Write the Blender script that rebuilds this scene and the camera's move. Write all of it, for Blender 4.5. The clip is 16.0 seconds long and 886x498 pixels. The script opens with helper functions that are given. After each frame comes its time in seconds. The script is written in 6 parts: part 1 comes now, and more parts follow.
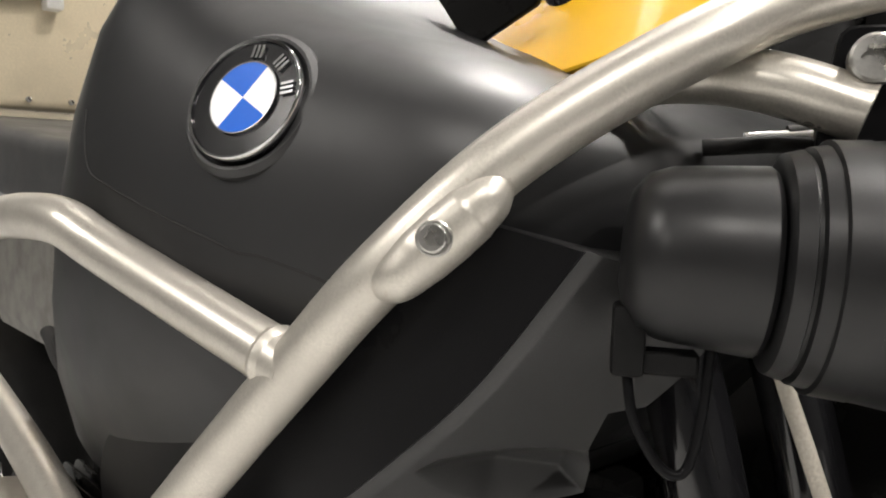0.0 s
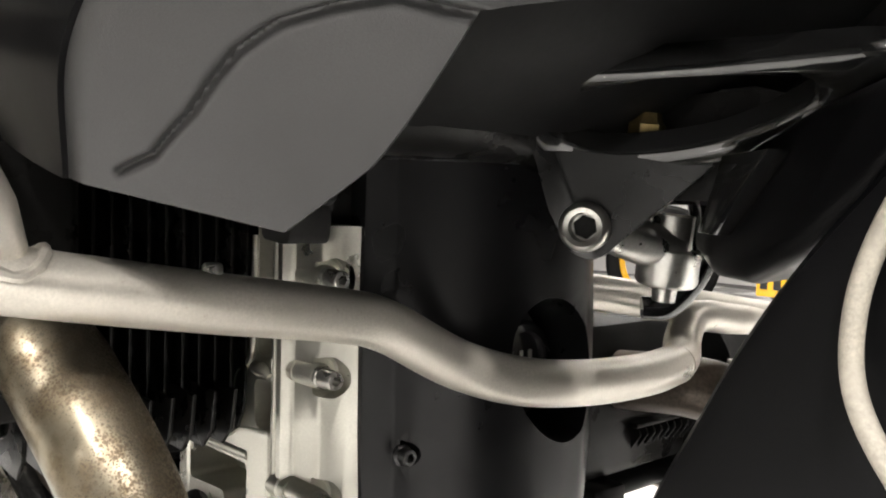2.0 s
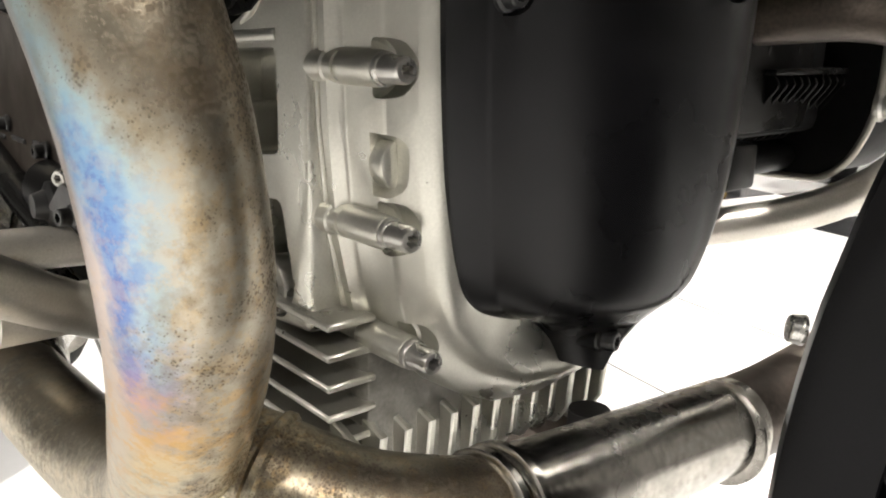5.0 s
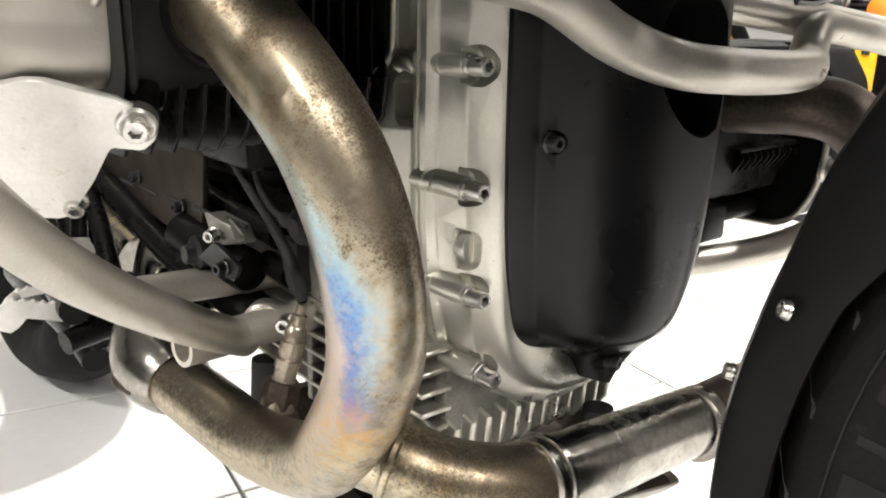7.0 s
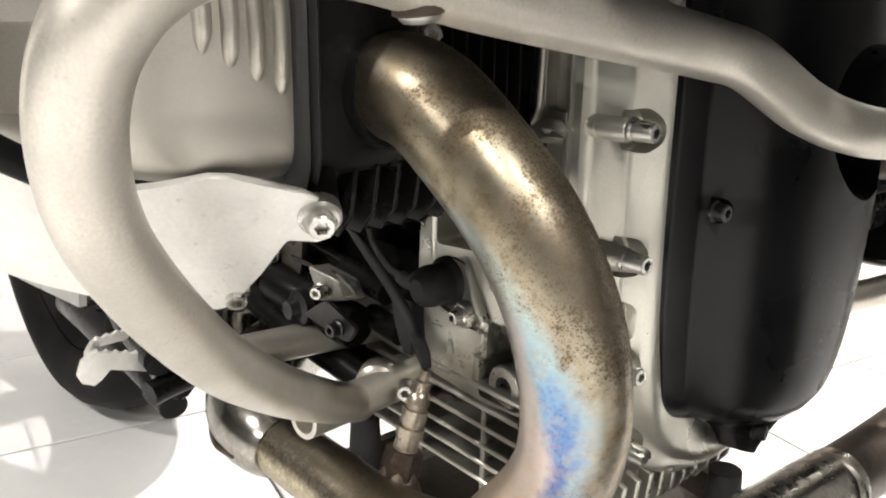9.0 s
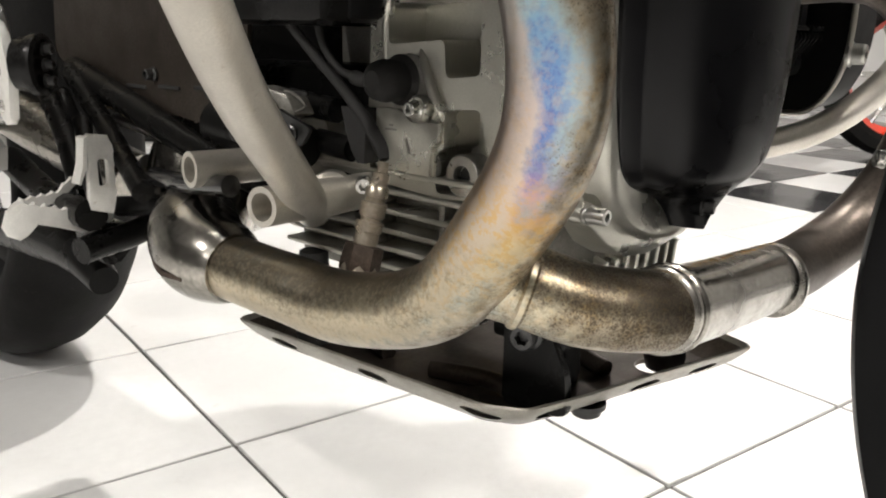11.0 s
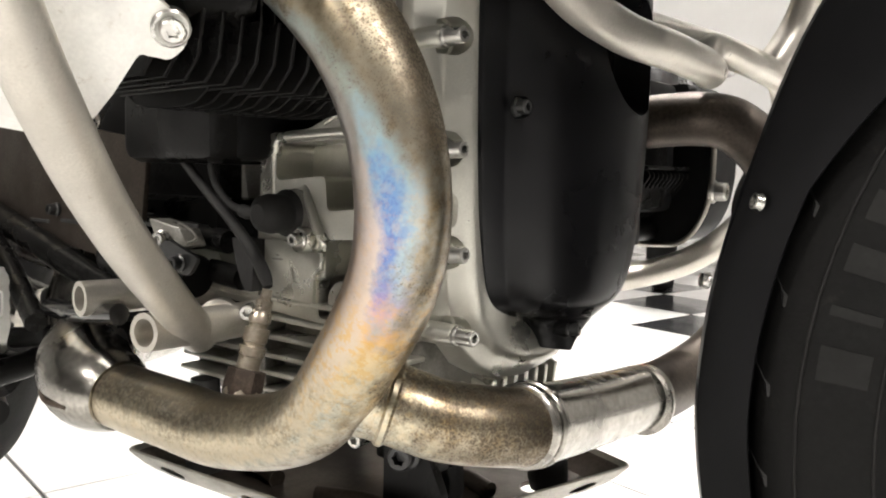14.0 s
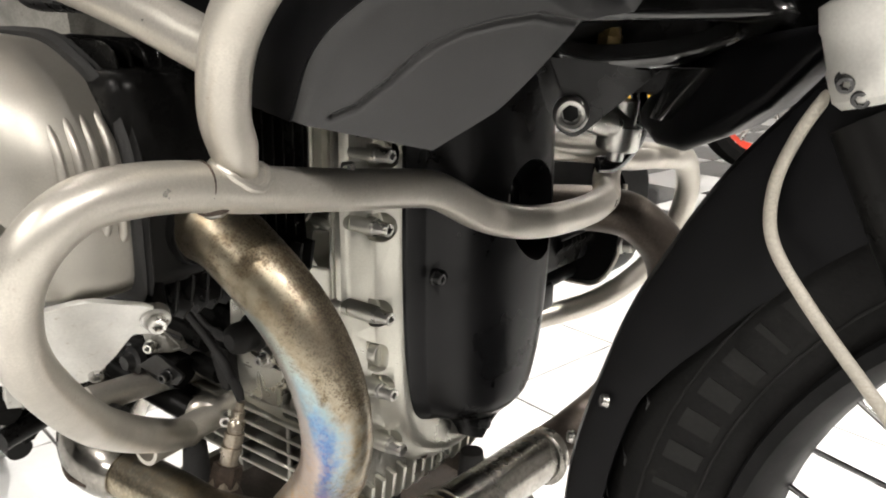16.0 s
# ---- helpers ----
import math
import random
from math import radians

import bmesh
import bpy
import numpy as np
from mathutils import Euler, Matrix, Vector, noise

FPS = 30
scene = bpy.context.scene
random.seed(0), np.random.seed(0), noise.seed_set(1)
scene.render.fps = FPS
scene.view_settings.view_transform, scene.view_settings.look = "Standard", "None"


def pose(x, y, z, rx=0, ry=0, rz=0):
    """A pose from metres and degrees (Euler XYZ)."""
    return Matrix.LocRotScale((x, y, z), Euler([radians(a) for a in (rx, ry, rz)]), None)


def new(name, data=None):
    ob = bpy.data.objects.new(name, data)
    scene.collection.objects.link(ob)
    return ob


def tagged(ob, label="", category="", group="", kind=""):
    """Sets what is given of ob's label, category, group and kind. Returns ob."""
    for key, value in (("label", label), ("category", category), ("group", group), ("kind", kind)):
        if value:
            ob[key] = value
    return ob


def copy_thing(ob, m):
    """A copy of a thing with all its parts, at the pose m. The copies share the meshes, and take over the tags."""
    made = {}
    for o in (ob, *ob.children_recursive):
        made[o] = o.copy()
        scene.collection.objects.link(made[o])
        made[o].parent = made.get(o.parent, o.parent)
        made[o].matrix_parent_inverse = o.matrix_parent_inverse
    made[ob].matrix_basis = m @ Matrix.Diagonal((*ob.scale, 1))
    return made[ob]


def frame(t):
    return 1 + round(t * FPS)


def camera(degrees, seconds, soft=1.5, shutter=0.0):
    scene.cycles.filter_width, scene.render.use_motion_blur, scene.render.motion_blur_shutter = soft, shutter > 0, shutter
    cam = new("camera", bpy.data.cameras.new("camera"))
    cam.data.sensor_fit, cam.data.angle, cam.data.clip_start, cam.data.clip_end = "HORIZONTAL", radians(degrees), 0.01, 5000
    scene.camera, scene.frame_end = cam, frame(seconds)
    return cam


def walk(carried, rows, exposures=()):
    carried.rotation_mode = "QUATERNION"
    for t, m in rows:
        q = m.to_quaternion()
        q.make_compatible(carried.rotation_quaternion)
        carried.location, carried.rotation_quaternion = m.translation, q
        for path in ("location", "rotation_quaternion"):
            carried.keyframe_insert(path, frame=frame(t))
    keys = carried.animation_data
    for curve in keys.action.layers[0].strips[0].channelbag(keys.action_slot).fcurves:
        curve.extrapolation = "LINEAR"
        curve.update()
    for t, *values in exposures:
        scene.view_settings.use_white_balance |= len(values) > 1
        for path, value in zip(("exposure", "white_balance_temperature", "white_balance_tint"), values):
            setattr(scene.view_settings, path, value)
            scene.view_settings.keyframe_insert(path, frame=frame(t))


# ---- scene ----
cam = camera(56.5, 16.0, soft=2.0)
PATH = [
    (0.0, 0.3987, -0.3673, 0.8594, 84.65, -1.87, 47.87),
    (0.2, 0.3846, -0.3428, 0.8119, 86.79, -2.78, 49.31),
    (0.5, 0.3575, -0.3339, 0.7690, 86.45, -2.85, 49.50),
    (0.8, 0.3399, -0.3135, 0.7391, 85.75, -3.70, 49.42),
    (1.0, 0.3380, -0.3029, 0.7102, 87.17, -1.59, 49.44),
    (1.5, 0.3063, -0.2858, 0.6567, 87.04, -1.61, 49.03),
    (2.0, 0.2803, -0.2629, 0.6099, 86.77, -1.58, 49.37),
    (2.5, 0.2433, -0.2396, 0.5660, 85.42, -1.46, 49.66),
    (3.0, 0.1960, -0.2329, 0.5258, 82.49, -1.41, 49.99),
    (3.5, 0.1740, -0.2194, 0.4946, 79.82, -1.39, 50.19),
    (4.0, 0.1694, -0.2120, 0.4703, 78.05, -1.29, 50.20),
    (6.5, 0.2009, -0.2480, 0.4957, 73.73, -1.21, 49.96),
    (7.0, 0.2468, -0.3232, 0.5488, 73.74, -1.32, 49.99),
    (7.5, 0.2466, -0.3769, 0.5897, 73.65, -1.30, 50.24),
    (8.0, 0.2020, -0.3482, 0.5760, 73.47, -1.28, 50.17),
    (8.5, 0.1818, -0.3300, 0.5798, 73.46, -1.19, 50.09),
    (9.0, 0.1709, -0.3587, 0.5769, 73.41, -1.04, 49.83),
    (9.5, 0.1553, -0.3995, 0.5484, 73.31, -0.93, 48.62),
    (10.0, 0.1575, -0.4122, 0.4882, 73.36, -0.97, 46.67),
    (12.5, 0.2188, -0.3906, 0.4308, 80.22, -1.36, 38.71),
    (13.0, 0.2249, -0.3929, 0.4203, 82.67, -1.34, 38.56),
    (13.5, 0.2242, -0.3951, 0.4229, 83.73, -1.30, 38.54),
    (14.0, 0.2230, -0.4021, 0.4478, 84.70, -1.38, 38.64),
    (14.5, 0.2391, -0.4200, 0.4841, 85.28, -1.29, 38.76),
    (15.0, 0.2491, -0.4722, 0.5595, 83.10, -1.20, 38.74),
    (15.5, 0.2524, -0.4713, 0.6150, 76.55, -1.19, 38.62),
    (16.0, 0.2924, -0.4439, 0.6677, 73.30, -1.11, 37.09),
]
EXPOSURE = [(0.0, -1.02), (0.5, -0.18), (1.0, -0.2), (1.5, -0.12), (2.0, 0.04), (2.5, 0.14), (3.5, 0.02), (4.0, -0.03), (6.5, -0.2), (7.0, -0.2), (8.0, -0.43), (9.0, -0.24), (9.5, -0.32), (10.0, -0.7), (12.5, -0.32), (13.0, -0.2), (13.5, -0.16), (15.0, -0.28), (16.0, -0.48)]
walk(cam, [(t, pose(x, y, z, rx, ry, rz)) for t, x, y, z, rx, ry, rz in PATH], EXPOSURE)

# ---------------------------------------------------------------- light and room tone
world = bpy.data.worlds.new("world")
scene.world = world
world.use_nodes = True
world.node_tree.nodes["Background"].inputs[0].default_value = (0.9, 0.95, 1.0, 1)
world.node_tree.nodes["Background"].inputs[1].default_value = 0.08


# ---------------------------------------------------------------- materials
def node(nt, kind, **values):
    n = nt.nodes.new(kind)
    for key, value in values.items():
        if key in n.inputs:
            n.inputs[key].default_value = value
    return n


def ramp(nt, source, stops):
    r = nt.nodes.new("ShaderNodeValToRGB")
    els = r.color_ramp.elements
    while len(els) < len(stops):
        els.new(0.5)
    for e, (p, c) in zip(els, stops):
        e.position = p
        e.color = (*c, 1) if len(c) == 3 else c
    nt.links.new(source, r.inputs["Fac"])
    return r.outputs["Color"]


def mix(nt, a, b, fac, blend="MIX"):
    m = nt.nodes.new("ShaderNodeMix")
    m.data_type = "RGBA"
    m.blend_type = blend
    for socket, value in ((m.inputs["Factor"], fac), (m.inputs[6], a), (m.inputs[7], b)):
        if isinstance(value, (int, float)):
            socket.default_value = value
        elif isinstance(value, tuple):
            socket.default_value = (*value, 1) if len(value) == 3 else value
        else:
            nt.links.new(value, socket)
    return m.outputs[2]


def tex(nt, coord, scale, detail=4.0, rough=0.55):
    n = node(nt, "ShaderNodeTexNoise", Scale=scale, Detail=detail, Roughness=rough)
    nt.links.new(coord, n.inputs["Vector"])
    return n.outputs["Fac"]


def surface(name, base, rough=0.5, metal=0.0, grain=400.0, vary=0.12, blot=18.0, blots=0.15, bump=0.1, bump_dist=0.0004, coat=0.0, dirt=None, dirt_amount=0.0, rough_vary=0.1, ior=1.5):
    """A painted, cast or moulded surface: fine grain, broad blotches, relief and optional dirt."""
    m = bpy.data.materials.new(name)
    m.use_nodes = True
    nt = m.node_tree
    b = nt.nodes["Principled BSDF"]
    co = nt.nodes.new("ShaderNodeTexCoord").outputs["Object"]
    fine, broad = tex(nt, co, grain, 3), tex(nt, co, blot, 5, 0.6)
    dark = tuple(c * (1 - vary) for c in base)
    light = tuple(min(1, c * (1 + vary)) for c in base)
    col = mix(nt, dark, light, ramp(nt, fine, [(0.3, (0, 0, 0)), (0.7, (1, 1, 1))]))
    col = mix(nt, col, tuple(c * (1 - blots) for c in base), ramp(nt, broad, [(0.42, (0, 0, 0)), (0.68, (1, 1, 1))]))
    if dirt:
        spots = ramp(nt, tex(nt, co, grain * 0.3, 6, 0.7), [(0.60, (0, 0, 0)), (0.70, (1, 1, 1))])
        spread = ramp(nt, tex(nt, co, blot * 0.8, 3), [(0.45, (0, 0, 0)), (0.65, (1, 1, 1))])
        both = mix(nt, spots, spread, 1.0, "MULTIPLY")
        k = nt.nodes.new("ShaderNodeMath")
        k.operation = "MULTIPLY"
        nt.links.new(both, k.inputs[0])
        k.inputs[1].default_value = dirt_amount
        col = mix(nt, col, dirt, k.outputs[0])
    nt.links.new(col, b.inputs["Base Color"])
    mr = nt.nodes.new("ShaderNodeMapRange")
    nt.links.new(broad, mr.inputs["Value"])
    mr.inputs["From Min"].default_value, mr.inputs["From Max"].default_value = 0.3, 0.7
    mr.inputs["To Min"].default_value, mr.inputs["To Max"].default_value = max(0.02, rough - rough_vary), min(1, rough + rough_vary)
    nt.links.new(mr.outputs[0], b.inputs["Roughness"])
    b.inputs["Metallic"].default_value = metal
    b.inputs["IOR"].default_value = ior
    b.inputs["Coat Weight"].default_value = coat
    b.inputs["Coat Roughness"].default_value = 0.08
    if bump:
        bp = node(nt, "ShaderNodeBump", Strength=bump, Distance=bump_dist)
        nt.links.new(fine, bp.inputs["Height"])
        nt.links.new(bp.outputs[0], b.inputs["Normal"])
    return m


def glow(name, colour, strength):
    m = bpy.data.materials.new(name)
    m.use_nodes = True
    nt = m.node_tree
    nt.nodes.remove(nt.nodes["Principled BSDF"])
    e = node(nt, "ShaderNodeEmission", Strength=strength)
    e.inputs["Color"].default_value = (*colour, 1)
    nt.links.new(e.outputs[0], nt.nodes["Material Output"].inputs[0])
    return m


def calc(nt, op, a, b=0.0, c=0.0):
    m = nt.nodes.new("ShaderNodeMath")
    m.operation = op
    for socket, value in zip(m.inputs, (a, b, c)):
        if isinstance(value, (int, float)):
            socket.default_value = value
        else:
            nt.links.new(value, socket)
    return m.outputs[0]


def heated_steel(name, worn=0.0):
    """Stainless pipe: cream, violet and blue heat tint on the outer side of the bend, gold flecks below it, clustered brown rust specks, soot on top."""
    m = bpy.data.materials.new(name)
    m.use_nodes = True
    nt = m.node_tree
    b = nt.nodes["Principled BSDF"]
    co = nt.nodes.new("ShaderNodeTexCoord").outputs["Object"]
    normal = nt.nodes.new("ShaderNodeNewGeometry").outputs["Normal"]
    sep, nsep = nt.nodes.new("ShaderNodeSeparateXYZ"), nt.nodes.new("ShaderNodeSeparateXYZ")
    nt.links.new(co, sep.inputs[0])
    nt.links.new(normal, nsep.inputs[0])
    z, nx, ny, nz = sep.outputs["Z"], nsep.outputs["X"], nsep.outputs["Y"], nsep.outputs["Z"]
    broad, mid, fine = tex(nt, co, 28.0, 4, 0.6), tex(nt, co, 90.0, 5, 0.65), tex(nt, co, 330.0, 5, 0.68)
    # height up the bend, and place round the pipe: -1 at the back, 0 on the outer side, 1 at the front
    up = calc(nt, "ADD", z, calc(nt, "MULTIPLY_ADD", mid, 0.030, -0.015))
    up = calc(nt, "ADD", up, calc(nt, "MULTIPLY_ADD", broad, 0.024, -0.012))
    h = calc(nt, "MULTIPLY_ADD", up, 5.0, -1.5)  # 0.30 m to 0.50 m
    turn = calc(nt, "ADD", calc(nt, "MULTIPLY", nx, 0.92), calc(nt, "MULTIPLY", ny, 0.38))
    turn = calc(nt, "ADD", turn, calc(nt, "MULTIPLY_ADD", mid, 0.50, -0.25))
    turn = calc(nt, "ADD", turn, calc(nt, "MULTIPLY_ADD", broad, 0.40, -0.20))
    steel = ramp(nt, h, [(0.0, (0.43, 0.41, 0.36)), (0.09, (0.48, 0.45, 0.37)), (0.18, (0.54, 0.48, 0.34)), (0.34, (0.48, 0.42, 0.31)), (0.48, (0.40, 0.365, 0.30)), (0.70, (0.40, 0.365, 0.29)), (0.92, (0.38, 0.335, 0.25)), (1.0, (0.31, 0.275, 0.205))])
    steel = mix(nt, steel, mix(nt, steel, (0.62, 0.56, 0.48), 1.0, "MULTIPLY"), ramp(nt, mid, [(0.45, (0, 0, 0)), (0.62, (1, 1, 1))]))
    if worn:
        steel = mix(nt, steel, (0.74, 0.69, 0.63), 1.0, "MULTIPLY")
    tint = ramp(nt, h, [(0.20, (0.62, 0.56, 0.42)), (0.30, (0.62, 0.50, 0.30)), (0.37, (0.60, 0.38, 0.19)), (0.43, (0.50, 0.33, 0.30)), (0.48, (0.28, 0.23, 0.38)), (0.54, (0.14, 0.20, 0.40)), (0.66, (0.14, 0.24, 0.43)), (0.78, (0.22, 0.36, 0.47)), (0.88, (0.38, 0.48, 0.50)), (0.95, (0.56, 0.53, 0.36))])
    inner = ramp(nt, h, [(0.20, (0.54, 0.48, 0.36)), (0.45, (0.54, 0.44, 0.36)), (0.62, (0.48, 0.41, 0.38)), (0.85, (0.42, 0.41, 0.39)), (1.0, (0.36, 0.34, 0.29))])
    tint = mix(nt, tint, (0.36, 0.42, 0.42), mix(nt, (0, 0, 0), ramp(nt, mid, [(0.44, (0, 0, 0)), (0.66, (1, 1, 1))]), 0.65))
    tint = mix(nt, tint, (0.07, 0.10, 0.30), mix(nt, (0, 0, 0), mix(nt, ramp(nt, fine, [(0.46, (0, 0, 0)), (0.64, (1, 1, 1))]), ramp(nt, h, [(0.44, (0, 0, 0)), (0.52, (1, 1, 1)), (0.70, (1, 1, 1)), (0.82, (0, 0, 0))]), 1.0, "MULTIPLY"), 0.55))
    back = calc(nt, "MINIMUM", calc(nt, "MULTIPLY", calc(nt, "MAXIMUM", calc(nt, "SUBTRACT", 0.448, z), 0.0), 12.0), 0.26)
    tint = mix(nt, inner, tint, ramp(nt, calc(nt, "SUBTRACT", calc(nt, "ADD", turn, 0.5), back), [(0.02, (0, 0, 0)), (0.20, (1, 1, 1))]))
    edge = calc(nt, "ADD", turn, calc(nt, "MULTIPLY", calc(nt, "MAXIMUM", calc(nt, "SUBTRACT", z, 0.445), 0.0), 16.0))
    edge = calc(nt, "ADD", edge, calc(nt, "MULTIPLY", calc(nt, "MAXIMUM", calc(nt, "SUBTRACT", 0.36, z), 0.0), 9.0))
    # pale teal border between the blue and the bare steel
    border = mix(nt, ramp(nt, edge, [(0.12, (0, 0, 0)), (0.45, (1, 1, 1))]), ramp(nt, h, [(0.46, (0, 0, 0)), (0.56, (1, 1, 1))]), 1.0, "MULTIPLY")
    tint = mix(nt, tint, (0.34, 0.43, 0.44), mix(nt, (0, 0, 0), border, 0.75))
    col = mix(nt, steel, tint, ramp(nt, edge, [(0.38, (1, 1, 1)), (0.70, (0, 0, 0))]))
    # gold flecks below the blue
    fleck = ramp(nt, tex(nt, co, 190.0, 5, 0.72), [(0.50, (0, 0, 0)), (0.58, (1, 1, 1))])
    bend = ramp(nt, h, [(0.08, (0.15, 0.15, 0.15)), (0.20, (0.6, 0.6, 0.6)), (0.36, (1, 1, 1)), (0.50, (0.35, 0.35, 0.35)), (0.68, (0.25, 0.25, 0.25)), (0.82, (0, 0, 0))])
    col = mix(nt, col, (0.60, 0.36, 0.10), mix(nt, (0, 0, 0), mix(nt, fleck, bend, 1.0, "MULTIPLY"), 0.62))
    # round rust specks in clusters, thickest in a band down the front
    front = ramp(nt, turn, [(0.10, (0, 0, 0)), (0.75, (1, 1, 1))])
    high = ramp(nt, h, [(0.0, (0.65, 0.65, 0.65)), (0.15, (0.65, 0.65, 0.65)), (0.26, (0.5, 0.5, 0.5)), (0.40, (0.05, 0.05, 0.05)), (0.70, (0.10, 0.10, 0.10)), (0.84, (0.65, 0.65, 0.65)), (1.0, (1, 1, 1))])
    where = calc(nt, "ADD", calc(nt, "MULTIPLY", broad, 0.60), calc(nt, "ADD", calc(nt, "MULTIPLY", front, 0.20), calc(nt, "MULTIPLY", high, 0.20)))
    where = calc(nt, "ADD", where, calc(nt, "MULTIPLY_ADD", mid, 0.45, worn - 0.05))
    dense = ramp(nt, where, [(0.48, (0, 0, 0)), (0.84, (1, 1, 1))])
    col = mix(nt, col, (0.24, 0.20, 0.145), mix(nt, (0, 0, 0), mix(nt, dense, ramp(nt, fine, [(0.40, (0, 0, 0)), (0.60, (1, 1, 1))]), 1.0, "MULTIPLY"), 0.75))

    def spots(scale, reach):
        v = node(nt, "ShaderNodeTexVoronoi", Scale=scale)
        warp = nt.nodes.new("ShaderNodeVectorMath")
        warp.operation = "MULTIPLY_ADD"
        nt.links.new(nt.nodes.new("ShaderNodeTexNoise").outputs["Color"], warp.inputs[0])
        warp.inputs[0].links[0].from_node.inputs["Scale"].default_value = 900.0
        nt.links.new(co, warp.inputs[0].links[0].from_node.inputs["Vector"])
        warp.inputs[1].default_value = (0.0011, 0.0011, 0.0011)
        nt.links.new(co, warp.inputs[2])
        nt.links.new(warp.outputs[0], v.inputs["Vector"])
        return ramp(nt, calc(nt, "SUBTRACT", calc(nt, "MULTIPLY", dense, reach), v.outputs["Distance"]), [(0.0, (0, 0, 0)), (0.22, (1, 1, 1))])

    rust = calc(nt, "MAXIMUM", spots(500.0, 0.50), spots(1050.0, 0.58))
    col = mix(nt, col, (0.090, 0.068, 0.048), mix(nt, (0, 0, 0), rust, 0.68))
    # soot baked on the upper side of the lower runs
    soot = calc(nt, "ADD", calc(nt, "MULTIPLY_ADD", fine, 2.2, nz), calc(nt, "MULTIPLY", calc(nt, "MAXIMUM", calc(nt, "SUBTRACT", z, 0.342), 0.0), -40.0))
    soot = ramp(nt, calc(nt, "MULTIPLY", calc(nt, "MULTIPLY_ADD", broad, 0.8, soot), 0.4), [(0.52, (0, 0, 0)), (0.88, (1, 1, 1))])
    col = mix(nt, col, (0.095, 0.078, 0.060), mix(nt, (0, 0, 0), soot, 0.70))
    nt.links.new(col, b.inputs["Base Color"])
    b.inputs["Metallic"].default_value = 1.0
    rr = nt.nodes.new("ShaderNodeMapRange")
    nt.links.new(calc(nt, "MAXIMUM", rust, calc(nt, "MULTIPLY", mid, 0.35)), rr.inputs["Value"])
    rr.inputs["To Min"].default_value, rr.inputs["To Max"].default_value = 0.28, 0.64
    nt.links.new(rr.outputs[0], b.inputs["Roughness"])
    bp = node(nt, "ShaderNodeBump", Strength=0.16, Distance=0.0003)
    nt.links.new(mix(nt, fine, rust, 0.5), bp.inputs["Height"])
    nt.links.new(bp.outputs[0], b.inputs["Normal"])
    return m


BAR = surface("silver_bar_paint", (0.57, 0.54, 0.48), 0.36, 0.65, 900, 0.10, 22, 0.12, 0.05, dirt=(0.25, 0.17, 0.10), dirt_amount=0.5)
CAST = surface("cast_silver", (0.53, 0.52, 0.465), 0.34, 0.85, 900, 0.07, 25, 0.12, 0.07, 0.0003)
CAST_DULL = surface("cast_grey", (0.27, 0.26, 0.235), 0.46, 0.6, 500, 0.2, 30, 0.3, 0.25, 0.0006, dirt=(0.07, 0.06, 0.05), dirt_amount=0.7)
HOUSING = surface("housing_silver", (0.42, 0.415, 0.40), 0.30, 0.75, 700, 0.05, 14, 0.12, 0.05)
COVER = surface("head_cover_silver", (0.43, 0.41, 0.365), 0.40, 0.78, 900, 0.06, 16, 0.08, 0.06)
PLATE = surface("bare_aluminium", (0.82, 0.81, 0.77), 0.44, 0.40, 600, 0.05, 30, 0.18, 0.06, dirt=(0.36, 0.29, 0.21), dirt_amount=0.6)
TRAY = surface("tray_aluminium", (0.36, 0.345, 0.305), 0.42, 0.8, 500, 0.15, 25, 0.25, 0.12, dirt=(0.10, 0.085, 0.07), dirt_amount=0.7)
STEEL = surface("zinc_steel", (0.55, 0.54, 0.51), 0.3, 0.95, 500, 0.12, 40, 0.2, 0.1)
RUSTY = surface("rusty_steel", (0.105, 0.08, 0.064), 0.5, 0.7, 600, 0.35, 60, 0.4, 0.3)
PIPE = heated_steel("heated_steel")
WORN_PIPE = heated_steel("rust_speckled_steel", 0.11)
TUBE = surface("steel_pipe", (0.37, 0.352, 0.318), 0.23, 1.0, 260, 0.22, 34, 0.40, 0.12, dirt=(0.14, 0.10, 0.07), dirt_amount=0.95, rough_vary=0.12)
PLASTIC = surface("black_plastic", (0.0050, 0.0050, 0.0055), 0.36, 0, 1400, 0.25, 12, 0.12, 0.16, 0.0003, ior=1.19)
COVERBLACK = surface("cover_plastic", (0.0050, 0.0050, 0.0056), 0.31, 0, 1400, 0.25, 12, 0.12, 0.12, 0.0003, ior=1.33)
PANEL = surface("grained_plastic", (0.022, 0.022, 0.0222), 0.42, 0, 1500, 0.2, 9, 0.10, 0.30, 0.0003, ior=1.5)
TANKPAINT = surface("tank_plastic", (0.0125, 0.0127, 0.0134), 0.43, 0, 1600, 0.15, 8, 0.08, 0.15, 0.0002)
LAMPBODY = surface("lamp_plastic", (0.010, 0.010, 0.0105), 0.36, 0, 1200, 0.2, 12, 0.12, 0.12, 0.0002, ior=1.42)
GLOSS = surface("black_gloss", (0.008, 0.008, 0.009), 0.14, 0, 300, 0.2, 10, 0.1, 0.02, coat=0.6, rough_vary=0.05)
FINBLACK = surface("black_engine_paint", (0.0085, 0.0083, 0.0080), 0.28, 0.0, 600, 0.3, 20, 0.3, 0.2, ior=1.21)
RUBBER = surface("rubber", (0.015, 0.0145, 0.014), 0.72, 0, 500, 0.25, 14, 0.25, 0.35, 0.0006)
TYRE = surface("tyre_rubber", (0.0075, 0.0073, 0.007), 0.66, 0, 350, 0.3, 9, 0.3, 0.4, 0.0008, dirt=(0.05, 0.045, 0.04), dirt_amount=0.25, ior=1.22)
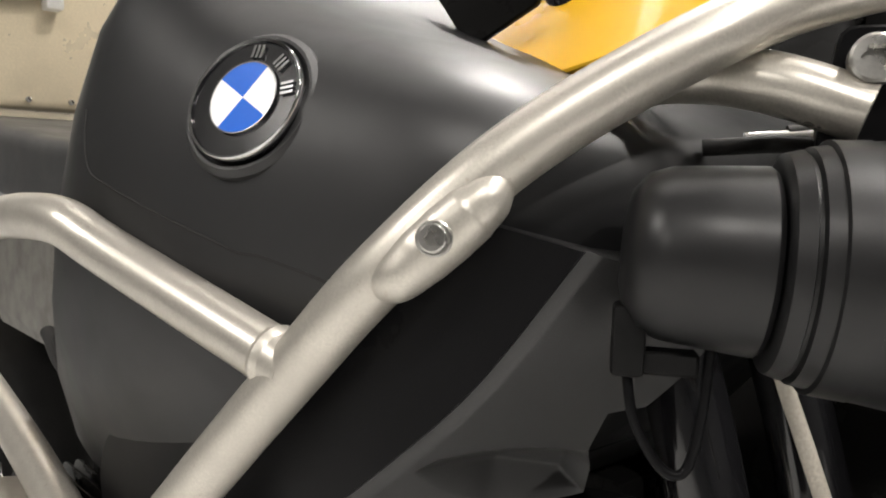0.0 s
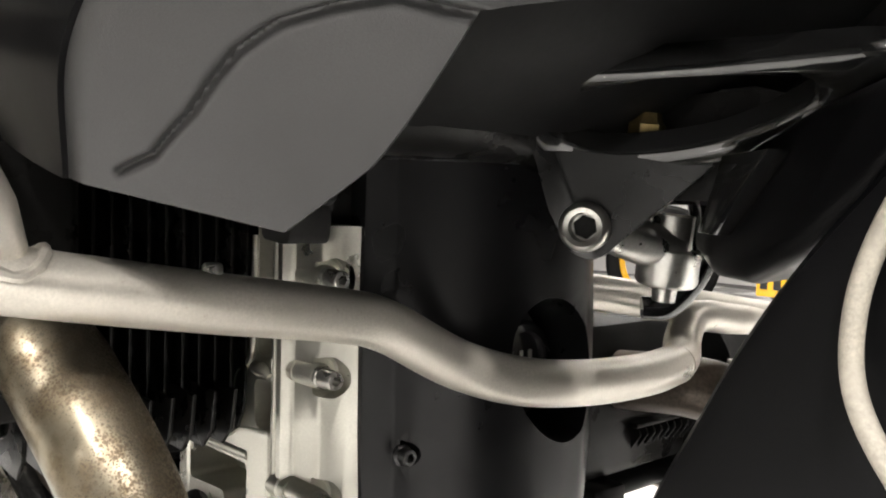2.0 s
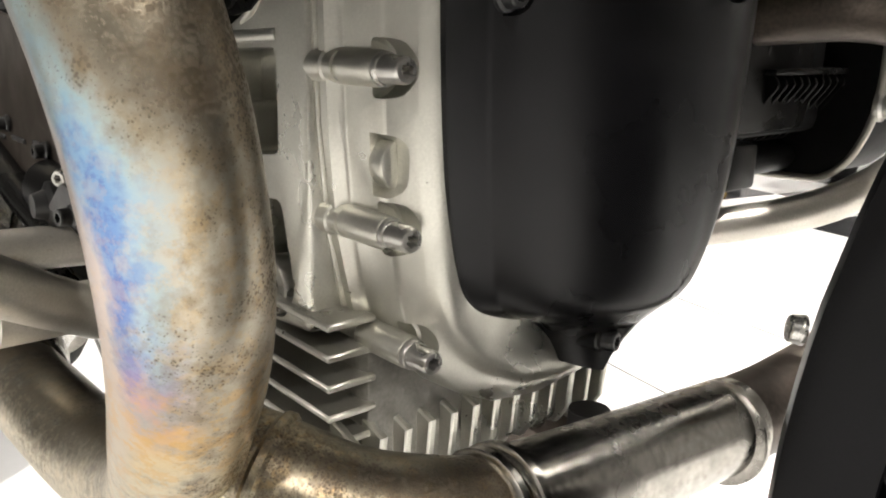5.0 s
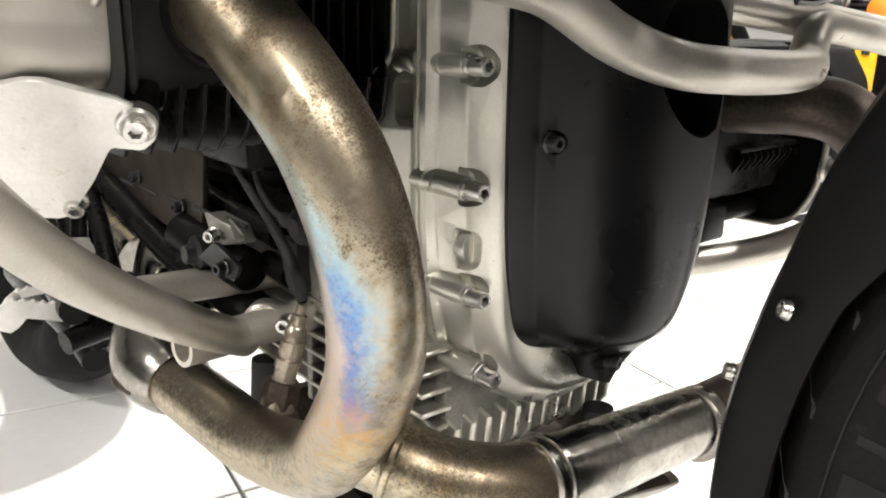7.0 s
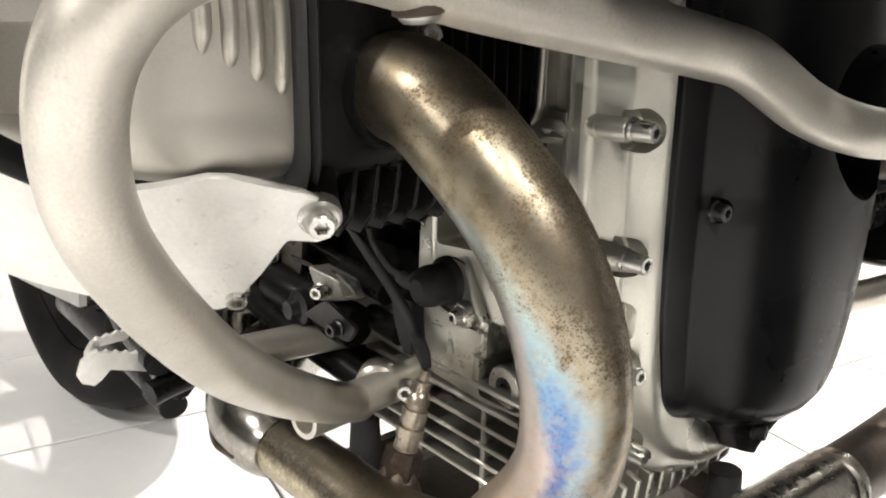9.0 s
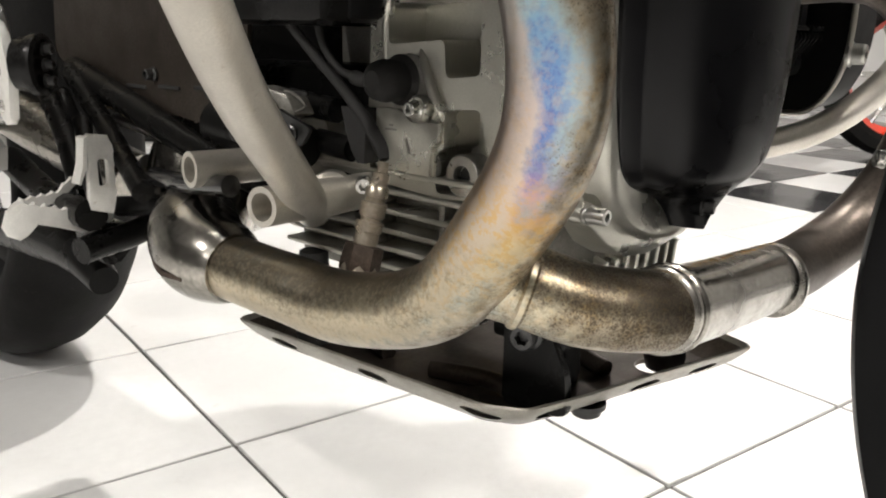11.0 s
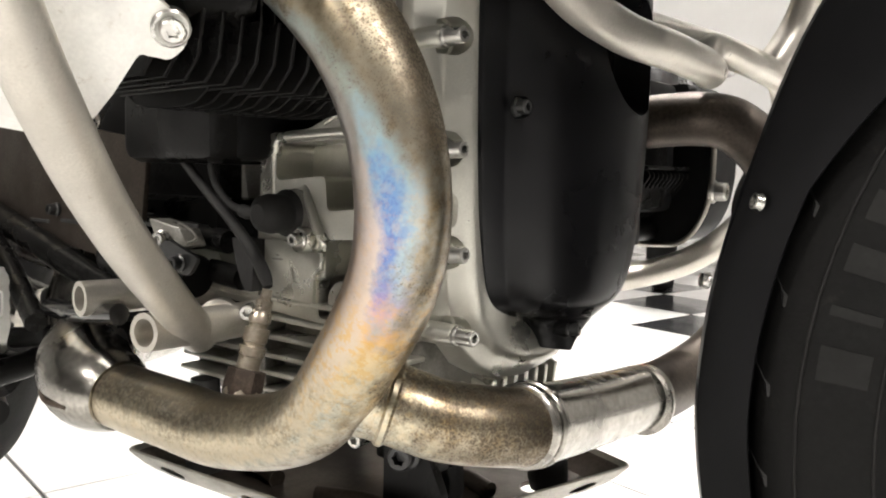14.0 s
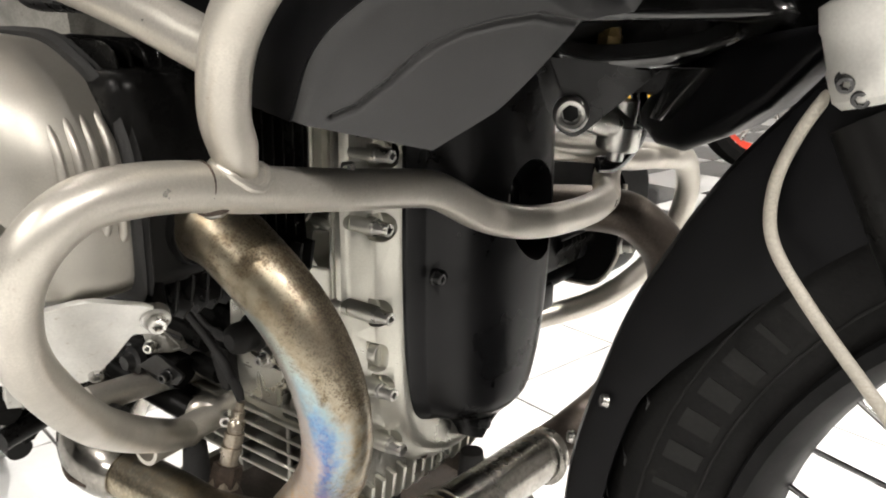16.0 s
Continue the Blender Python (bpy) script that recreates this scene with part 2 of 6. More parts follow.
LETTER = surface("tyre_mark", (0.0110, 0.0107, 0.0102), 0.7, 0, 350, 0.2, 20, 0.2, 0.3, ior=1.3)
RIM = surface("black_rim", (0.008, 0.008, 0.008), 0.50, 0.0, 300, 0.2, 14, 0.2, 0.05, ior=1.2)
HOSE = surface("tan_hose", (0.42, 0.39, 0.33), 0.5, 0, 700, 0.2, 50, 0.2, 0.3)
COLLARW = surface("collar_silver", (0.62, 0.61, 0.57), 0.45, 0.25, 600, 0.06, 20, 0.1, 0.08)
YELLOW = surface("yellow_paint", (0.78, 0.44, 0.012), 0.28, 0, 300, 0.03, 6, 0.05, 0.0, coat=0.4)
RED = surface("red_paint", (0.72, 0.05, 0.02), 0.3, 0, 300, 0.05, 8, 0.06, 0.0, coat=0.4)
ORANGE = surface("orange_lens", (0.85, 0.22, 0.02), 0.25, 0, 300, 0.05, 8, 0.06, 0.0)
BLUE = surface("enamel_blue", (0.002, 0.105, 0.55), 0.38, 0, 300, 0.03, 20, 0.04, 0.0, ior=1.3)
WHITE = surface("enamel_white", (0.82, 0.83, 0.83), 0.2, 0, 300, 0.03, 20, 0.04, 0.0, coat=0.5)
CHROME = surface("chrome", (0.72, 0.72, 0.72), 0.12, 1.0, 300, 0.05, 30, 0.1, 0.02, rough_vary=0.04)
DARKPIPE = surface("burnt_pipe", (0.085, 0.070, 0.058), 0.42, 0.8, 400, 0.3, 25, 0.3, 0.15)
DARKBOLT = surface("dark_bolt", (0.06, 0.06, 0.06), 0.35, 0.8, 400, 0.2, 30, 0.2, 0.1)
SENSOR = surface("straw_steel", (0.50, 0.44, 0.36), 0.33, 0.9, 500, 0.15, 60, 0.35, 0.1, dirt=(0.22, 0.14, 0.09), dirt_amount=0.5)
GOLD = surface("brass_bolt", (0.42, 0.31, 0.14), 0.35, 0.9, 400, 0.15, 40, 0.2, 0.1)
CASEALU = surface("pannier_aluminium", (0.74, 0.64, 0.46), 0.36, 0.3, 300, 0.06, 8, 0.15, 0.06)
VINYL = surface("seat_vinyl", (0.035, 0.035, 0.036), 0.5, 0, 900, 0.15, 9, 0.1, 0.3)
TILE = surface("floor_tile", (0.80, 0.80, 0.79), 0.16, 0, 60, 0.03, 4, 0.08, 0.02, dirt=(0.4, 0.38, 0.35), dirt_amount=0.25)
DARKTILE = surface("dark_floor_tile", (0.035, 0.035, 0.037), 0.14, 0, 60, 0.05, 4, 0.1, 0.02)
GROUT = surface("tile_grout", (0.10, 0.095, 0.09), 0.85, 0, 300, 0.2, 10, 0.2, 0.3)
BRACKETBLACK = surface("black_bracket_paint", (0.010, 0.010, 0.010), 0.30, 0, 500, 0.15, 20, 0.2, 0.05)
ARMBLACK = surface("black_arm_paint", (0.009, 0.009, 0.009), 0.14, 0.0, 500, 0.15, 20, 0.2, 0.05, coat=0.8)
CHARCOAL = surface("charcoal_wall_paint", (0.10, 0.10, 0.10), 0.7, 0, 200, 0.02, 3, 0.05, 0.1)
CEILGREY = surface("ceiling_paint", (0.17, 0.17, 0.168), 0.8, 0, 200, 0.02, 3, 0.05, 0.1)
WALLGREY = surface("grey_wall_paint", (0.42, 0.42, 0.41), 0.7, 0, 200, 0.02, 3, 0.05, 0.1)
WALL = surface("wall_paint", (0.80, 0.79, 0.77), 0.7, 0, 200, 0.02, 3, 0.05, 0.1)
LAMP = glow("tube_light", (1.0, 0.955, 0.905), 42.0)
SPOTGLOW = glow("spot_lens", (1.0, 0.97, 0.92), 60.0)


# ---------------------------------------------------------------- mesh helpers
V = Vector


def spline(points, n=8):
    p = [V(q) for q in points]
    if len(p) == 2:
        return [p[0].lerp(p[1], i / n) for i in range(n + 1)]
    e = [2 * p[0] - p[1], *p, 2 * p[-1] - p[-2]]
    out = []
    for i in range(len(p) - 1):
        a, b, c, d = e[i : i + 4]
        for k in range(n):
            s = k / n
            out.append(0.5 * (2 * b + (c - a) * s + (2 * a - 5 * b + 4 * c - d) * s * s + (3 * b - a - 3 * c + d) * s**3))
    out.append(p[-1])
    return out


def loft(bm, rings, cap=True, closed=True):
    """Skin over rings of equal length."""
    made = [[bm.verts.new(p) for p in ring] for ring in rings]
    n = len(made[0])
    for a, b in zip(made, made[1:]):
        for i in range(n if closed else n - 1):
            j = (i + 1) % n
            bm.faces.new((a[i], a[j], b[j], b[i]))
    if cap and closed:
        bm.faces.new(made[0][::-1])
        bm.faces.new(made[-1])
    return bm


def tube(bm, points, r, seg=20, n=8, smooth=True, cap=True):
    """A round tube along a spline; r is one radius or one for each given point."""
    path = spline(points, n) if smooth else [V(p) for p in points]
    rs = [r] * len(path) if isinstance(r, (int, float)) else [r[min(int(i / max(1, n)), len(r) - 1)] * (1 - (i % n) / n) + r[min(int(i / max(1, n)) + 1, len(r) - 1)] * (i % n) / n for i in range(len(path))] if smooth else list(r)
    up = None
    rings = []
    for i, p in enumerate(path):
        t = (path[min(i + 1, len(path) - 1)] - path[max(i - 1, 0)]).normalized()
        if up is None:
            up = t.orthogonal().normalized()
        up = (up - t * up.dot(t)).normalized()
        side = t.cross(up)
        rings.append([p + (up * math.cos(a) + side * math.sin(a)) * rs[i] for a in [2 * math.pi * k / seg for k in range(seg)]])
    return loft(bm, rings, cap)


def lathe(bm, origin, axis, profile, seg=24, cap=True):
    """A turned shape: profile of (along the axis, radius)."""
    o, t = V(origin), V(axis).normalized()
    u = t.orthogonal().normalized()
    w = t.cross(u)
    rings = [[o + t * h + (u * math.cos(a) + w * math.sin(a)) * max(r, 1e-5) for a in [2 * math.pi * k / seg for k in range(seg)]] for h, r in profile]
    return loft(bm, rings, cap)


def box(bm, lo, hi, bevel=0.0, seg=2, m=None):
    r = bmesh.ops.create_cube(bm, size=1)
    size, mid = V(hi) - V(lo), (V(hi) + V(lo)) / 2
    for v in r["verts"]:
        v.co = V((v.co.x * size.x, v.co.y * size.y, v.co.z * size.z)) + mid
        if m:
            v.co = m @ v.co
    if bevel:
        edges = list({e for v in r["verts"] for e in v.link_edges})
        bmesh.ops.bevel(bm, geom=edges, offset=bevel, segments=seg, affect="EDGES", profile=0.5)
    return bm


def slab(bm, outline, depth, bevel=0.0, seg=2):
    """A flat plate: a polygon in space, given thickness along the vector depth."""
    a = [bm.verts.new(p) for p in outline]
    d = V(depth)
    b = [bm.verts.new(V(p) + d) for p in outline]
    n = len(a)
    fs = [bm.faces.new(a), bm.faces.new(b[::-1])]
    for i in range(n):
        fs.append(bm.faces.new((a[i], b[i], b[(i + 1) % n], a[(i + 1) % n])))
    if bevel:
        edges = list(fs[0].edges) + list(fs[1].edges)
        bmesh.ops.bevel(bm, geom=edges, offset=bevel, segments=seg, affect="EDGES", profile=0.5)
    return bm


def rounded(points, r, n=4):
    """A planar polygon with its corners rounded."""
    out = []
    k = len(points)
    for i in range(k):
        p, a, b = V(points[i]), V(points[i - 1]), V(points[(i + 1) % k])
        da, db = a - p, b - p
        q = min(r, da.length * 0.45, db.length * 0.45)
        s, e = p + da.normalized() * q, p + db.normalized() * q
        for j in range(n + 1):
            t = j / n
            out.append(s * (1 - t) ** 2 + p * 2 * t * (1 - t) + e * t * t)
    return out


def finish(name, bm, mat, sharp=38):
    bmesh.ops.recalc_face_normals(bm, faces=bm.faces)
    me = bpy.data.meshes.new(name)
    bm.to_mesh(me)
    bm.free()
    me.materials.append(mat)
    me.shade_smooth()
    me.set_sharp_from_angle(angle=radians(sharp))
    return me


def thing(name, place, label, category, group="", kind=""):
    ob = new(name)
    ob.location = place
    ob.empty_display_size = 0.05
    return tagged(ob, label, category, group, kind)


def hang(ob, parent):
    ob.parent = parent
    if parent.parent is None:
        ob.matrix_parent_inverse = parent.matrix_basis.inverted()
    return ob


def part(name, bm, mat, parent, label="", sharp=38):
    return tagged(hang(new(name, finish(name, bm, mat, sharp)), parent), label)


def piece(name, mesh, parent, m, label=""):
    ob = hang(new(name, mesh), parent)
    ob.matrix_basis = m
    return tagged(ob, label)


def carve(ob, cutters):
    """Cuts shapes out of a mesh object for good."""
    tools = []
    for bm in cutters:
        bmesh.ops.recalc_face_normals(bm, faces=bm.faces)
        me = bpy.data.meshes.new("cut")
        bm.to_mesh(me)
        bm.free()
        c = new("cut", me)
        tools.append(c)
        mod = ob.modifiers.new("cut", "BOOLEAN")
        mod.operation, mod.object, mod.solver = "DIFFERENCE", c, "EXACT"
    bpy.context.view_layer.update()
    got = bpy.data.meshes.new_from_object(ob.evaluated_get(bpy.context.evaluated_depsgraph_get()))
    ob.modifiers.clear()
    old = ob.data
    ob.data = got
    got.name = old.name
    got.shade_smooth()
    got.set_sharp_from_angle(angle=radians(38))
    for c in tools:
        bpy.data.objects.remove(c)




def star_bolt(name, head, length, mat, flange=1.3):
    """A flanged bolt with a star recess, along +x from the origin."""
    seg = 24

    def ring(h, r, lobes=0.0):
        return [V((h, (r * (1 + lobes * math.cos(6 * a))) * math.cos(a), (r * (1 + lobes * math.cos(6 * a))) * math.sin(a))) for a in [2 * math.pi * k / seg for k in range(seg)]]

    bm = bmesh.new()
    loft(bm, [ring(0, head * flange), ring(length * 0.22, head * flange), ring(length * 0.32, head * 1.02), ring(length * 0.9, head), ring(length, head * 0.88), ring(length, head * 0.52, 0.14), ring(length * 0.55, head * 0.46, 0.14)])
    return finish(name, bm, mat, 30)


def facing(place, axis, turn=0.0):
    """A pose whose +x points along axis."""
    x = V(axis).normalized()
    z = V((0, 0, 1)) if abs(x.z) < 0.95 else V((0, 1, 0))
    y = z.cross(x).normalized()
    z = x.cross(y)
    m = Matrix((x, y, z)).transposed().to_4x4()
    return Matrix.Translation(place) @ m @ Matrix.Rotation(turn, 4, "X")


# ---------------------------------------------------------------- the room
ROOM = 6.0
floor = tagged(new("floor", finish("floor", box(bmesh.new(), (-ROOM, -ROOM, -0.10), (ROOM, ROOM, -0.004)), GROUT)), "white glazed floor tiles with dark grout joints", "floor", kind="structure")
# South and east walls and the ceiling are unseen, toned dark to cut reflections.
for name, lo, hi in (("wall_north", (-ROOM, ROOM, 0), (ROOM, ROOM + 0.15, 3.2)), ("wall_south", (-ROOM, -ROOM - 0.15, 0), (ROOM, -ROOM, 3.2)), ("wall_east", (ROOM, -ROOM, 0), (ROOM + 0.15, ROOM, 3.2)), ("wall_west", (-ROOM - 0.15, -ROOM, 0), (-ROOM, ROOM, 3.2))):
    paint, tone = (CHARCOAL, "unseen charcoal") if name in ("wall_south", "wall_east") else (WALLGREY, "grey") if name == "wall_west" else (WALL, "white")
    tagged(new(name, finish(name, box(bmesh.new(), lo, hi), paint)), "plain " + tone + " painted showroom wall", "wall", kind="structure")
tagged(new("ceiling", finish("ceiling", box(bmesh.new(), (-ROOM, -ROOM, 3.2), (ROOM, ROOM, 3.35)), CEILGREY)), "plain dark grey showroom ceiling", "ceiling", kind="structure")


def tube_light(m):
    t = thing("ceiling_light", (0, 0, 0), "white ceiling batten with two bright fluorescent tubes", "lamp", "ceiling lights")
    bm = bmesh.new()
    box(bm, (-0.62, -0.09, 0.0), (0.62, 0.09, 0.05), 0.008)
    part("housing", bm, WALL, t)
    for y in (-0.05, 0.05):
        bm = bmesh.new()
        lathe(bm, (-0.60, y, -0.022), (1, 0, 0), [(0, 0.008), (0.01, 0.018), (1.19, 0.018), (1.2, 0.008)], 12)
        part("tube", bm, LAMP, t, "glowing white tube")
    t.matrix_basis = m
    return t


first = tube_light(pose(-0.6, -0.1, 3.15, 0, 0, 40))
# The last two battens are unseen additions that brighten the north wall.
for x, y in ((0.4, 0.9), (-2.2, 0.6), (2.2, 1.8), (3.6, 1.0), (-1.4, 2.6), (0.6, 3.6), (-2.4, 4.4), (-0.8, 5.3), (-3.4, 5.3)):
    copy_thing(first, pose(x, y, 3.15, 0, 0, 40))



def ceiling_spot(x, y, watts):
    t = thing("ceiling_spot", (x, y, 3.2), "white round ceiling spotlight, switched on", "lamp", "ceiling spotlights")
    bm = bmesh.new()
    lathe(bm, (x, y, 3.2), (0, 0, -1), [(0, 0.075), (0.10, 0.075), (0.105, 0.070), (0.105, 0.058), (0.085, 0.056)], 28)
    part("housing", bm, WALL, t)
    bm = bmesh.new()
    lathe(bm, (x, y, 3.115), (0, 0, -1), [(0, 0.055), (0.004, 0.054)], 28)
    part("lens", bm, SPOTGLOW, t, "glowing lens")
    data = bpy.data.lights.new("spot_beam", "AREA")
    data.shape, data.size, data.energy, data.color = "DISK", 0.07, watts, (1.0, 0.95, 0.895)
    beam = new("spot_beam", data)
    beam.location = (x, y, 3.08)


for x, y, watts in ((-0.7, 1.3, 115), (1.1, 0.5, 115), (2.8, -0.5, 125), (1.75, -1.9, 95), (-0.95, -2.8, 120), (0.5, -4.8, 150)):
    ceiling_spot(x, y, watts)

# ---------------------------------------------------------------- the motorcycle
MID = 0.034  # centre plane of the machine
bike = thing("motorcycle", (0, MID, 0), "touring motorcycle with silver crash bars and boxer engine on white tiles", "motorcycle")
case_bolt = star_bolt("bolt", 0.0047, 0.011, STEEL, 1.1)
small_bolt = star_bolt("bolt_small", 0.0042, 0.008, STEEL)
dark_bolt = star_bolt("bolt_dark", 0.0042, 0.008, DARKBOLT)
big_bolt = star_bolt("bolt_big", 0.0085, 0.008, STEEL, 1.0)

# front engine casing
OUTLINE = [(-0.048, 0.597), (-0.048, 0.575), (-0.048, 0.54), (-0.048, 0.48), (-0.047, 0.44), (-0.044, 0.40), (-0.038, 0.37), (-0.029, 0.347), (-0.013, 0.331), (0.008, 0.321), (0.034, 0.318), (0.060, 0.321), (0.081, 0.331), (0.097, 0.347), (0.106, 0.37), (0.112, 0.40), (0.115, 0.44), (0.116, 0.597)]


def casing_ring(x, inset):
    """The casing outline at x, drawn in by inset; the bowl at the bottom reaches further forward."""
    ring = []
    for y, z in OUTLINE:
        n = V((0, y - MID, 0 if z > 0.44 else (z - 0.44) * 1.1)).normalized()
        p = V((x, y, z)) - n * inset
        low = max(0.0, min(1.0, (0.356 - p.z) / 0.022)) * max(0.0, (x + 0.085) / 0.036)
        ring.append(p + V((0.009 * low, 0, 0)))
    return ring


bm = bmesh.new()
loft(bm, [casing_ring(*q) for q in ((-0.099, -0.003), (-0.0975, -0.0050), (-0.0950, -0.0050), (-0.0942, -0.0030), (-0.0926, -0.0030), (-0.0918, -0.0050), (-0.0875, -0.0050), (-0.0862, -0.0015), (-0.0850, 0.0008), (-0.0838, 0.0014), (-0.0640, 0.0026), (-0.0625, 0.0036), (-0.0545, 0.0115), (-0.0522, 0.0145), (-0.0505, 0.0175), (-0.0495, 0.0220), (-0.049, 0.028), (-0.049, 0.036), (-0.0495, 0.047))])
casing = part("front_casing", bm, CAST, bike, "cast silver front engine cover with recessed bolts", 24)
BOLTS = [(-0.0395, 0.571, 0.003), (-0.0420, 0.522, 0.003), (-0.0452, 0.4605, 0.007), (-0.0430, 0.4030, 0.008), (-0.0335, 0.3555, 0.009)]
cuts = []
for y, z, out in BOLTS:
    bm = bmesh.new()
    lathe(bm, (-0.0690, y + 0.0006, z), (1, 0, 0), [(0, 0.0092), (0.0012, 0.0104), (0.0110, 0.0104), (0.0165, 0.0078), (0.0190, 0.0010)], 32)
    cuts.append(bm)
bm = bmesh.new()
slab(bm, rounded([V((-0.0715, -0.056, 0.4380)), V((-0.0715, -0.0375, 0.4380)), V((-0.0715, -0.0375, 0.4145)), V((-0.0715, -0.056, 0.4145))], 0.008, 5), (0.026, 0, 0))
cuts.append(bm)
carve(casing, cuts)
for y, z, out in BOLTS:
    bm = bmesh.new()
    lathe(bm, (-0.0870, y - 0.0014, z), (1, 0, 0), [(0, 0.0066), (0.0185 + out, 0.0064), (0.0195 + out, 0.0060), (0.0198 + out, 0.0050)], 28)
    part("bolt_boss", bm, CAST, casing)
    bm = bmesh.new()
    lathe(bm, (-0.0676 + out, y - 0.0014, z), (1, 0, 0), [(0, 0.0056), (0.0006, 0.0060), (0.0022, 0.0060), (0.003, 0.0055)], 28)
    part("washer", bm, STEEL, casing)
    piece("bolt", case_bolt, casing, pose(-0.0650 + out, y - 0.0014, z, random.uniform(0, 60)))
# half-moon boss in its pocket
bm = bmesh.new()
slab(bm, [V((-0.0725, -0.0365 - 0.0084 * math.sin(a), 0.4263 + 0.0092 * math.cos(a))) for a in [math.pi * k / 14 for k in range(15)]], (0.0085, 0, 0), 0.0012, 2)
part("half_moon_boss", bm, CAST, casing)

# black moulded cover over the casing
PROFILE = [(0.0, -0.060), (0.0, -0.0475), (0.010, -0.0462), (0.095, -0.0422), (0.112, -0.0405), (0.130, -0.0325), (0.25, -0.0195), (0.38, -0.0095), (0.52, -0.0030), (0.66, 0.0), (0.78, -0.0015), (0.88, -0.008), (0.95, -0.019), (0.985, -0.034), (1.0, -0.060)]
LEVELS = [(0.341, 0.030, 0.043, 0.58), (0.350, 0.026, 0.050, 0.62), (0.359, 0.017, 0.063, 0.67), (0.363, 0.004, 0.070, 0.72), (0.367, -0.006, 0.076, 0.78), (0.372, -0.013, 0.083, 0.86), (0.381, -0.0190, 0.092, 0.92), (0.398, -0.0235, 0.100, 0.96), (0.425, -0.0275, 0.108, 0.98), (0.47, -0.0300, 0.113, 0.99), (0.52, -0.031, 0.114, 1.0), (0.58, -0.031, 0.113, 0.98), (0.66, -0.030, 0.110, 0.92)]
bm = bmesh.new()
levels = [(*p, q.x) for p, q in zip(spline([V((z, a, b)) for z, a, b, k in LEVELS], 5), spline([V((k, 0, 0)) for z, a, b, k in LEVELS], 5))]
loft(bm, [[V((-0.060 + (x + 0.060) * k, a + (b - a) * u, z)) for u, x in PROFILE] for z, a, b, k in levels])
front = part("front_cover", bm, COVERBLACK, bike, "matt black moulded plastic alternator cover", 28)
cuts = [lathe(bmesh.new(), (-0.038, -0.0140, 0.485), (1, 0, 0), [(0, 0.0065), (0.05, 0.0085)], 24), loft(bmesh.new(), [[V((x, 0.062 + r * math.cos(a), 0.524 + r * 1.22 * math.sin(a) - 0.3 * r * math.cos(a))) for a in [2 * math.pi * k / 40 for k in range(40)]] for x, r in ((-0.036, 0.026), (0.0, 0.031), (0.03, 0.034))])]
carve(front, cuts)
piece("bolt", dark_bolt, front, pose(-0.0355, -0.0150, 0.485))
bm = bmesh.new()
lathe(bm, (-0.042, 0.064, 0.524), (1, 0, 0), [(0, 0.024), (0.012, 0.023), (0.014, 0.021), (0.014, 0.017), (0.011, 0.016), (0.011, 0.002)], 32)
boss = part("pulley_cap", bm, GLOSS, front, "round black cap inside the opening")
for k in (-1, 0, 1):
    part("mark", box(bmesh.new(), (-0.0315, 0.062 + k * 0.007, 0.516), (-0.0300, 0.0645 + k * 0.007, 0.530), 0.0003, 1), CAST_DULL, boss)
bm = bmesh.new()
lathe(bm, (-0.040, 0.036, 0.354), (1, 0.25, 0), [(0, 0.0062), (0.012, 0.0060), (0.014, 0.0050)], 20)
part("screw_boss", bm, PLASTIC, front)
piece("bolt", dark_bolt, front, facing((-0.0285, 0.0385, 0.354), (1, 0.25, 0)))

# engine block: cast side wall with pockets, webs and cooling ribs
bm = bmesh.new()
box(bm, (-0.31, 0.002, 0.350), (-0.097, 0.112, 0.600), 0.006)
block = part("engine_block", bm, CAST_DULL, bike, "grimy cast aluminium crankcase with ribs")
part("sump", box(bmesh.new(), (-0.30, -0.040, 0.286), (-0.080, 0.104, 0.362), 0.006), CAST_DULL, block)


def face(points, y):
    return [V((x, y, z)) for x, z in points]


wall = part("side_wall", slab(bmesh.new(), rounded(face([(-0.278, 0.3600), (-0.278, 0.3880), (-0.206, 0.3960), (-0.206, 0.470), (-0.160, 0.4725), (-0.130, 0.484), (-0.0965, 0.490), (-0.0965, 0.3560), (-0.150, 0.3530)], -0.0555), 0.004, 3), (0, 0.040, 0), 0.0022, 2), CAST, block, "cast silver crankcase wall with deep pockets")
POCKETS = (
    [(-0.190, 0.4635), (-0.118, 0.4665), (-0.118, 0.4250), (-0.1435, 0.4225), (-0.1450, 0.4440), (-0.190, 0.4400)],
    [(-0.1440, 0.4050), (-0.1175, 0.4070), (-0.1130, 0.3900), (-0.1080, 0.3700), (-0.1180, 0.3565), (-0.1500, 0.3560), (-0.1500, 0.3800), (-0.1440, 0.3820)],
)
carve(wall, [slab(bmesh.new(), rounded(face(p, -0.07), 0.0045, 4), (0, 0.046, 0)) for p in POCKETS])
# raised lip round the upper pocket and the pad with cast marks
bm = bmesh.new()
tube(bm, [(-0.1935, -0.0525, 0.430), (-0.1935, -0.0530, 0.455), (-0.1900, -0.0535, 0.4660), (-0.1800, -0.0535, 0.4680), (-0.150, -0.0535, 0.4695), (-0.118, -0.0530, 0.4710)], 0.0036, 14)
part("pocket_lip", bm, CAST, wall)
pad = part("cast_pad", slab(bmesh.new(), rounded(face([(-0.1990, 0.3665), (-0.1985, 0.4030), (-0.1780, 0.4030), (-0.1680, 0.3950), (-0.1450, 0.3985), (-0.1450, 0.3860), (-0.1520, 0.3840), (-0.1520, 0.3640)], -0.0585), 0.002, 2), (0, 0.006, 0), 0.0008, 1), CAST, wall)
